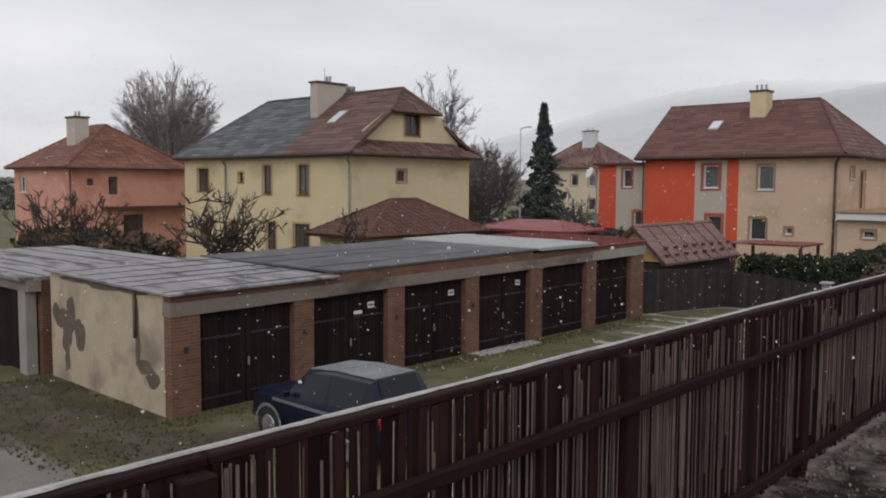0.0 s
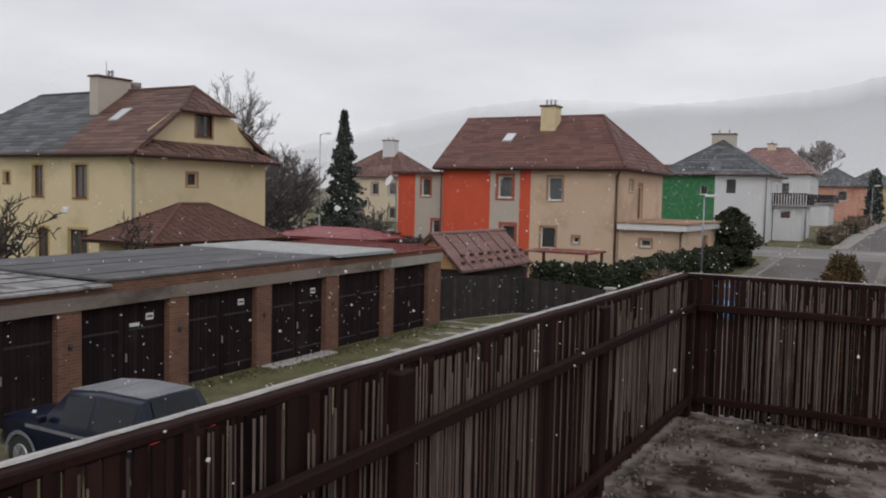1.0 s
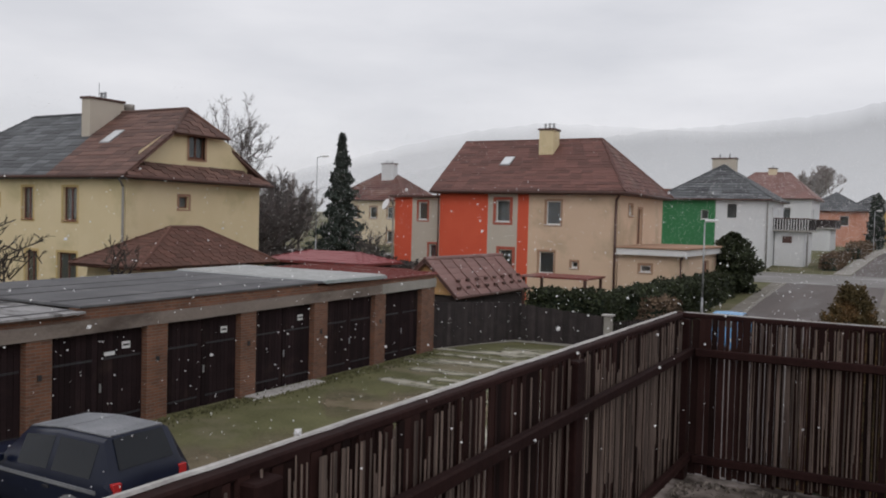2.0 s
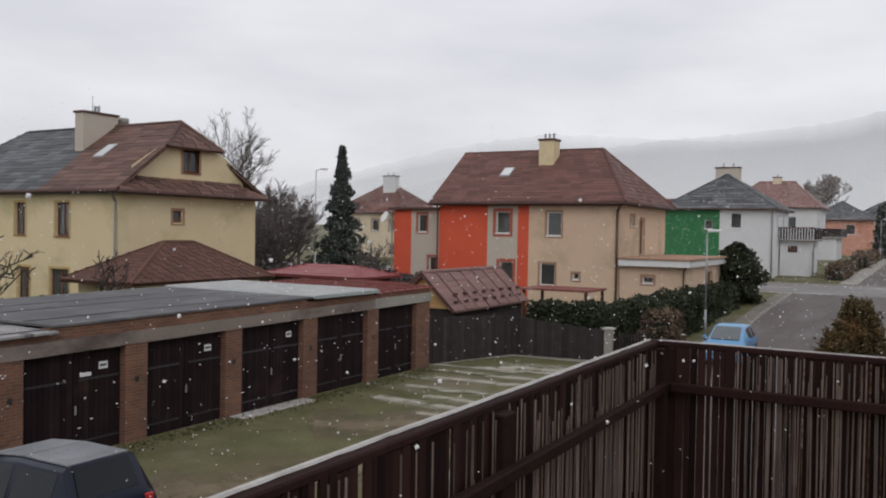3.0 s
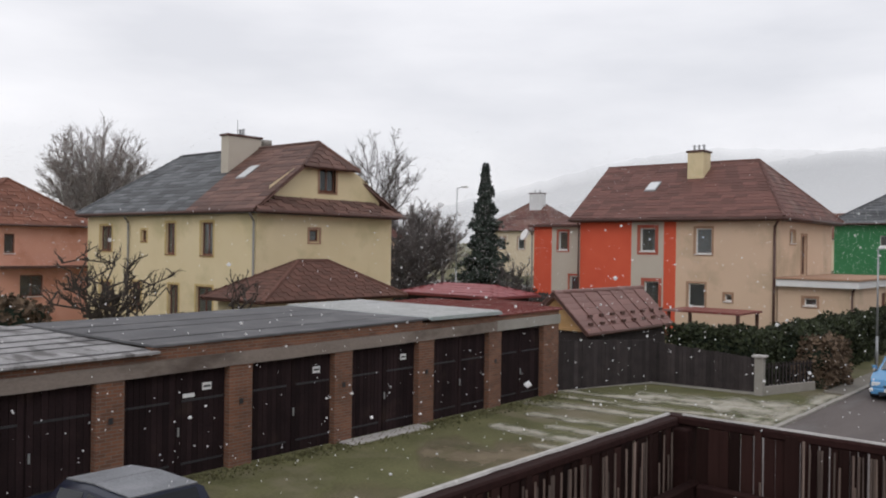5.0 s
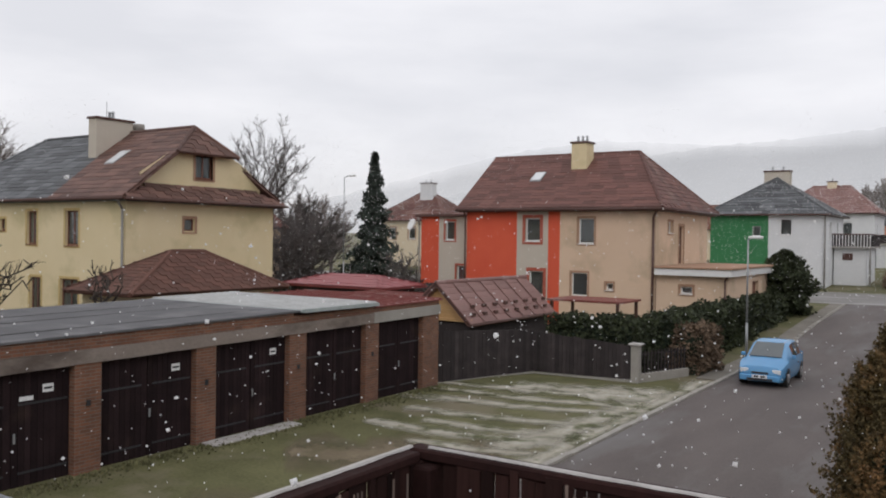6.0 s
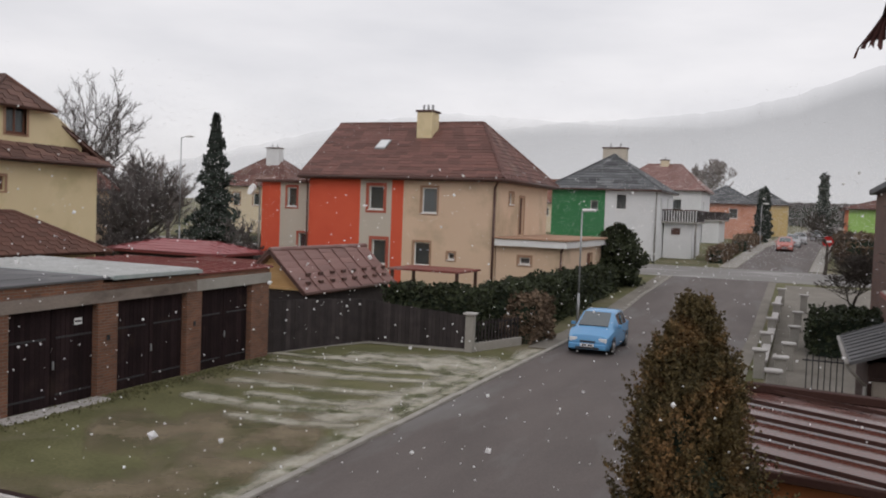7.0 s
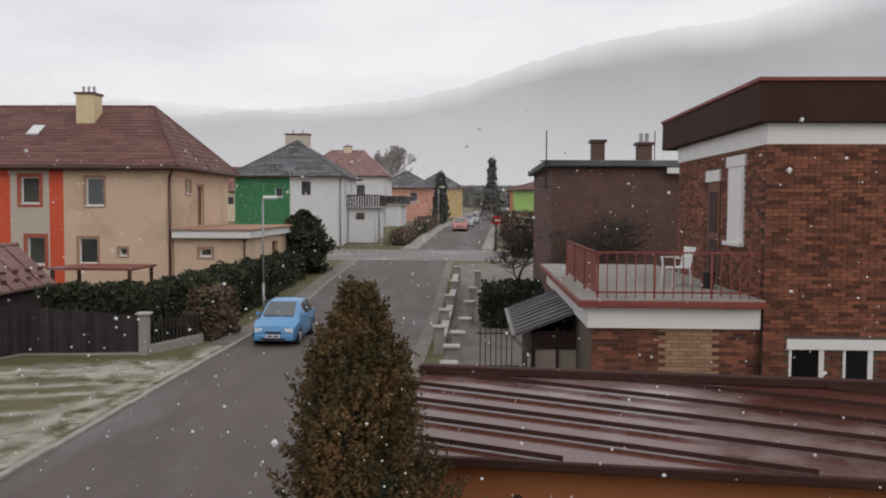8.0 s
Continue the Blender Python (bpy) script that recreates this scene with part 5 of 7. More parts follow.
tube(bm, (-33.5, 52.7, 6.2), (-33.55, 52.6, 6.25), 0.38, 0.42, 14)
part("satellite_dish", bm, "frame_white", oh)

annex = thing("annex", "flat-roofed beige annex with a white fascia", "annex", (-14.2, 57, 0))
bm = bmesh.new()
h = (1.4, 2.05, 2.4, 2.8)
facade(bm, (-16.15, 52.05, 0), (1, 0, 0), 3.95, 0, 3.45, [h])
facade(bm, (-12.2, 52.05, 0), (0, 1, 0), 9.5, 0, 3.45, [(5.6, 7.2, 0.4, 3.0)])
facade(bm, (-12.2, 61.55, 0), (-1, 0, 0), 3.95, 0, 3.45, [])
part("wall", bm, "beige", annex)
window(annex, (-16.15, 52.05, 0), (1, 0, 0), h, "frame_white", "trim_brown", mullion=False)
boxes("fascia", [(-16.1, -11.9, 51.6, 51.7, 3.42, 3.8), (-12.0, -11.9, 51.7, 61.9, 3.42, 3.8)], "frame_white", annex, "white fascia board")
boxes("flat_roof", [(-16.1, -11.8, 51.5, 62.0, 3.8, 3.92)], "trim_brown", annex, bevel=0.02)
boxes("garage_door", [(-12.45, -12.4, 57.65, 59.25, 0.4, 3.0)], "frame_brown", annex)
pipe("downpipe", [(-12.1, 51.75, 3.5), (-12.3, 51.95, 3.2), (-12.3, 51.95, 0.1)], 0.05, "pipe_dark", annex)

# ---- the timber shed, its lean-to and the red-roofed hut ----
shed = thing("timber_shed", "timber shed with a red metal tile roof and snow guards", "shed", (-19.7, 38.8, 0))
boxes("wall", [(-21.2, -18.25, 35.35, 42.6, 0, 1.95)], "slat_far", shed)
bm = bmesh.new()
v = [bm.verts.new(p) for p in ((-21.2, 35.3, 1.95), (-18.2, 35.3, 1.95), (-19.7, 35.3, 3.3))]
bm.faces.new(v)
part("gable", bm, "shed_wood", shed, "honey-coloured plank gable")
for k in range(7):
    z = 1.97 + k * 0.18
    hw = 1.5 * (3.3 - z - 0.16) / 1.35
    if hw > 0.1:
        boxes("plank", [(-19.7 - hw, -19.7 + hw, 35.27, 35.297, z, z + 0.165)], "shed_wood", shed)
boxes("tie_beam", [(-21.3, -18.1, 35.2, 35.28, 1.84, 1.96)], "shed_wood", shed)
a, b, c, d = (-18.0, 34.95, 1.78), (-18.0, 43.0, 1.78), (-19.7, 43.0, 3.42), (-19.7, 34.95, 3.42)
a2, d2 = (-21.4, 43.0, 1.78), (-21.4, 34.95, 1.78)
roof_part(shed, [(a, b, c, d), (a2, d2, d, c)], "pink_tile", [(d, c)], 0.35, 1.1, 40)
boxes("verge_board", [(-19.74, -19.66, 34.9, 34.95, 3.2, 3.42)], "pipe_dark", shed)
for x0, x1, nm in ((-18.0, -19.7, "verge_board"), (-21.4, -19.7, "verge_board")):
    bm = bmesh.new()
    quad(bm, (x0, 34.93, 1.68), (x1, 34.93, 3.32), (x1, 34.93, 3.45), (x0, 34.93, 1.82))
    quad(bm, (x0, 34.9, 1.82), (x1, 34.9, 3.45), (x1, 34.9, 3.32), (x0, 34.9, 1.68))
    part(nm, bm, "pipe_dark", shed)
for row, (x, z) in enumerate(((-18.25, 2.1), (-18.55, 2.4))):
    for k in range(8):
        y = 35.6 + k * 0.95 + row * 0.45
        boxes("snow_guard", [(x - 0.05, x + 0.05, y - 0.14, y + 0.14, z - 0.02, z + 0.1)], "pipe_dark", shed)
pipe("gutter", [(-17.95, 34.95, 1.74), (-17.95, 43.0, 1.74)], 0.06, "pipe_dark", shed)
lean = thing("lean_to", "low open shelter with a flat brown roof", "shelter", (-17, 46, 0))
boxes("roof", [(-19.6, -15.6, 45.2, 48.2, 2.15, 2.25)], "red_sheet", lean)
for x, y in ((-19.4, 45.4), (-15.8, 45.4), (-19.4, 48), (-15.8, 48)):
    boxes("post", [(x - 0.07, x + 0.07, y - 0.07, y + 0.07, 0, 2.15)], "pipe_dark", lean)
hut = thing("garden_hut", "low garden hut with a raspberry red sheet roof", "hut", (-33.5, 46, 0))
boxes("wall", [(-37, -30.3, 44.6, 48.5, 0, 2.3)], "slat_far", hut)
a, b, c, d = (-37.7, 44.2, 2.35), (-29.6, 44.2, 2.35), (-29.6, 48.9, 2.35), (-37.7, 48.9, 2.35)
roof_part(hut, [(a, b, (-31.5, 46.5, 2.95), (-35.5, 46.5, 2.95)), (b, c, (-31.5, 46.5, 2.95)), (c, d, (-35.5, 46.5, 2.95), (-31.5, 46.5, 2.95)), (d, a, (-35.5, 46.5, 2.95))], "bright_red_sheet", (), 0.5, 1.2, 44)
low = thing("low_shed", "low shed with a dark red ribbed roof", "shed", (-25, 38, 0))
boxes("wall", [(-27, -22.6, 33.2, 40.5, 0, 2.4)], "pillar_brick", low)
bm = bmesh.new()
v = box(bm, -27.4, -22.3, 32.8, 40.8, 2.45, 2.52)
part("roof", bm, "red_sheet", low)
for k in range(12):
    boxes("rib", [(-27.35, -22.35, 32.95 + 0.68 * k, 33.0 + 0.68 * k, 2.525, 2.56)], "red_sheet", low)

# ---- houses beyond the crossing ----
def plain_house(label, x0, x1, y0, y1, e, rz, wall, roof, wins, ewins=(), ridge=0.35, seed=50, chim=None, split=None, trim=None):
    g = G((y0 + y1) / 2)
    hs = thing("house", label, "house", ((x0 + x1) / 2, (y0 + y1) / 2, g))
    segs = [(wall, x0, x1)] if not split else [(split[0], x0, split[1]), (wall, split[1], x1)]
    for mt, a, b in segs:
        bm = bmesh.new()
        hl = [(h[0] - a, h[1] - a, h[2], h[3]) for h in wins if a < h[0] < b]
        facade(bm, (a, y0, 0), (1, 0, 0), b - a, g - 1, e, hl)
        part("wall", bm, mt, hs)
        for h in hl:
            window(hs, (a, y0, 0), (1, 0, 0), h, "frame_white", trim, mullion=False)
    bm = bmesh.new()
    hl = [(h[0] - y0, h[1] - y0, h[2], h[3]) for h in ewins]
    if x1 < 0:
        facade(bm, (x1, y0, 0), (0, 1, 0), y1 - y0, g - 1, e, hl)
        facade(bm, (x0, y1, 0), (0, -1, 0), y1 - y0, g - 1, e, [])
    else:
        facade(bm, (x0, y1, 0), (0, -1, 0), y1 - y0, g - 1, e, [])
        facade(bm, (x1, y0, 0), (0, 1, 0), y1 - y0, g - 1, e, [])
    facade(bm, (x1, y1, 0), (-1, 0, 0), x1 - x0, g - 1, e, [])
    part("wall", bm, wall, hs)
    if x1 < 0:
        for h in hl:
            window(hs, (x1, y0, 0), (0, 1, 0), h, "frame_white", None, mullion=False)
    o_ = 0.5
    a, b, c, d = (x0 - o_, y0 - o_, e), (x1 + o_, y0 - o_, e), (x1 + o_, y1 + o_, e), (x0 - o_, y1 + o_, e)
    if x1 - x0 >= y1 - y0:
        m_ = (y0 + y1) / 2
        k = ridge * (x1 - x0)
        r0, r1 = (x0 + k, m_, rz), (x1 - k, m_, rz)
        pl = [(a, b, r1, r0), (b, c, r1), (c, d, r0, r1), (d, a, r0)]
    else:
        m_ = (x0 + x1) / 2
        k = ridge * (y1 - y0)
        r0, r1 = (m_, y0 + k, rz), (m_, y1 - k, rz)
        pl = [(a, b, r0), (b, c, r1, r0), (c, d, r1), (d, a, r0, r1)]
    roof_part(hs, pl, roof, [(b, r1 if len(pl[1]) == 3 else r0), (a, r0), (r0, r1)], 0.45, 1.2, seed, single=0)
    boxes("soffit", [(x0 - 0.45, x1 + 0.45, y0 - 0.45, y1 + 0.45, e - 0.14, e - 0.06)], "pipe_dark", hs)
    pipe("gutter", [(x0 - o_, y0 - o_ - 0.05, e - 0.06), (x1 + o_, y0 - o_ - 0.05, e - 0.06)], 0.07, "pipe_dark", hs)
    if chim:
        chimney(hs, *chim)
    return hs


gh = plain_house("white and green house with a grey hipped roof", -21.5, -12.0, 82, 92, 7.8, 11.2, "white", "roof_grey",
    [(-17.9, -17.2, 5.9, 6.75), (-15.6, -14.65, 6.0, 7.4), (-15.4, -14.6, 2.8, 4.2)], [(84, 85.2, 5.6, 7.2), (88, 89, 5.6, 7.2)], 0.42, 52,
    (-17.9, -15.7, 86.2, 87.2, 9.6, 11.9, "grey_paint", 2), ("green", -16.55))
pipe("downpipe", [(-12.0, 81.85, 7.6), (-12.0, 81.85, 1.5)], 0.07, "pipe_grey", gh)
bal = thing("balcony_block", "white entrance block with a dark railed balcony on top", "porch", (-10, 89, G(89)))
boxes("wall", [(-11.9, -9.3, 86, 92, G(89) - 0.5, 4.95)], "white", bal)
boxes("balcony_slab", [(-12.9, -8.9, 85.4, 92.3, 4.96, 5.1)], "concrete", bal)
for k in range(17):
    x = -12.8 + k * 0.24
    boxes("baluster", [(x, x + 0.16, 85.45, 85.5, 5.12, 6.1)], "slat_far", bal)
boxes("rail", [(-12.9, -8.9, 85.4, 85.55, 6.1, 6.2)], "pipe_dark", bal)
for k in range(20):
    y = 85.6 + k * 0.33
    boxes("baluster", [(-8.98, -8.93, y, y + 0.2, 5.12, 6.1)], "slat_far", bal)
boxes("rail", [(-9.02, -8.9, 85.6, 92.3, 6.1, 6.2)], "pipe_dark", bal)
boxes("window", [(-11.2, -10.4, 85.93, 85.99, 3.9, 4.5)], "pipe_dark", bal)
boxes("door", [(-9.29, -9.22, 87.5, 88.4, 1.9, 4.0)], "slat_far", bal)
boxes("post", [(-9.05, -8.93, 85.5, 85.62, 1.6, 4.95)], "pipe_grey", bal)

plain_house("white house with a faded red hipped roof", -22, -11.5, 112, 122, 8.9, 12.3, "white", "pink_tile",
    [(-19, -17.8, 6.3, 7.8), (-15, -13.8, 6.3, 7.8)], [(114, 115.5, 6, 7.6)], 0.3, 60, (-17.2, -16.2, 116.5, 117.3, 10.5, 12.9, "cream", 1))
b2 = thing("balcony_block", "pale porch block with a dark railed balcony", "porch", (-10, 117, G(117)))
boxes("wall", [(-11.4, -9.4, 113, 121, G(117) - 0.5, 5.3)], "white", b2)
boxes("balcony_slab", [(-11.4, -8.9, 112.6, 121.4, 5.3, 5.45)], "concrete", b2)
boxes("railing", [(-11.4, -8.9, 112.6, 112.7, 5.45, 6.4), (-9.0, -8.9, 112.7, 121.4, 5.45, 6.4)], "slat_far", b2)
plain_house("salmon house with a dark roof", -15, -6.5, 134, 144, 7.9, 10.6, "salmon", "roof_grey", [(-10, -8.8, 5.8, 7.2)], (), 0.3, 66)
plain_house("ochre house with a dark roof", -11, -2.6, 158, 168, 8.4, 11.2, "trim_yellow", "roof_grey", [(-7, -5.8, 6.2, 7.6)], (), 0.15, 70)
plain_house("pale cream house with a brown hipped roof", -66, -55.5, 90, 99, 7.5, 11.2, "cream", "roof_red",
    [(-60.5, -59.5, 5.2, 6.6), (-57.9, -56.9, 5.2, 6.6), (-57.9, -56.9, 2.2, 3.6), (-63.4, -62.4, 5.2, 6.6)], (), 0.42, 74, (-60.9, -59.1, 93, 94, 9.6, 12.3, "white", 2), None, "trim_brown")
plain_house("house with a dark brown roof behind the trees", -62, -50.0, 49.5, 57, 6.0, 9.6, "beige", "roof_red", (), (), 0.1, 78)
plain_house("orange and green house beyond the crossing", 4.4, 13, 108, 118, 7.2, 8.6, "orange_paint", "roof_red", (), (), 0.4, 80, None, ("lime", 7.0))
plain_house("pale distant house with a rust-red roof", -40, -30, 128, 138, 7.2, 10.8, "cream", "roof_rust", [(-36, -35, 5.2, 6.4)], (), 0.3, 84)
plain_house("pale distant house with a rust-red roof", -34, -24, 160, 170, 8.2, 11.8, "white", "roof_rust", [(-31, -30, 6.2, 7.4)], (), 0.3, 86)

# ---- the brick house with its roof terrace ----
bh = thing("brick_house", "brown brick house with dark roof fascia and a roof terrace", "house", (9, 29, 0))
BX, BY = 5.45, 24.0
boxes("core_wall", [(BX + 0.012, 14, BY + 0.012, 31.0, -0.2, 6.45)], "mortar", bh)
boxes("white_band", [(BX - 0.02, 14, BY - 0.02, 31.1, 6.45, 6.86)], "frame_white", bh, "white rendered band under the roof", bevel=0.01)
boxes("fascia", [(BX - 0.22, 14.3, BY - 0.2, 32.2, 6.862, 7.62)], "copper_dark", bh, "dark brown sheet fascia", bevel=0.01)
boxes("roof_cap", [(BX - 0.26, 14.35, BY - 0.24, 32.25, 7.62, 7.7)], "rail_red", bh, "red-brown metal coping", bevel=0.01)
wl = boxes("window", [(BX - 0.03, BX + 0.1, 25.3, 26.4, 4.5, 6.1)], "frame_white", bh, "white shuttered window")
boxes("blind", [(BX - 0.045, BX - 0.035, 25.4, 26.3, 4.6, 6.0)], "plastic_white", wl)
boxes("sill", [(BX - 0.12, BX, 25.25, 26.45, 4.42, 4.5)], "frame_white", wl)
boxes("lintel", [(BX - 0.05, BX, 25.2, 26.5, 6.11, 6.34)], "frame_white", bh)
boxes("lintel", [(BX - 0.05, BX, 27.0, 28.15, 5.84, 6.1)], "frame_white", bh)
dr = boxes("door", [(BX - 0.02, BX + 0.06, 27.05, 28.0, 3.47, 5.83)], "frame_brown", bh, "dark brown terrace door")
boxes("panel", [(BX - 0.035, BX - 0.022, 27.2, 27.85, 3.7, 4.5), (BX - 0.035, BX - 0.022, 27.2, 27.85, 4.65, 5.6)], "wood_dark", dr)
boxes("lintel", [(5.9, 8.0, BY - 0.05, BY, 2.5, 2.7)], "frame_white", bh, "white window lintel")
for x0, x1 in ((5.95, 6.62), (6.98, 7.55)):
    w_ = boxes("window", [(x1 - 0.1, x1, BY - 0.02, BY + 0.06, 1.9, 2.49)], "frame_white", bh)
    boxes("frame", [(x0, x0 + 0.05, BY - 0.02, BY + 0.06, 1.9, 2.49)], "frame_white", w_)
    boxes("pane", [(x0 + 0.05, x1 - 0.1, BY - 0.012, BY - 0.004, 1.9, 2.49)], "car_glass", w_)
# terrace deck
boxes("terrace_support", [(2.17, BX, BY + 0.15, 33.5, -0.2, 2.86)], "mortar", bh)
boxes("white_beam", [(2.07, 5.42, BY + 0.05, 33.6, 2.862, 3.28)], "frame_white", bh, "white rendered beam under the terrace", bevel=0.01)
boxes("terrace_slab", [(1.87, BX, BY - 0.15, 34.0, 3.29, 3.42)], "rail_red", bh, "rust red terrace edge", bevel=0.01)
boxes("terrace_deck", [(1.91, BX, BY - 0.1, 33.95, 3.424, 3.45)], "concrete", bh)
rail = thing("terrace_railing", "rust red metal railing round the roof terrace", "railing", (3.9, 24.2, 3.45))
for z in (4.33, 3.55):
    boxes("rail", [(2.25, 5.43, 24.1, 24.13, z, z + 0.035)], "rail_red", rail)
    boxes("rail", [(2.23, 2.26, 24.14, 29.5, z, z + 0.035)], "rail_red", rail)
for k in range(18):
    x = 2.27 + k * 0.184
    big = k % 6 == 0
    boxes("post" if big else "baluster", [(x - (0.02 if big else 0.008), x + (0.02 if big else 0.008), 24.1, 24.135, 3.45, 4.33)], "rail_red", rail)
boxes("sheet_panel", [(2.24, 2.252, 24.2, 29.4, 3.6, 4.3)], "rail_red", rail, "rust red sheet panel")
for y in (25.9, 27.7, 29.5):
    boxes("post", [(2.22, 2.27, y - 0.025, y + 0.025, 3.45, 4.33)], "rail_red", rail)

# facing bricks: those by the corner one by one, the rest joined
bl, bh_, jt = 0.25, 0.065, 0.012
brick_me = None
count = 0
rest_v, rest_f = [], []
light_v, light_f = [], []


def add_box(vs, fs, x0, x1, y0, y1, z0, z1):
    k = len(vs)
    vs += [(x0, y0, z0), (x1, y0, z0), (x1, y1, z0), (x0, y1, z0), (x0, y0, z1), (x1, y0, z1), (x1, y1, z1), (x0, y1, z1)]
    fs += [(k + 3, k + 2, k + 1, k), (k + 4, k + 5, k + 6, k + 7), (k, k + 1, k + 5, k + 4), (k + 1, k + 2, k + 6, k + 5), (k + 2, k + 3, k + 7, k + 6), (k + 3, k, k + 4, k + 7)]


rng = random.Random(11)
pieces = []
row = 0
z = 6.45 - bh_
while z > 1.6:
    off = 0 if row % 2 else -bl / 2
    x = BX + off
    while x < 9.2:
        x0, x1 = max(x, BX), x + bl
        if x1 - x0 > 0.05 and not ((5.9 < (x0 + x1) / 2 < 8.0 and 2.45 < z < 2.72) or (any(w0 < (x0 + x1) / 2 < w1 for w0, w1 in ((5.9, 6.67), (6.93, 7.6))) and 1.85 < z < 2.5)):
            pieces.append(("s", x0, x1, z))
        x += bl + jt
    if z > 3.45:
        y = BY + (bl / 2 if row % 2 else 0) + 0.02
        while y < 31:
            m_ = y + bl / 2
            if not ((25.2 < m_ < 26.5 and 4.4 < z < 6.34) or (27.0 < m_ < 28.15 and z < 6.1)):
                pieces.append(("w", y, min(y + bl, 31), z))
            y += bl + jt
    z -= bh_ + jt
    row += 1
for side_, a, b, z in pieces:
    out = rng.uniform(0.002, 0.012)
    if side_ == "s" and abs(b - a - bl) < 0.01 and z > 3.4 and count < 295:
        if brick_me is None:
            bm = bmesh.new()
            box(bm, 0, bl, -0.012, 0.02, 0, bh_)
            brick_me = bpy.data.meshes.new("brick")
            bm.to_mesh(brick_me)
            bm.free()
            brick_me.materials.append(M["brick_piece"])
        o = new("brick", brick_me)
        fix(o, bh, "")
        o.matrix_basis = pose(a, BY + 0.012 - out, z)
        count += 1
    elif side_ == "s":
        add_box(rest_v, rest_f, a, b, BY - out, BY + 0.03, z, z + bh_)
    else:
        add_box(rest_v, rest_f, BX - out, BX + 0.03, a, b, z, z + bh_)
row, z = 0, 2.86 - bh_
while z > 1.2:
    x = 2.17 - (bl / 2 if row % 2 else 0)
    while x < BX - 0.1:
        pale = 3.5 < x + bl / 2 < 4.65
        vs, fs = (light_v, light_f) if pale else (rest_v, rest_f)
        out = rng.uniform(0.004, 0.014)
        add_box(vs, fs, max(x, 2.17), min(x + bl, BX - 0.01), BY + 0.15 - out, BY + 0.17, z, z + bh_)
        x += bl + jt
    z -= bh_ + jt
    row += 1
tagged(raw("brickwork", rest_v, rest_f, "brick_piece", bh), kind="stuff")
tagged(raw("pale_brickwork", light_v, light_f, "brick_light", bh, "panel of paler brick"), kind="stuff")


def garden_chair(x, y, z, turn):
    ch = thing("garden_chair", "white plastic garden chair on the terrace", "chair", (x, y, z), turn=turn)
    m_ = ch.matrix_basis.copy()
    ch.matrix_basis = Matrix()
    boxes("seat", [(-0.23, 0.23, -0.23, 0.23, 0.4, 0.43)], "plastic_white", ch, bevel=0.01)
    for sx in (-0.21, 0.21):
        for sy in (-0.21, 0.21):
            bm = bmesh.new()
            tube(bm, (sx * 1.15, sy * 1.15, 0), (sx, sy, 0.41), 0.025, 0.03, 6)
            part("leg", bm, "plastic_white", ch)
        boxes("armrest", [(sx - 0.035 + 0.04 * (1 if sx > 0 else -1), sx + 0.035 + 0.04 * (1 if sx > 0 else -1), -0.25, 0.22, 0.63, 0.655)], "plastic_white", ch, bevel=0.008)
        bm = bmesh.new()
        tube(bm, (sx * 1.17, -0.2, 0.42), (sx * 1.19, -0.22, 0.64), 0.022, 0.022, 6)
        part("arm_post", bm, "plastic_white", ch)
    for k in range(6):
        x0 = -0.21 + k * 0.073
        bm = bmesh.new()
        v = box(bm, x0, x0 + 0.05, 0.22, 0.24, 0.43, 0.84)
        for q in v[4:]:
            q.co.y += 0.12
        part("backrest_slat", bm, "plastic_white", ch)
    boxes("top_rail", [(-0.23, 0.23, 0.335, 0.365, 0.82, 0.88)], "plastic_white", ch, bevel=0.01)
    ch.matrix_basis = m_
    return ch


garden_chair(4.45, 26.9, 3.45, -70)
tub = thing("bucket", "dark plastic bucket on the terrace", "bucket", (5.0, 26.3, 3.45))
bm = bmesh.new()
tube(bm, (5.0, 26.3, 3.45), (5.0, 26.3, 3.8), 0.13, 0.17, 14)
part("body", bm, "plastic_black", tub)
bm = bmesh.new()
tube(bm, (5.0, 26.3, 3.79), (5.0, 26.3, 3.82), 0.18, 0.18, 14)
part("rim", bm, "plastic_black", tub)

for ob in (bh, rail, *[o for o in scene.objects if o.type == "EMPTY" and o.name.startswith(("garden_chair", "bucket"))]):
    nudge(ob, 0.19, 0, -0.06)

bb = thing("brick_house", "dark red brick house with a flat roof and chimneys", "house", (8, 44, 0))
bm = bmesh.new()
facade(bm, (2.7, 40, 0), (1, 0, 0), 12, 0, 6.75, [])
facade(bm, (2.7, 50, 0), (0, -1, 0), 10, 0, 6.75, [])
facade(bm, (14.7, 40, 0), (0, 1, 0), 10, 0, 6.75, [])
facade(bm, (14.7, 50, 0), (-1, 0, 0), 12, 0, 6.75, [])
part("wall", bm, "far_brick", bb)
boxes("flat_roof", [(2.4, 15, 39.7, 50.3, 6.75, 7.0)], "roof_grey", bb, bevel=0.03)
boxes("white_fascia", [(7.0, 8.4, 39.66, 39.72, 6.5, 6.72)], "frame_white", bb)
chimney(bb, 4.5, 5.0, 42, 42.6, 7.0, 7.95, "far_brick", 0)
chimney(bb, 6.35, 6.9, 42, 42.6, 7.0, 7.85, "far_brick", 2)
pipe("aerial", [(2.45, 39.6, 5.9), (2.45, 39.6, 8.1)], 0.025, "plastic_black", bb)
pipe("aerial_arm", [(2.2, 39.6, 6.95), (2.75, 39.6, 6.95)], 0.02, "plastic_black", bb)
pipe("aerial_arm", [(2.2, 39.6, 6.0), (2.75, 39.6, 6.0)], 0.02, "plastic_black", bb)
pipe("aerial", [(7.0, 42, 7.0), (7.0, 42, 8.3)], 0.02, "plastic_black", bb)

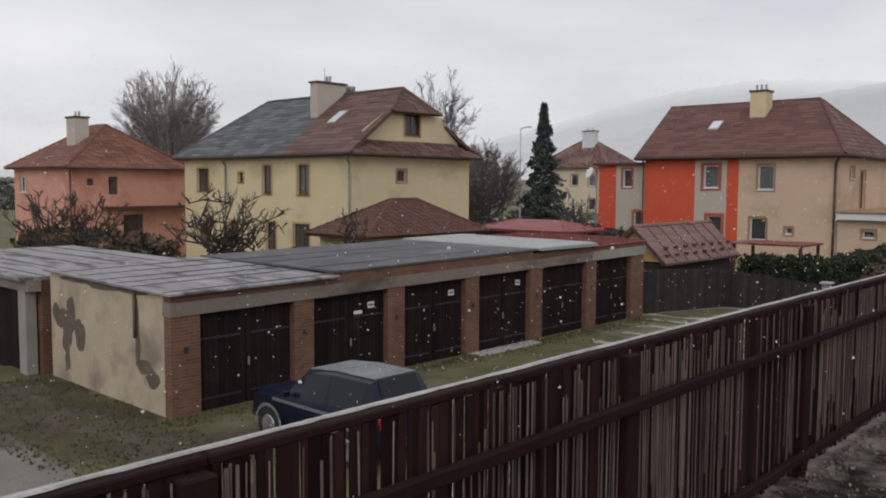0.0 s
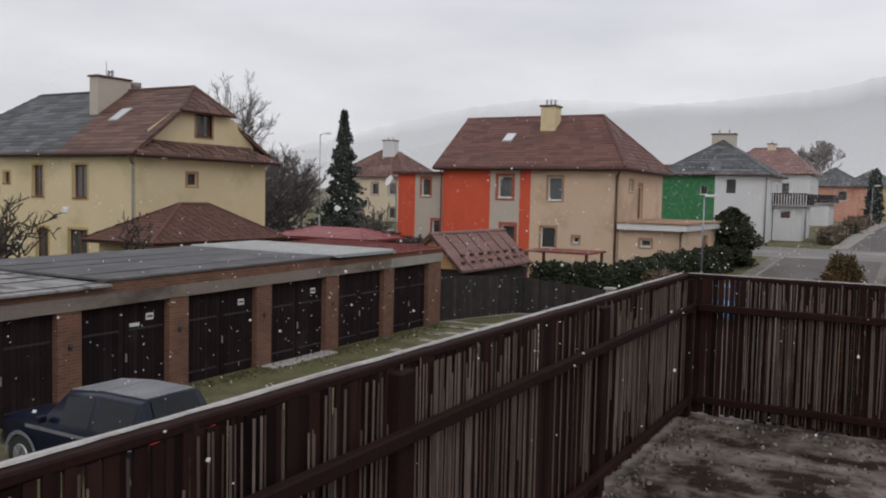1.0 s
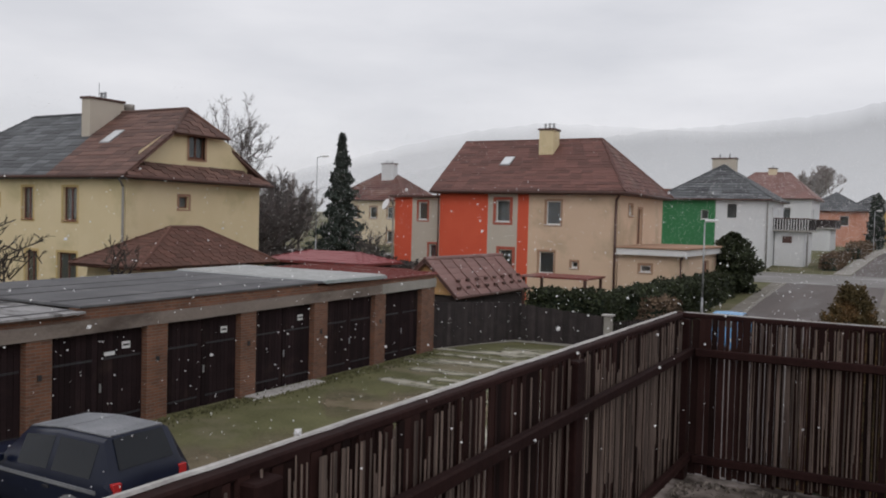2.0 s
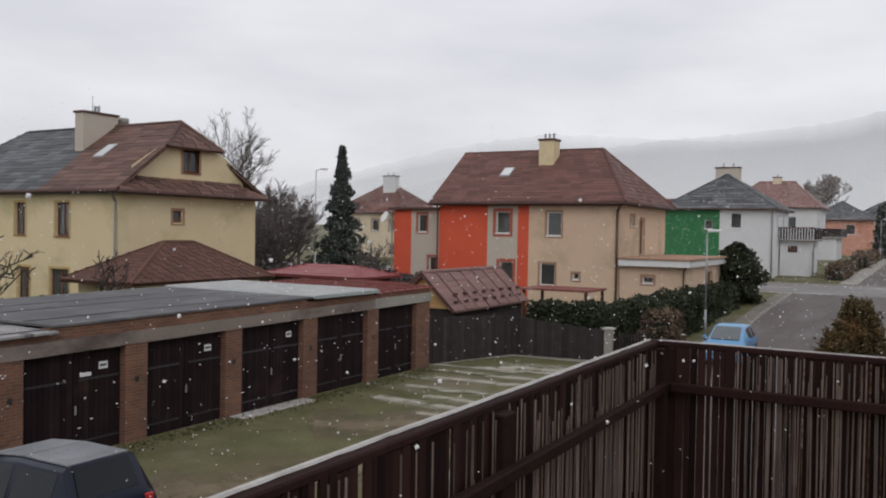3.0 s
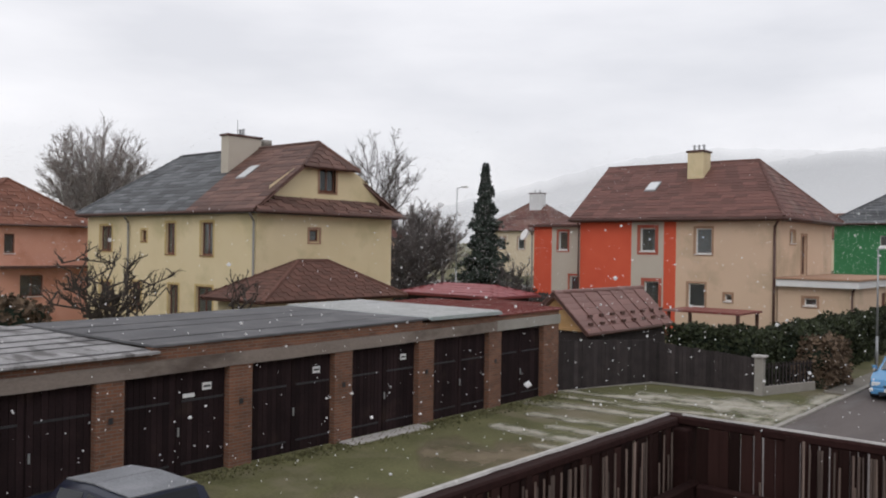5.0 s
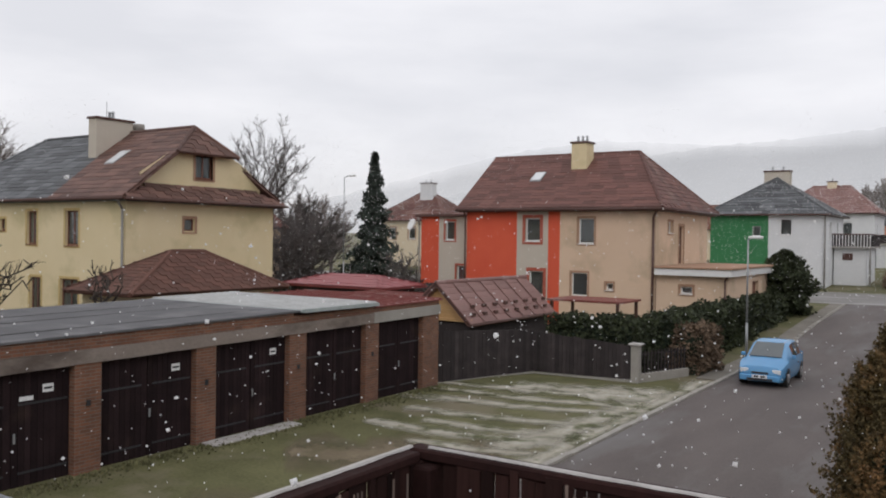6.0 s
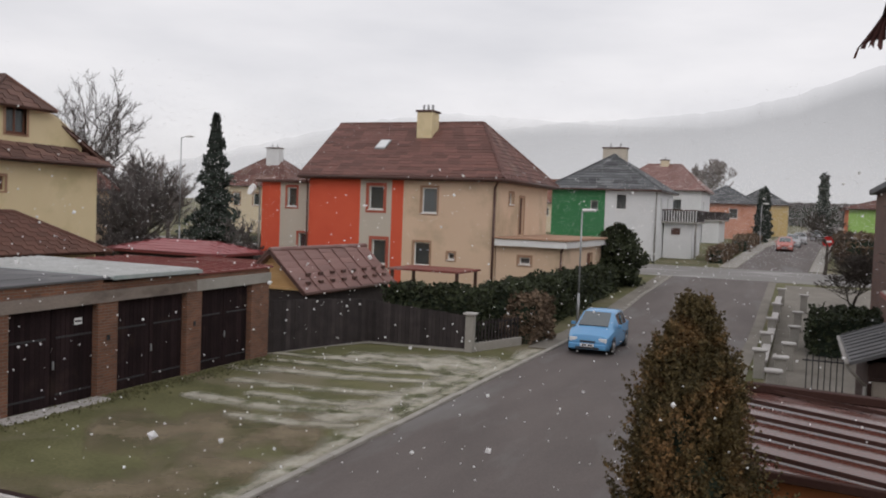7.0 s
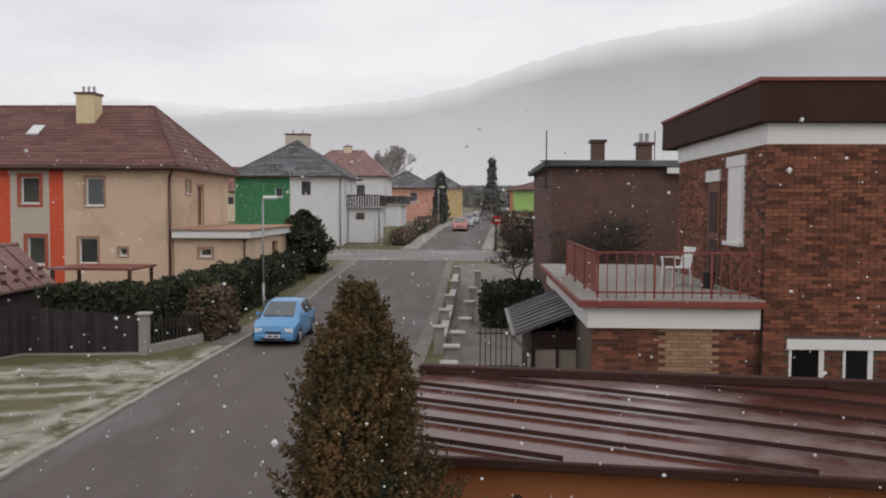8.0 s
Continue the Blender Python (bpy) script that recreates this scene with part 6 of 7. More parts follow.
nudge(bb, 0.25, 0, -0.05)
gs = thing("garden_shed", "small garden shed with beige panels and a grey sloping roof", "shed", (1.7, 28, 0))
boxes("frame", [(1.25, 1.33, 26.6, 26.68, 0, 2.35), (2.36, 2.44, 26.6, 26.68, 0, 2.7), (1.8, 1.86, 26.6, 26.68, 0, 2.5), (1.33, 2.36, 26.6, 26.66, 2.0, 2.06), (1.33, 2.36, 26.6, 26.66, 0.9, 0.96)], "wood_dark", gs)
boxes("panel", [(1.33, 1.8, 26.64, 26.67, 0.05, 2.0)], "panel_beige", gs)
boxes("panel", [(1.86, 2.36, 26.64, 26.67, 0.05, 2.0)], "panel_beige", gs)
boxes("panel", [(1.33, 2.36, 26.64, 26.67, 2.06, 2.4)], "wood_dark", gs)
boxes("wall", [(1.25, 1.3, 26.7, 30.5, 0, 2.3), (1.3, 2.35, 30.4, 30.5, 0, 2.4)], "wood_dark", gs)
bm = bmesh.new()
slab(bm, [(0.85, 26.3, 2.42), (2.34, 26.3, 3.0), (2.34, 31, 3.0), (0.85, 31, 2.42)], 0.09)
part("roof", bm, "felt", gs, "grey sheet roof")
for k in range(9):
    y = 26.5 + k * 0.55
    bm = bmesh.new()
    slab(bm, [(0.87, y, 2.465), (2.32, y, 3.03), (2.32, y + 0.05, 3.03), (0.87, y + 0.05, 2.465)], 0.06)
    part("rib", bm, "felt", gs)
pipe("gutter", [(0.82, 26.3, 2.36), (0.82, 31, 2.36)], 0.05, "pipe_grey", gs)
pipe("downpipe", [(0.82, 26.4, 2.3), (1.2, 26.55, 1.9), (1.2, 26.55, 0.1)], 0.04, "pipe_grey", gs)

nudge(gs, 0.1, 0, -0.06)

# ---- the outbuilding with the standing-seam roof ----
ob_ = thing("outbuilding", "rust orange outbuilding with a wet brown standing-seam roof", "outbuilding", (4, 18, 0))
boxes("wall", [(-0.2, 9.5, 16.85, 17.05, 0.05, 2.52), (-0.2, 0.0, 17.05, 19.2, 0.05, 2.56), (0.0, 9.5, 19.2, 19.4, 0.05, 2.7)], "wall_orange", ob_)
def rz_(y):
    return 2.6 + (y - 16.65) * (0.3 / 2.85)
bm = bmesh.new()
slab(bm, [(-0.62, 16.6, rz_(16.6)), (9.8, 16.5, rz_(16.5)), (9.8, 19.5, rz_(19.5)), (-0.62, 19.5, rz_(19.5))], 0.08)
part("roof", bm, "copper", ob_, "wet brown sheet metal with snow dust")
for k in range(12):
    y0 = 17.05 + 0.6 * k
    xa, xb = -0.6, 9.7
    sl = -0.24
    pts = [(x, y0 + sl * (x + 0.37)) for x in (xa, xb)]
    (xa, ya), (xb, yb) = pts
    if ya > 19.42:
        xa, ya = -0.37 + (19.42 - y0) / sl, 19.42
    if yb < 16.62:
        xb, yb = -0.37 + (16.62 - y0) / sl, 16.62
    if xb - xa < 0.3:
        continue
    bm = bmesh.new()
    w = 0.018
    v = [bm.verts.new(p) for p in ((xa, ya - w, rz_(ya)), (xb, yb - w, rz_(yb)), (xb, yb + w, rz_(yb)), (xa, ya + w, rz_(ya)), (xa, ya - w * 0.6, rz_(ya) + 0.05), (xb, yb - w * 0.6, rz_(yb) + 0.05), (xb, yb + w * 0.6, rz_(yb) + 0.05), (xa, ya + w * 0.6, rz_(ya) + 0.05))]
    for f in ((4, 5, 6, 7), (0, 1, 5, 4), (1, 2, 6, 5), (2, 3, 7, 6), (3, 0, 4, 7)):
        bm.faces.new([v[i] for i in f])
    part("seam", bm, "copper_dark", ob_)
boxes("ridge_flashing", [(-0.64, 9.8, 19.44, 19.62, 2.88, 2.99)], "copper_dark", ob_, bevel=0.01)
boxes("eave_flashing", [(-0.64, 9.8, 16.52, 16.6, 2.5, 2.6)], "copper_dark", ob_, bevel=0.01)
for k in range(9):
    x = 0.95 + k * 0.62
    bm = bmesh.new()
    tube(bm, (x, 16.86, 2.08), (x - 0.3, 15.85, 2.12), 0.055, 0.055, 8)
    part("rafter_end", bm, "wood_dark", ob_, "dark log rafter end")
boxes("rafter_plate", [(0.4, 6.4, 16.75, 16.85, 1.9, 2.02)], "wood_dark", ob_)
ob_.matrix_basis = Matrix.Translation((-1.02, 16.58, -0.05)) @ Matrix.Rotation(radians(-7), 4, "Z") @ Matrix.Translation((0.62, -16.75, 0)) @ ob_.matrix_basis


# ---- plants ----
def hedge(label, x0, x1, y0, y1, z1, n_, size, mat, seed, g=0.0, name="hedge"):
    """A clipped hedge: a rough dark core and many small leaves on it."""
    rng = random.Random(seed)
    hd = thing(name, label, "hedge", ((x0 + x1) / 2, (y0 + y1) / 2, g))
    bm = bmesh.new()
    box(bm, x0 + 0.12, x1 - 0.12, y0 + 0.12, y1 - 0.12, g - 0.1, g + z1 - 0.15)
    bmesh.ops.subdivide_edges(bm, edges=bm.edges[:], cuts=6, use_grid_fill=True)
    for v in bm.verts:
        if v.co.z > g + 0.1:
            v.co += Vector((noise.noise(v.co * 0.9), noise.noise(v.co * 0.9 + Vector((9, 0, 0))), noise.noise(v.co * 0.7 + Vector((0, 7, 0))))) * 0.22
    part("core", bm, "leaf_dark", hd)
    pts = []
    areas = [(z1 * (x1 - x0)), z1 * (x1 - x0), z1 * (y1 - y0), z1 * (y1 - y0), (x1 - x0) * (y1 - y0)]
    for _ in range(n_):
        k = rng.choices(range(5), areas)[0]
        a, b, c = rng.random(), rng.random(), rng.random()
        p = [x0 + a * (x1 - x0), y0 + b * (y1 - y0), g + c * z1]
        if k == 0: p[1] = y0
        if k == 1: p[1] = y1
        if k == 2: p[0] = x0
        if k == 3: p[0] = x1
        if k == 4: p[2] = g + z1
        q = Vector(p)
        q += Vector((noise.noise(q * 0.9), noise.noise(q * 0.9 + Vector((9, 0, 0))), noise.noise(q * 0.7 + Vector((0, 7, 0))))) * 0.3
        q += Vector((rng.gauss(0, 0.06), rng.gauss(0, 0.06), rng.gauss(0, 0.07)))
        pts.append(q)
    v, f = leaves(rng, pts, size, -0.2)
    raw("leaves", v, f, mat, hd)
    return hd


hedge("dark green hedge along the pavement", -12.4, -10.9, 39.2, 50, 2.05, 9000, 0.17, "hedge", 1)
hedge("dark green hedge along the pavement", -12.4, -10.9, 50, 68, 1.9, 7000, 0.2, "hedge", 2, 0.15)
hedge("dark hedge behind the board fence", -15.2, -11.6, 36.3, 38.6, 2.1, 7000, 0.16, "hedge", 3)
hedge("brown leafless shrub by the kerb", -10.9, -9.7, 38.9, 41.0, 1.75, 3500, 0.16, "dead_shrub", 4, name="shrub")
hedge("dark evergreen hedge in the garden", 0.5, 3.6, 43, 46.5, 1.7, 3500, 0.16, "hedge", 5)
hedge("brown winter shrubs beside the street", 3.2, 6.4, 86, 106, 2.2, 4000, 0.4, "dead_shrub", 6, 2.0, name="shrub")
hedge("clipped hedge along the far pavement", -7.6, -6.2, 83, 98, 1.2, 2500, 0.26, "dead_shrub", 7, 1.6)
hedge("clipped hedge along the far pavement", -6.6, -5.2, 98, 124, 1.3, 2500, 0.32, "dead_shrub", 27, 2.2)
hedge("dark shrubs before the salmon house", -46, -36, 17.5, 21, 2.6, 5000, 0.28, "dead_shrub", 8, name="shrub")
hedge("dark shrubs behind the garages", -33, -24, 22, 26.5, 1.9, 4500, 0.25, "dead_shrub", 9, name="shrub")
hedge("dark undergrowth between the gardens", -48, -30, 50, 60, 1.7, 7000, 0.26, "brush", 10, 0.3, name="shrub")



def conifer(label, x, y, g, height, radius, n_, size, mat, seed, shape="spruce", category="tree", name="conifer", top=0.62, rag=0.0):
    rng = random.Random(seed)
    tr = thing(name, label, category, (x, y, g))
    bm = bmesh.new()
    tube(bm, (x, y, g - 0.1), (x, y, g + height * 0.97), radius * 0.09, 0.02, 8)
    part("trunk", bm, "bark", tr)
    pts, v_all, f_all = [], [], []
    for _ in range(n_):
        t = rng.random() ** (1.35 if shape == "spruce" else 1.1)
        a = rng.uniform(0, math.tau)
        if shape == "spruce":
            tier = 0.56 + 0.34 * math.sin(t * 48 + 1.2 * math.sin(a * 3 + t * 9)) + 0.2 * math.sin(a * 7 + 11 * math.floor(t * 7.6))
            r = radius * (1 - t) ** 1.1 * tier * (0.85 + 0.6 * noise.noise(Vector((math.cos(a) * 2, math.sin(a) * 2, t * 8 + seed))))
        else:
            r = radius * min(1.0, (1.01 - t) / top) ** 0.55 * min(1, 0.6 + t * 3) * (0.84 + 0.45 * noise.noise(Vector((math.cos(a) * 2.2, math.sin(a) * 2.2, t * 9 + seed))) + 0.2 * noise.noise(Vector((math.cos(a) * 6, math.sin(a) * 6, t * 26 + seed))))
        r *= rng.uniform(0.3, 1.0) ** 0.35 * (1 + rag * noise.noise(Vector((math.cos(a) * 1.3, math.sin(a) * 1.3, t * 4 + seed * 3))))
        pts.append((x + r * math.cos(a), y + r * math.sin(a), g + 0.15 + t * (height - 0.25) - (0.25 * r if shape == "spruce" else -0.02)))
    v, f = leaves(rng, pts, size, 0.3 if shape == "spruce" else -0.55)
    raw("crown", v, f, mat, tr)
    return tr


conifer("tall dark spruce behind the garages", -50.3, 70, 0.8, 12.7, 4.3, 13000, 0.34, "spruce", 1)
def thuja(label, x, y, profile, n_, seed):
    """A pointed thuja: upright sprays of small scale leaves round a dark core; profile gives (height, half width)."""
    rng = random.Random(seed)
    tr = thing("thuja", label, "tree", (x, y, 0))

    def half(z):
        for (z0, r0), (z1, r1) in zip(profile, profile[1:]):
            if z <= z1:
                return r0 + (r1 - r0) * (z - z0) / (z1 - z0)
        return 0.02
    top = profile[-1][0]
    bm = bmesh.new()
    tube(bm, (x, y, -0.1), (x, y, top - 0.15), 0.07, 0.012, 8)
    part("trunk", bm, "bark", tr)
    bm = bmesh.new()
    for (z0, r0), (z1, r1) in zip(profile[:-1], profile[1:-1]):
        tube(bm, (x, y, max(z0, 0.1)), (x, y, z1 + 0.05), r0 * 0.6, r1 * 0.6, 10)
    for q in bm.verts:
        q.co += Vector((noise.noise(q.co * 2), noise.noise(q.co * 2 + Vector((5, 0, 0))), 0)) * 0.12
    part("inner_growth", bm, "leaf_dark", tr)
    pts = []
    for _ in range(n_):
        z = top * rng.random() ** 0.85
        a = rng.uniform(0, math.tau)
        lump = 0.95 + 0.65 * noise.noise(Vector((math.cos(a) * 1.6, math.sin(a) * 1.6, z * 1.9))) + 0.16 * noise.noise(Vector((math.cos(a) * 5, math.sin(a) * 5, z * 6)))
        r = half(z) * lump * rng.uniform(0.5, 1.0)
        d = Vector((math.cos(a) * 0.55 + rng.gauss(0, 0.25), math.sin(a) * 0.55 + rng.gauss(0, 0.25), rng.uniform(0.4, 1.3))).normalized()
        q = Vector((x + r * math.cos(a), y + r * math.sin(a), z - 0.12))
        ln = rng.uniform(0.14, 0.42) * min(1.0, 0.55 + 0.4 * (top - z))
        flat = d.orthogonal().normalized()
        flat = Matrix.Rotation(rng.uniform(0, math.tau), 3, d) @ flat
        for k in range(26):
            u = rng.random()
            pts.append(q + d * ln * u + flat * rng.gauss(0, 0.04) * (1.15 - u) + Vector((0, 0, rng.gauss(0, 0.012))))
    v, f = leaves(rng, pts, 0.034, -0.7)
    raw("crown", v, f, "thuja_leaf", tr)
    return tr


thuja("green-brown pointed thuja beside the outbuilding", -1.04, 15.5, ((0, 0.78), (1.6, 0.88), (2.55, 0.74), (3.2, 0.55), (3.75, 0.36), (4.15, 0.16), (4.42, 0.02)), 5200, 2)
conifer("dark rounded evergreen beside the pavement", -11.3, 62.5, 0.6, 4.2, 1.75, 6000, 0.24, "hedge", 3, "thuja", name="evergreen", top=0.55, rag=0.9)
conifer("dark columnar thuja by the far houses", -4.9, 124, 2.7, 7.0, 1.0, 1800, 0.5, "spruce", 4, "thuja", name="thuja")
conifer("far spruce in falling snow", 3, 170, 3.2, 11, 2.6, 1500, 0.8, "spruce", 8)


def bare_tree(label, x, y, g, height, r, spread, levels, kids, seed, up=0.35, twig=0.006, lean=(0, 0), mat="bark", crown=None):
    rng = random.Random(seed)
    tr = thing("bare_tree", label, "tree", (x, y, g))
    for key, (v, f) in limbs(rng, (x, y, g - 0.1), height, r, spread, levels, kids, lean, up, twig, crown).items():
        if f:
            raw(key.split()[0], v, f, mat, tr)
    return tr


def dome_tree(label, x, y, g, fork, mid, half_w, half_h, n_, sides, twigs, r, twig, seed, wander=0.1, low=-0.25, mat="twig", lean=(0.0, 0.0)):
    """A leafless tree whose limbs fan out from the fork to an uneven dome, each with side branches and twigs."""
    rng = random.Random(seed)
    tr = thing("bare_tree", label, "tree", (x, y, g))
    bm = bmesh.new()
    base, top = Vector((x, y, g - 0.1)), Vector((x + lean[0], y + lean[1], fork))
    tube(bm, base, base.lerp(top, 0.4), r * 1.15, r * 0.9, 9)
    tube(bm, base.lerp(top, 0.4), top, r * 0.9, r * 0.7, 9)
    part("trunk", bm, mat, tr)
    vs, fs = [], []

    def run(p, q, r0, r1, steps, sag, jit, vs, fs, n=4):
        """A bent tapering shoot from p to q; gives its points."""
        d = q - p
        prev, out = p, [p]
        for s in range(1, steps + 1):
            u = s / steps
            c = p + d * u + Vector((0, 0, sag * math.sin(math.pi * u))) + Vector((rng.gauss(0, jit), rng.gauss(0, jit), rng.gauss(0, jit))) * (u < 1)
            w = (c - prev).normalized()
            a = w.orthogonal().normalized()
            b = w.cross(a)
            k = len(vs)
            for pt_, u_ in ((prev, (s - 1) / steps), (c, u)):
                rr = r0 + (r1 - r0) * u_
                vs += [pt_ + rr * (a * math.cos(i * math.tau / n) + b * math.sin(i * math.tau / n)) for i in range(n)]
            fs += [(k + i, k + (i + 1) % n, k + n + (i + 1) % n, k + n + i) for i in range(n)]
            prev = c
            out.append(c)
        return out
    for i in range(n_):
        h = low + (0.99 - low) * (i + 0.5) / n_
        a = i * 2.39996 + rng.uniform(-0.3, 0.3)
        k = math.sqrt(max(0.0, 1 - (h ** 3.4 if h > 0 else h * h))) * rng.uniform(0.82, 1.04)
        tip = Vector((x + lean[0] + half_w * k * math.cos(a), y + lean[1] + half_w * k * math.sin(a), mid + half_h * h * rng.uniform(0.86, 1.04)))
        lv, lf = [], []
        start = top - Vector((0, 0, rng.uniform(0, 0.35) * (top.z - g) * (h < 0.4)))
        ln = (tip - start).length
        line = run(start, tip, r * rng.uniform(0.3, 0.46), twig * 1.6, 7, 0.1 * ln * (1 - abs(h)), ln * wander * 0.3, lv, lf, 5)
        raw("limb", lv, lf, mat, tr)
        for j in range(sides):
            m = rng.uniform(1.6, 6.6)
            p = line[int(m)].lerp(line[int(m) + 1], m % 1)
            out = (p - Vector((x, y, fork - 1))).normalized()
            d = (out + Vector((rng.gauss(0, 0.5), rng.gauss(0, 0.5), rng.gauss(0.1, 0.4)))).normalized()
            l2 = ln * rng.uniform(0.14, 0.3) * (1.25 - m / 9)
            sub = run(p, p + d * l2, twig * 2.4, twig, 4, 0.06 * l2, l2 * 0.05, vs, fs, 3)
            for _ in range(twigs):
                m2 = rng.uniform(0.8, 3.9)
                p2 = sub[int(m2)].lerp(sub[int(m2) + 1], m2 % 1)
                d2 = (d + Vector((rng.gauss(0, 0.55), rng.gauss(0, 0.55), rng.gauss(0.1, 0.45)))).normalized()
                run(p2, p2 + d2 * l2 * rng.uniform(0.25, 0.55), twig, twig * 0.55, 2, 0, l2 * 0.03, vs, fs, 3)
    raw("crown", vs, fs, mat, tr)
    return tr


dome_tree("leafless fruit tree with dark crooked limbs", -35.6, 23.5, 0, 1.6, 3.1, 2.9, 2.2, 19, 11, 4, 0.17, 0.014, 3, wander=0.34, low=-0.35, mat="bark")
dome_tree("small leafless fruit tree behind the garages", -28.0, 25.0, 0, 2.5, 3.5, 0.9, 1.0, 8, 5, 3, 0.08, 0.011, 7, wander=0.3, low=-0.2, mat="bark")
dome_tree("leafless tree before the salmon house", -43, 18.5, 0, 1.6, 3.2, 2.7, 2.0, 16, 10, 5, 0.14, 0.014, 9, wander=0.25, low=-0.3, mat="bark")
dome_tree("leafless tree before the salmon house", -38, 17.5, 0, 1.5, 2.9, 2.5, 1.9, 16, 10, 5, 0.13, 0.013, 19, wander=0.25, low=-0.3, mat="bark")
dome_tree("large leafless tree behind the yellow house", -70, 75, 1, 8.0, 13.6, 4.9, 5.0, 26, 18, 7, 0.3, 0.014, 12, wander=0.2, low=-0.5, mat="brush_twig")
hedge("misty trees beyond the end of the street", -75, 60, 296, 308, 7.0, 16000, 0.9, "brush_twig", 63, 4.5, name="tree_belt")
dome_tree("great round leafless tree in the mist", -88, 50, 0, 6.0, 12.0, 5.9, 6.3, 78, 26, 8, 0.38, 0.014, 14, wander=0.08, low=-0.5)
hedge("misty hedgerow far behind the houses", -165, -155, 15, 95, 5.5, 6000, 0.8, "twig", 61, 0, name="hedgerow")
dome_tree("leafless tree behind the dark shrubs", -57, 68, 0.8, 3.5, 6.4, 3.0, 3.6, 26, 18, 7, 0.2, 0.017, 15, wander=0.18, low=-0.6)
dome_tree("leafless tree behind the dark shrubs", -54.8, 69, 0.8, 3.5, 6.0, 2.8, 3.4, 26, 18, 7, 0.2, 0.017, 35, wander=0.18, low=-0.6)
dome_tree("dense grey winter brush behind the yellow house", -50.2, 60.5, 0.6, 2.0, 5.0, 3.2, 4.2, 34, 24, 7, 0.16, 0.018, 51, wander=0.16, low=-0.7, mat="brush_twig")
dome_tree("dense grey winter brush behind the yellow house", -54.5, 62, 0.6, 2.0, 5.2, 3.6, 4.4, 34, 24, 7, 0.16, 0.018, 53, wander=0.16, low=-0.7, mat="brush_twig")
dome_tree("dense grey winter brush behind the yellow house", -58.5, 64, 0.6, 2.0, 5.2, 3.6, 4.4, 34, 24, 7, 0.16, 0.018, 57, wander=0.16, low=-0.7, mat="brush_twig")
dome_tree("dense grey winter brush behind the yellow house", -46.6, 54.5, 0.4, 2.0, 4.2, 2.8, 3.4, 30, 22, 7, 0.15, 0.016, 59, wander=0.16, low=-0.7, mat="brush_twig")
dome_tree("low grey winter brush behind the gardens", -41.8, 63, 0.6, 1.2, 2.8, 2.2, 2.2, 18, 12, 5, 0.1, 0.013, 55, wander=0.16, low=-0.6, mat="brush_twig")
bare_tree("dark leafless climber before the brick house", 4.6, 38.6, 0, 2.8, 0.16, 0.7, 5, 3, 17, 0.2, 0.011, crown=(4.0, 2.3, 2.2))
bare_tree("leafless garden tree by the street", 1.6, 78, 1.3, 2.6, 0.16, 0.6, 4, 3, 21, 0.3, 0.014, crown=(4.2, 2.6, 2.2))
bare_tree("leafless garden shrub by the brick house", 2.2, 52, 0.2, 1.8, 0.12, 0.6, 5, 3, 41, 0.3, 0.012, crown=(2.6, 2.2, 1.8))
bare_tree("far leafless tree in the mist", -18, 190, 3.4, 7.0, 0.5, 0.45, 5, 3, 23, 0.5, 0.06, mat="twig", crown=(12.5, 5.5, 6.0))
bare_tree("far leafless tree in the mist", -150, 70, 0, 6.0, 0.5, 0.45, 5, 3, 25, 0.5, 0.06, mat="twig", crown=(8.0, 6.0, 5.0))

rng = random.Random(77)
pts = []
for _ in range(6500):
    if rng.random() < 0.4:
        pts.append((rng.uniform(-23, -12.5), rng.uniform(6.6, 9.8), 0))
    else:
        pts.append((GX + 0.05 + abs(rng.gauss(0, 0.35)), rng.uniform(9.5, 30.4), 0))
pts = [(x, y, rise(x, y)) for x, y, _ in pts if x < -9.3]
v, f = leaves(rng, pts, 0.07, -1.2)
tagged(raw("grass_tufts", v, f, "tuft"), "wet grass tufts before the garages", "grass", kind="stuff")

# ---- the board fence, the gate pillar and the low wall ----
bf = thing("board_fence", "dark board fence on a low pale kerb", "fence", (-14, 35, 0))
def board_run(a, b, h0, h1, n_):
    a, b = Vector(a), Vector(b)
    d = (b - a).normalized()
    for k in range(n_):
        q = a.lerp(b, (k + 0.5) / n_)
        h = h0 + (h1 - h0) * k / n_ + rng.uniform(-0.02, 0.02)
        bm = bmesh.new()
        w = (b - a).length / n_ * 0.47
        obox(bm, (q.x, q.y, 0), (d.x, d.y, 0), -w, w, -0.012, 0.012 + rng.uniform(0, 0.01), 0.12, h)
        part("board", bm, "slat_far", bf)
    bm = bmesh.new()
    obox(bm, a, d, 0, (b - a).length, -0.06, 0.08, -0.05, 0.1)
    part("kerb", bm, "concrete", bf, "low pale kerb")
    for z in (0.45, h1 - 0.25):
        bm = bmesh.new()
        obox(bm, a, d, 0, (b - a).length, -0.06, -0.02, z, z + 0.08)
        part("rail", bm, "slat_far", bf)
board_run((-16.9, 30.7, 0), (-15.3, 35.3, 0), 1.95, 1.75, 26)
board_run((-15.3, 35.3, 0), (-11.45, 35.85, 0), 1.7, 1.35, 26)
gp = thing("gate_pillar", "grey concrete gate pillar with a pale cap", "pillar", (-11.3, 35.85, 0))
boxes("shaft", [(-11.45, -11.15, 35.7, 36.0, 0, 1.4)], "concrete", gp, bevel=0.01)
boxes("cap", [(-11.53, -11.07, 35.62, 36.08, 1.4, 1.48)], "wet_snow", gp, "snowy pale cap", bevel=0.015)
lw = thing("low_wall", "low concrete garden wall with dark rails", "wall", (-10.8, 37.2, 0))
bm = bmesh.new()
d = Vector((0.95, 2.7, 0)).normalized()
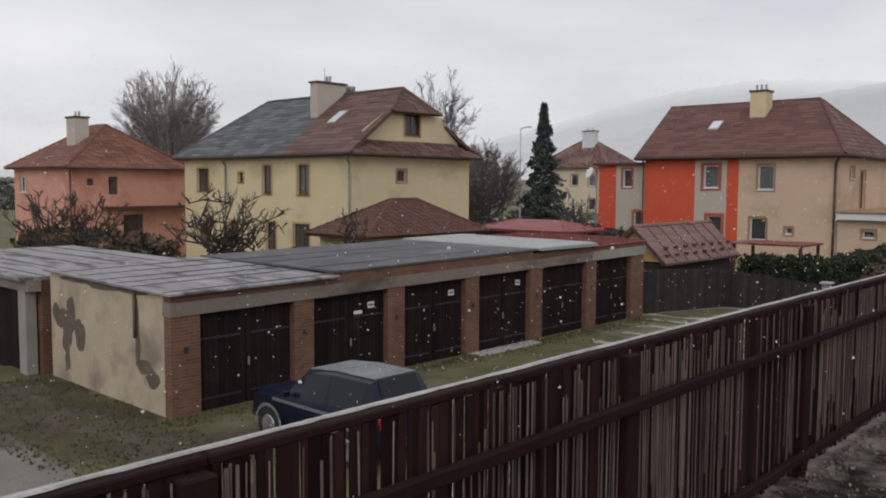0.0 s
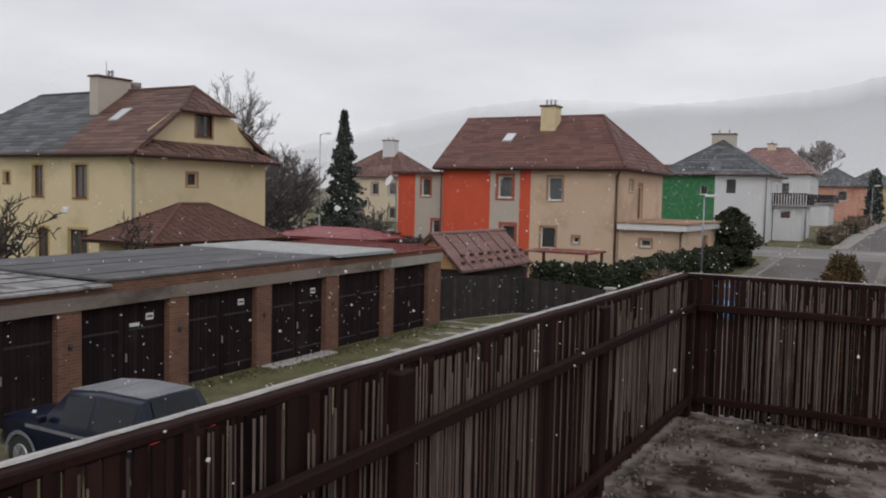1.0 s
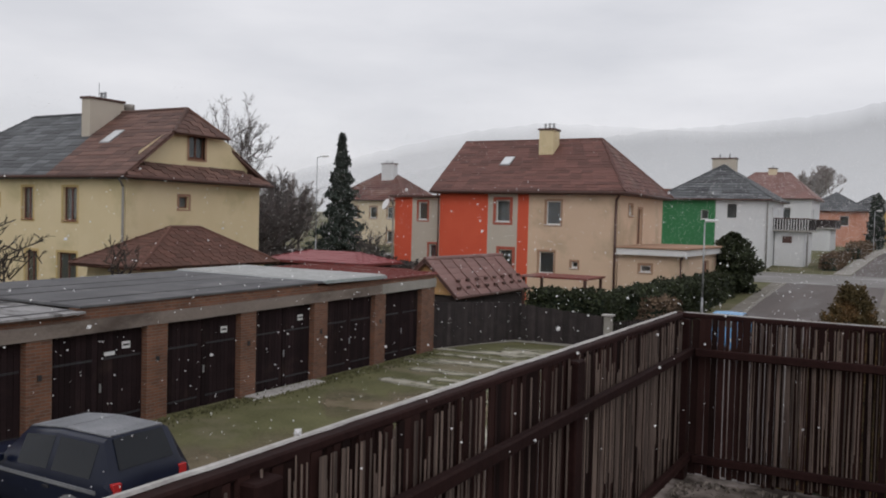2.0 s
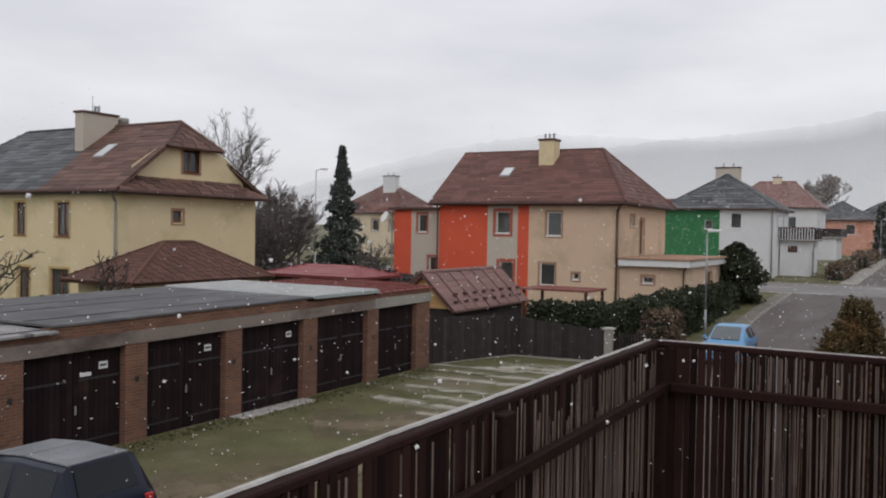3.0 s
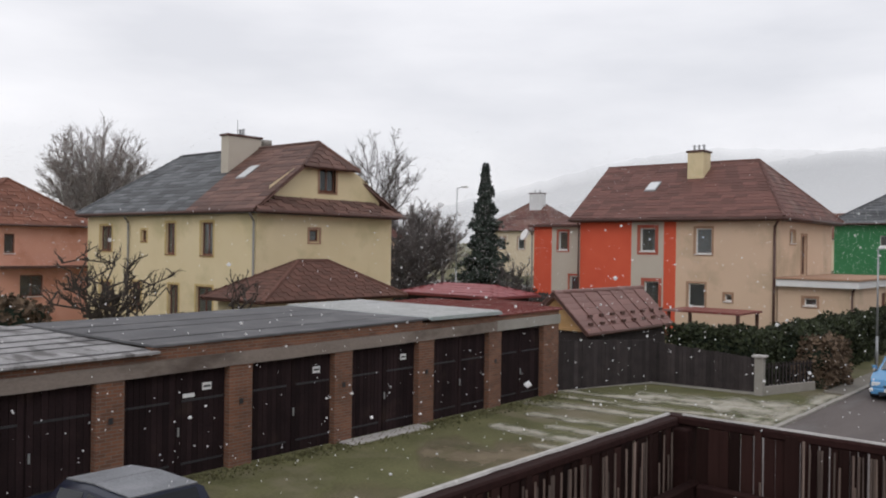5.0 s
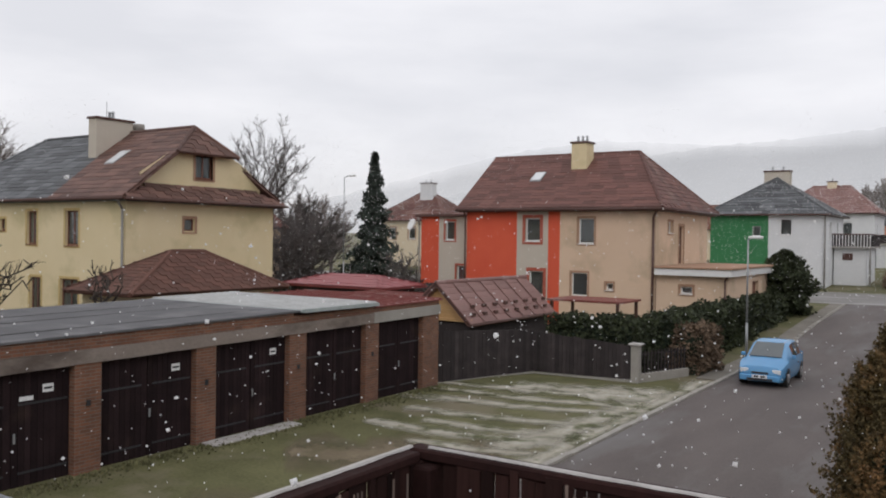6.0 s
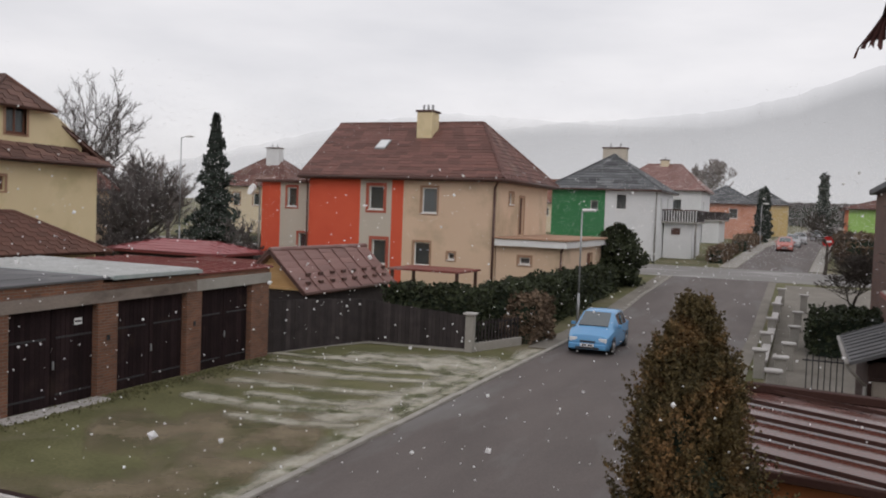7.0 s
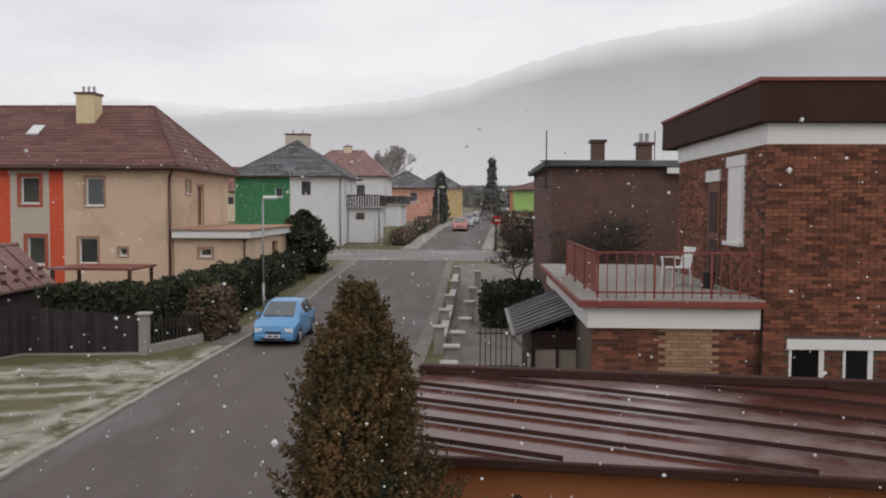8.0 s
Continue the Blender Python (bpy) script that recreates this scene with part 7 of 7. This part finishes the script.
obox(bm, (-11.25, 36.0, 0), d, 0, 2.9, -0.12, 0.12, -0.05, 0.32)
part("base", bm, "concrete", lw, bevel=0.015)
for k in range(14):
    bm = bmesh.new()
    obox(bm, (-11.25, 36.0, 0), d, 0.1 + k * 0.2, 0.16 + k * 0.2, -0.02, 0.02, 0.32, 1.15)
    part("picket", bm, "slat_far", lw)
bm = bmesh.new()
obox(bm, (-11.25, 36.0, 0), d, 0, 2.9, -0.035, -0.022, 1.0, 1.06)
part("rail", bm, "slat_far", lw)

# stone pillars along the gardens across the street
pil = thing("garden_pillar", "grey stone garden pillar with a snowy cap", "pillar", (-1.2, 36.8, 0), "garden pillars")
boxes("shaft", [(-1.38, -1.02, 36.62, 36.98, -0.2, 0.92)], "concrete", pil, bevel=0.02)
boxes("cap", [(-1.45, -0.95, 36.55, 37.05, 0.92, 1.0)], "wet_snow", pil, bevel=0.02)
for x, y in ((-1.18, 41.6), (-1.14, 47.0), (-1.02, 58.3), (-0.63, 30.0), (-0.65, 32.7), (-0.52, 35.5), (-0.34, 39.0), (-0.2, 44.6), (0.16, 56.2), (-0.1, 50.0), (-1.1, 52.5)):
    copy_thing(pil, pose(x, y, G(y), 0, 0, (x * 37) % 6 - 3))
gw = thing("garden_wall", "low grey garden wall along the street", "wall", (-1.1, 47, 0))
for a, b in ((37.1, 41.3), (41.9, 46.7), (47.3, 52.2), (52.8, 58)):
    boxes("wall_section", [(-1.2, -1.04, a, b, -0.3, 0.5 + G(b))], "concrete", gw, bevel=0.01)
    boxes("coping", [(-1.27, -0.97, a, b, 0.5 + G(b) + 0.003, 0.57 + G(b))], "wet_snow", gw, bevel=0.01)
setting(ribbon("garden_path", 0.6, 2.6, 39.5, 42.3, 0.03, "track"), "snow-dusted concrete path", "path")
gt = thing("garden_gate", "thin dark metal garden gate and posts", "gate", (0.3, 33, 0))
for k in range(7):
    boxes("bar", [(0.2 + k * 0.16, 0.23 + k * 0.16, 33.0, 33.03, 0.05, 1.5)], "plastic_black", gt)
boxes("rail", [(0.1, 1.4, 33.0, 33.04, 1.3, 1.34), (0.1, 1.4, 33.0, 33.04, 0.3, 0.34)], "plastic_black", gt)


# ---- cars ----
def car(label, L, stations, paint, cabin, wheels, r, m, roof_mat=None, stripe=None, glass_in=(0.12, 0.88), nose=0.62):
    """A parked car, its nose at -y, lofted from stations (s, low, belt, top, half width at belt, half width at top)."""
    c = thing("car", label, "car")
    glass = "car_glass" if paint == "navy_paint" else "car_window"

    def section(st):
        s, lo, be, to, wb, wt = st
        half = [(0, lo), (wb * 0.9, lo), (wb, lo + 0.16), (wb * 1.01, (lo + be) / 2 + 0.08), (wb, be), (wt, to - 0.05), (wt - 0.09, to), (0, to + 0.02)]
        return [(x, s, z) for x, z in half] + [(-x, s, z) for x, z in half[-2:0:-1]]
    rings = [section(s) for s in stations]
    n_ = len(rings[0])
    verts = [p for ring in rings for p in ring]
    faces = []
    for i in range(len(rings) - 1):
        for k in range(n_):
            j = (k + 1) % n_
            faces.append((i * n_ + k, (i + 1) * n_ + k, (i + 1) * n_ + j, i * n_ + j))
    faces.append(tuple(range(n_)))
    faces.append(tuple((len(rings) - 1) * n_ + k for k in range(n_ - 1, -1, -1)))
    body = raw("body", verts, faces, paint, c, smooth=True)
    body.data.set_sharp_from_angle(angle=radians(38))
    hood, front, rear, back = cabin

    def pt(ring, k):
        return Vector(ring[k])

    def panel(name, q, mat, lift_=0.008, inset=0.1):
        q = [Vector(p) for p in q]
        n0 = (q[1] - q[0]).cross(q[3] - q[0]).normalized()
        cen = sum(q, Vector()) / 4
        if n0.dot(cen - Vector((0, L / 2, 0.6))) < 0:
            n0 = -n0
        out = [p.lerp(cen, inset) + n0 * lift_ for p in q]
        low = [p - n0 * 0.02 for p in out]
        return raw(name, out + low, [(0, 1, 2, 3), (7, 6, 5, 4), (0, 4, 5, 1), (1, 5, 6, 2), (2, 6, 7, 3), (3, 7, 4, 0)], mat, c)
    # glass: windscreen, rear window, side windows
    panel("windscreen", (pt(rings[hood], 6), pt(rings[front], 6), pt(rings[front], n_ - 6), pt(rings[hood], n_ - 6)), glass, 0.03, 0.045)
    panel("rear_window", (pt(rings[rear], 6), pt(rings[back], 6), pt(rings[back], n_ - 6), pt(rings[rear], n_ - 6)), glass, 0.025, 0.12)
    for i in range(front, rear):
        for k0, k1 in ((4, 5), (n_ - 4, n_ - 5)):
            panel("side_window", (pt(rings[i], k0), pt(rings[i + 1], k0), pt(rings[i + 1], k1), pt(rings[i], k1)), glass, 0.006, 0.13)
    if roof_mat:
        for i in range(front, rear):
            panel("roof_cover", (pt(rings[i], 6), pt(rings[i + 1], 6), pt(rings[i + 1], n_ - 6), pt(rings[i], n_ - 6)), roof_mat, 0.03, 0.02)
    W_ = max(s[4] for s in stations)
    for sgn in (-1, 1):
        for s in wheels:
            bm = bmesh.new()
            tube(bm, (sgn * (W_ - 0.2), s, r), (sgn * (W_ + 0.012), s, r), r, r, 20)
            w = part("tyre", bm, "rubber", c, bevel=0.0)
            bm = bmesh.new()
            tube(bm, (sgn * (W_ + 0.005), s, r), (sgn * (W_ + 0.03), s, r), r * 0.62, r * 0.55, 14)
            for k in range(5):
                a = k * math.tau / 5
                tube(bm, (sgn * (W_ + 0.032), s, r), (sgn * (W_ + 0.03), s + 0.55 * r * math.cos(a), r + 0.55 * r * math.sin(a)), 0.03, 0.02, 4)
            part("rim", bm, "rim", w)
            bm = bmesh.new()
            for k in range(10):
                a0, a1 = math.pi * k / 10, math.pi * (k + 1) / 10
                R0, R1 = r * 1.08, r * 1.28
                quad(bm, *[(sgn * (W_ + 0.02), s + R * math.cos(a), r + R * math.sin(a)) for R, a in ((R0, a0), (R1, a0), (R1, a1), (R0, a1))])
            part("wheel_arch", bm, stripe or "plastic_black", c)
        x = sgn * (W_ * 0.68)
        zl = stations[1][2] - 0.02
        boxes("headlight", [(min(x - sgn * 0.16, x + sgn * 0.14), max(x - sgn * 0.16, x + sgn * 0.14), 0.015, 0.14, zl - 0.16, zl)], "lamp_glass", c, bevel=0.015)
        boxes("tail_light", [(min(x, x + sgn * 0.16), max(x, x + sgn * 0.16), L - 0.1, L + 0.01, zl - 0.02, zl + 0.2)], "tail_red", c, bevel=0.01)
        ms = stations[front][0] - 0.35
        boxes("mirror", [(min(sgn * W_, sgn * (W_ + 0.16)), max(sgn * W_, sgn * (W_ + 0.16)), ms, ms + 0.1, stations[front][2] + 0.02, stations[front][2] + 0.15)], paint, c, bevel=0.02)
        if stripe:
            boxes("side_moulding", [(min(sgn * (W_ + 0.002), sgn * (W_ + 0.022)), max(sgn * (W_ + 0.002), sgn * (W_ + 0.022)), 0.9, L - 0.25, stations[3][2] - 0.12, stations[3][2] - 0.06)], stripe, c)
        for s in (stations[front][0] + 0.75,):
            boxes("door_handle", [(min(sgn * W_, sgn * (W_ + 0.03)), max(sgn * W_, sgn * (W_ + 0.03)), s, s + 0.16, stations[3][2] - 0.2, stations[3][2] - 0.16)], "plastic_black", c)
    lo = stations[0][1]
    boxes("bumper", [(-W_ * 0.86, W_ * 0.86, -0.06, 0.1, lo - 0.05, lo + 0.16)], paint if not stripe else "plastic_black", c, bevel=0.03)
    boxes("bumper", [(-W_ * 0.86, W_ * 0.86, L - 0.08, L + 0.06, lo - 0.02, lo + 0.18)], paint if not stripe else "plastic_black", c, bevel=0.03)
    boxes("grille", [(-0.3, 0.3, -0.02, 0.05, lo + 0.2, lo + 0.28)], "plastic_black", c, bevel=0.01)
    boxes("air_intake", [(-0.45, 0.45, -0.075, -0.055, lo - 0.03, lo + 0.05)], "plastic_black", c)
    pl = boxes("number_plate", [(-0.26, 0.26, -0.08, -0.062, lo + 0.06, lo + 0.17)], "plate_white", c)
    boxes("plate_bar", [(-0.2, -0.03, -0.084, -0.081, lo + 0.085, lo + 0.145), (0.03, 0.2, -0.084, -0.081, lo + 0.085, lo + 0.145)], "plate_bar", pl)
    hs_, hb = stations[hood], stations[hood][0]
    boxes("wiper", [(-0.5, 0.02, hb - 0.02, hb + 0.01, hs_[3] + 0.03, hs_[3] + 0.045), (0.04, 0.5, hb - 0.02, hb + 0.01, hs_[3] + 0.03, hs_[3] + 0.045)], "plastic_black", c)
    c.matrix_basis = m
    return c


HATCH = ((0, 0.28, 0.52, 0.56, 0.6, 0.5), (0.1, 0.2, 0.68, 0.74, 0.74, 0.64), (0.45, 0.18, 0.8, 0.88, 0.81, 0.68), (0.82, 0.18, 0.9, 1.0, 0.83, 0.7), (1.68, 0.18, 0.94, 1.47, 0.835, 0.63), (2.4, 0.18, 0.96, 1.54, 0.835, 0.62), (3.15, 0.18, 0.98, 1.48, 0.835, 0.61), (3.65, 0.2, 0.99, 1.14, 0.82, 0.64), (3.85, 0.3, 0.9, 0.95, 0.75, 0.62))
car("sky blue small hatchback parked at the kerb", 3.85, HATCH, "blue_paint", (3, 4, 6, 7), (0.72, 3.18), 0.3, pose(-7.3, 37.75, 0.012, 0, 0, 0))
JEEP = ((0, 0.45, 0.72, 0.78, 0.7, 0.62), (0.1, 0.4, 0.9, 0.97, 0.78, 0.68), (0.6, 0.38, 0.97, 1.06, 0.82, 0.7), (1.25, 0.38, 1.03, 1.12, 0.84, 0.7), (1.75, 0.38, 1.06, 1.62, 0.85, 0.64), (2.6, 0.38, 1.08, 1.7, 0.85, 0.64), (3.65, 0.38, 1.08, 1.7, 0.85, 0.64), (3.9, 0.4, 1.06, 1.2, 0.84, 0.7), (4.0, 0.45, 0.98, 1.02, 0.8, 0.66))
car("navy off-road car with a snow-dusted grey roof", 4.0, JEEP, "navy_paint", (3, 4, 6, 7), (0.75, 3.2), 0.36, pose(-14.75, 11.45, 0, 0, 0, -90) , "plastic_grey", "plastic_grey")
car("faded red car parked far along the street", 3.85, HATCH, "pink_paint", (3, 4, 6, 7), (0.72, 3.18), 0.3, pose(-1.75, 101, G(101), 0, 0, 0))
car("silver car parked far along the street", 3.85, HATCH, "grey_car", (3, 4, 6, 7), (0.72, 3.18), 0.3, pose(-1.1, 110, G(110), 0, 0, 0))
car("silver car parked far along the street", 3.85, HATCH, "grey_car", (3, 4, 6, 7), (0.72, 3.18), 0.3, pose(-0.4, 122, G(122), 0, 0, 0))
car("silver car parked far along the street", 3.85, HATCH, "grey_car", (3, 4, 6, 7), (0.72, 3.18), 0.3, pose(1.8, 140, G(140), 0, 0, 0))


def street_lamp(label, x, y, g, h, arm):
    lp = thing("street_lamp", label, "street lamp", (x, y, g))
    bm = bmesh.new()
    tube(bm, (x, y, g), (x, y, g + h * 0.3), 0.07, 0.055, 10)
    tube(bm, (x, y, g + h * 0.3), (x, y, g + h), 0.045, 0.035, 10)
    part("pole", bm, "steel", lp, smooth=True)
    pipe("arm", [(x, y, g + h - 0.05), (x + arm * 0.5, y, g + h + 0.06), (x + arm, y, g + h + 0.06)], 0.028, "steel", lp)
    bm = bmesh.new()
    box(bm, x + arm - 0.3, x + arm + 0.32, y - 0.13, y + 0.13, g + h + 0.0, g + h + 0.14)
    part("head", bm, "frame_white", lp, "pale lamp head", bevel=0.04)


street_lamp("grey street lamp beside the blue car", -9.5, 45.0, 0.05, 5.4, 0.32)
street_lamp("grey street lamp behind the gardens", -43.6, 57.5, 0.5, 9.6, 0.8)
street_lamp("grey street lamp by the far houses", -4.9, 118, 2.6, 5.0, 0.5)
sg_ = thing("street_sign", "red street sign on a dark post", "sign", (1.9, 85, G(85)))
pipe("post", [(1.9, 85, G(85)), (1.9, 85, G(85) + 2.4)], 0.05, "plastic_black", sg_)
bm = bmesh.new()
tube(bm, (1.9, 84.93, G(85) + 2.2), (1.9, 84.9, G(85) + 2.2), 0.45, 0.45, 16)
part("sign_disc", bm, "tail_red", sg_, "red round sign")
boxes("sign_bar", [(1.6, 2.2, 84.88, 84.895, G(85) + 2.12, G(85) + 2.28)], "plate_white", sg_)

# ---- the falling snow ----
rng = random.Random(2024)
fv, ff = [], []
for _ in range(5200):
    az, el = radians(rng.uniform(-32, 76)), radians(rng.uniform(-25, 2.5))
    d = 0.9 + 46 * rng.random() ** 1.25
    y0 = rng.uniform(0.5, 8)
    p = Vector((-math.sin(az) * math.cos(el) * d, y0 + math.cos(az) * math.cos(el) * d, 5.25 + math.sin(el) * d))
    if p.z < 0.1 or (abs(p.x) < 0.5 and p.y < 9 and abs(p.z - 5.25) < 0.45):
        continue
    s = min(0.03, 0.004 + 0.0015 * d) * rng.uniform(0.4, 1.35) * (2.0 if rng.random() < 0.07 else 1.0)
    a = Vector((rng.gauss(0, 1), rng.gauss(0, 1), rng.gauss(0, 1))).normalized()
    b = a.orthogonal().normalized()
    c = a.cross(b)
    k = len(fv)
    fv += [p + a * s * 0.5, p + b * s * 0.45, p + c * s * 0.5, p - a * s * 0.4, p - b * s * 0.5, p - c * s * 0.4]
    ff += [(k, k + 1, k + 2), (k, k + 2, k + 4), (k, k + 4, k + 5), (k, k + 5, k + 1), (k + 3, k + 2, k + 1), (k + 3, k + 4, k + 2), (k + 3, k + 5, k + 4), (k + 3, k + 1, k + 5)]
tagged(raw("falling_snow", fv, ff, "flake"), "wet snowflakes falling through the air", "snow", kind="stuff")

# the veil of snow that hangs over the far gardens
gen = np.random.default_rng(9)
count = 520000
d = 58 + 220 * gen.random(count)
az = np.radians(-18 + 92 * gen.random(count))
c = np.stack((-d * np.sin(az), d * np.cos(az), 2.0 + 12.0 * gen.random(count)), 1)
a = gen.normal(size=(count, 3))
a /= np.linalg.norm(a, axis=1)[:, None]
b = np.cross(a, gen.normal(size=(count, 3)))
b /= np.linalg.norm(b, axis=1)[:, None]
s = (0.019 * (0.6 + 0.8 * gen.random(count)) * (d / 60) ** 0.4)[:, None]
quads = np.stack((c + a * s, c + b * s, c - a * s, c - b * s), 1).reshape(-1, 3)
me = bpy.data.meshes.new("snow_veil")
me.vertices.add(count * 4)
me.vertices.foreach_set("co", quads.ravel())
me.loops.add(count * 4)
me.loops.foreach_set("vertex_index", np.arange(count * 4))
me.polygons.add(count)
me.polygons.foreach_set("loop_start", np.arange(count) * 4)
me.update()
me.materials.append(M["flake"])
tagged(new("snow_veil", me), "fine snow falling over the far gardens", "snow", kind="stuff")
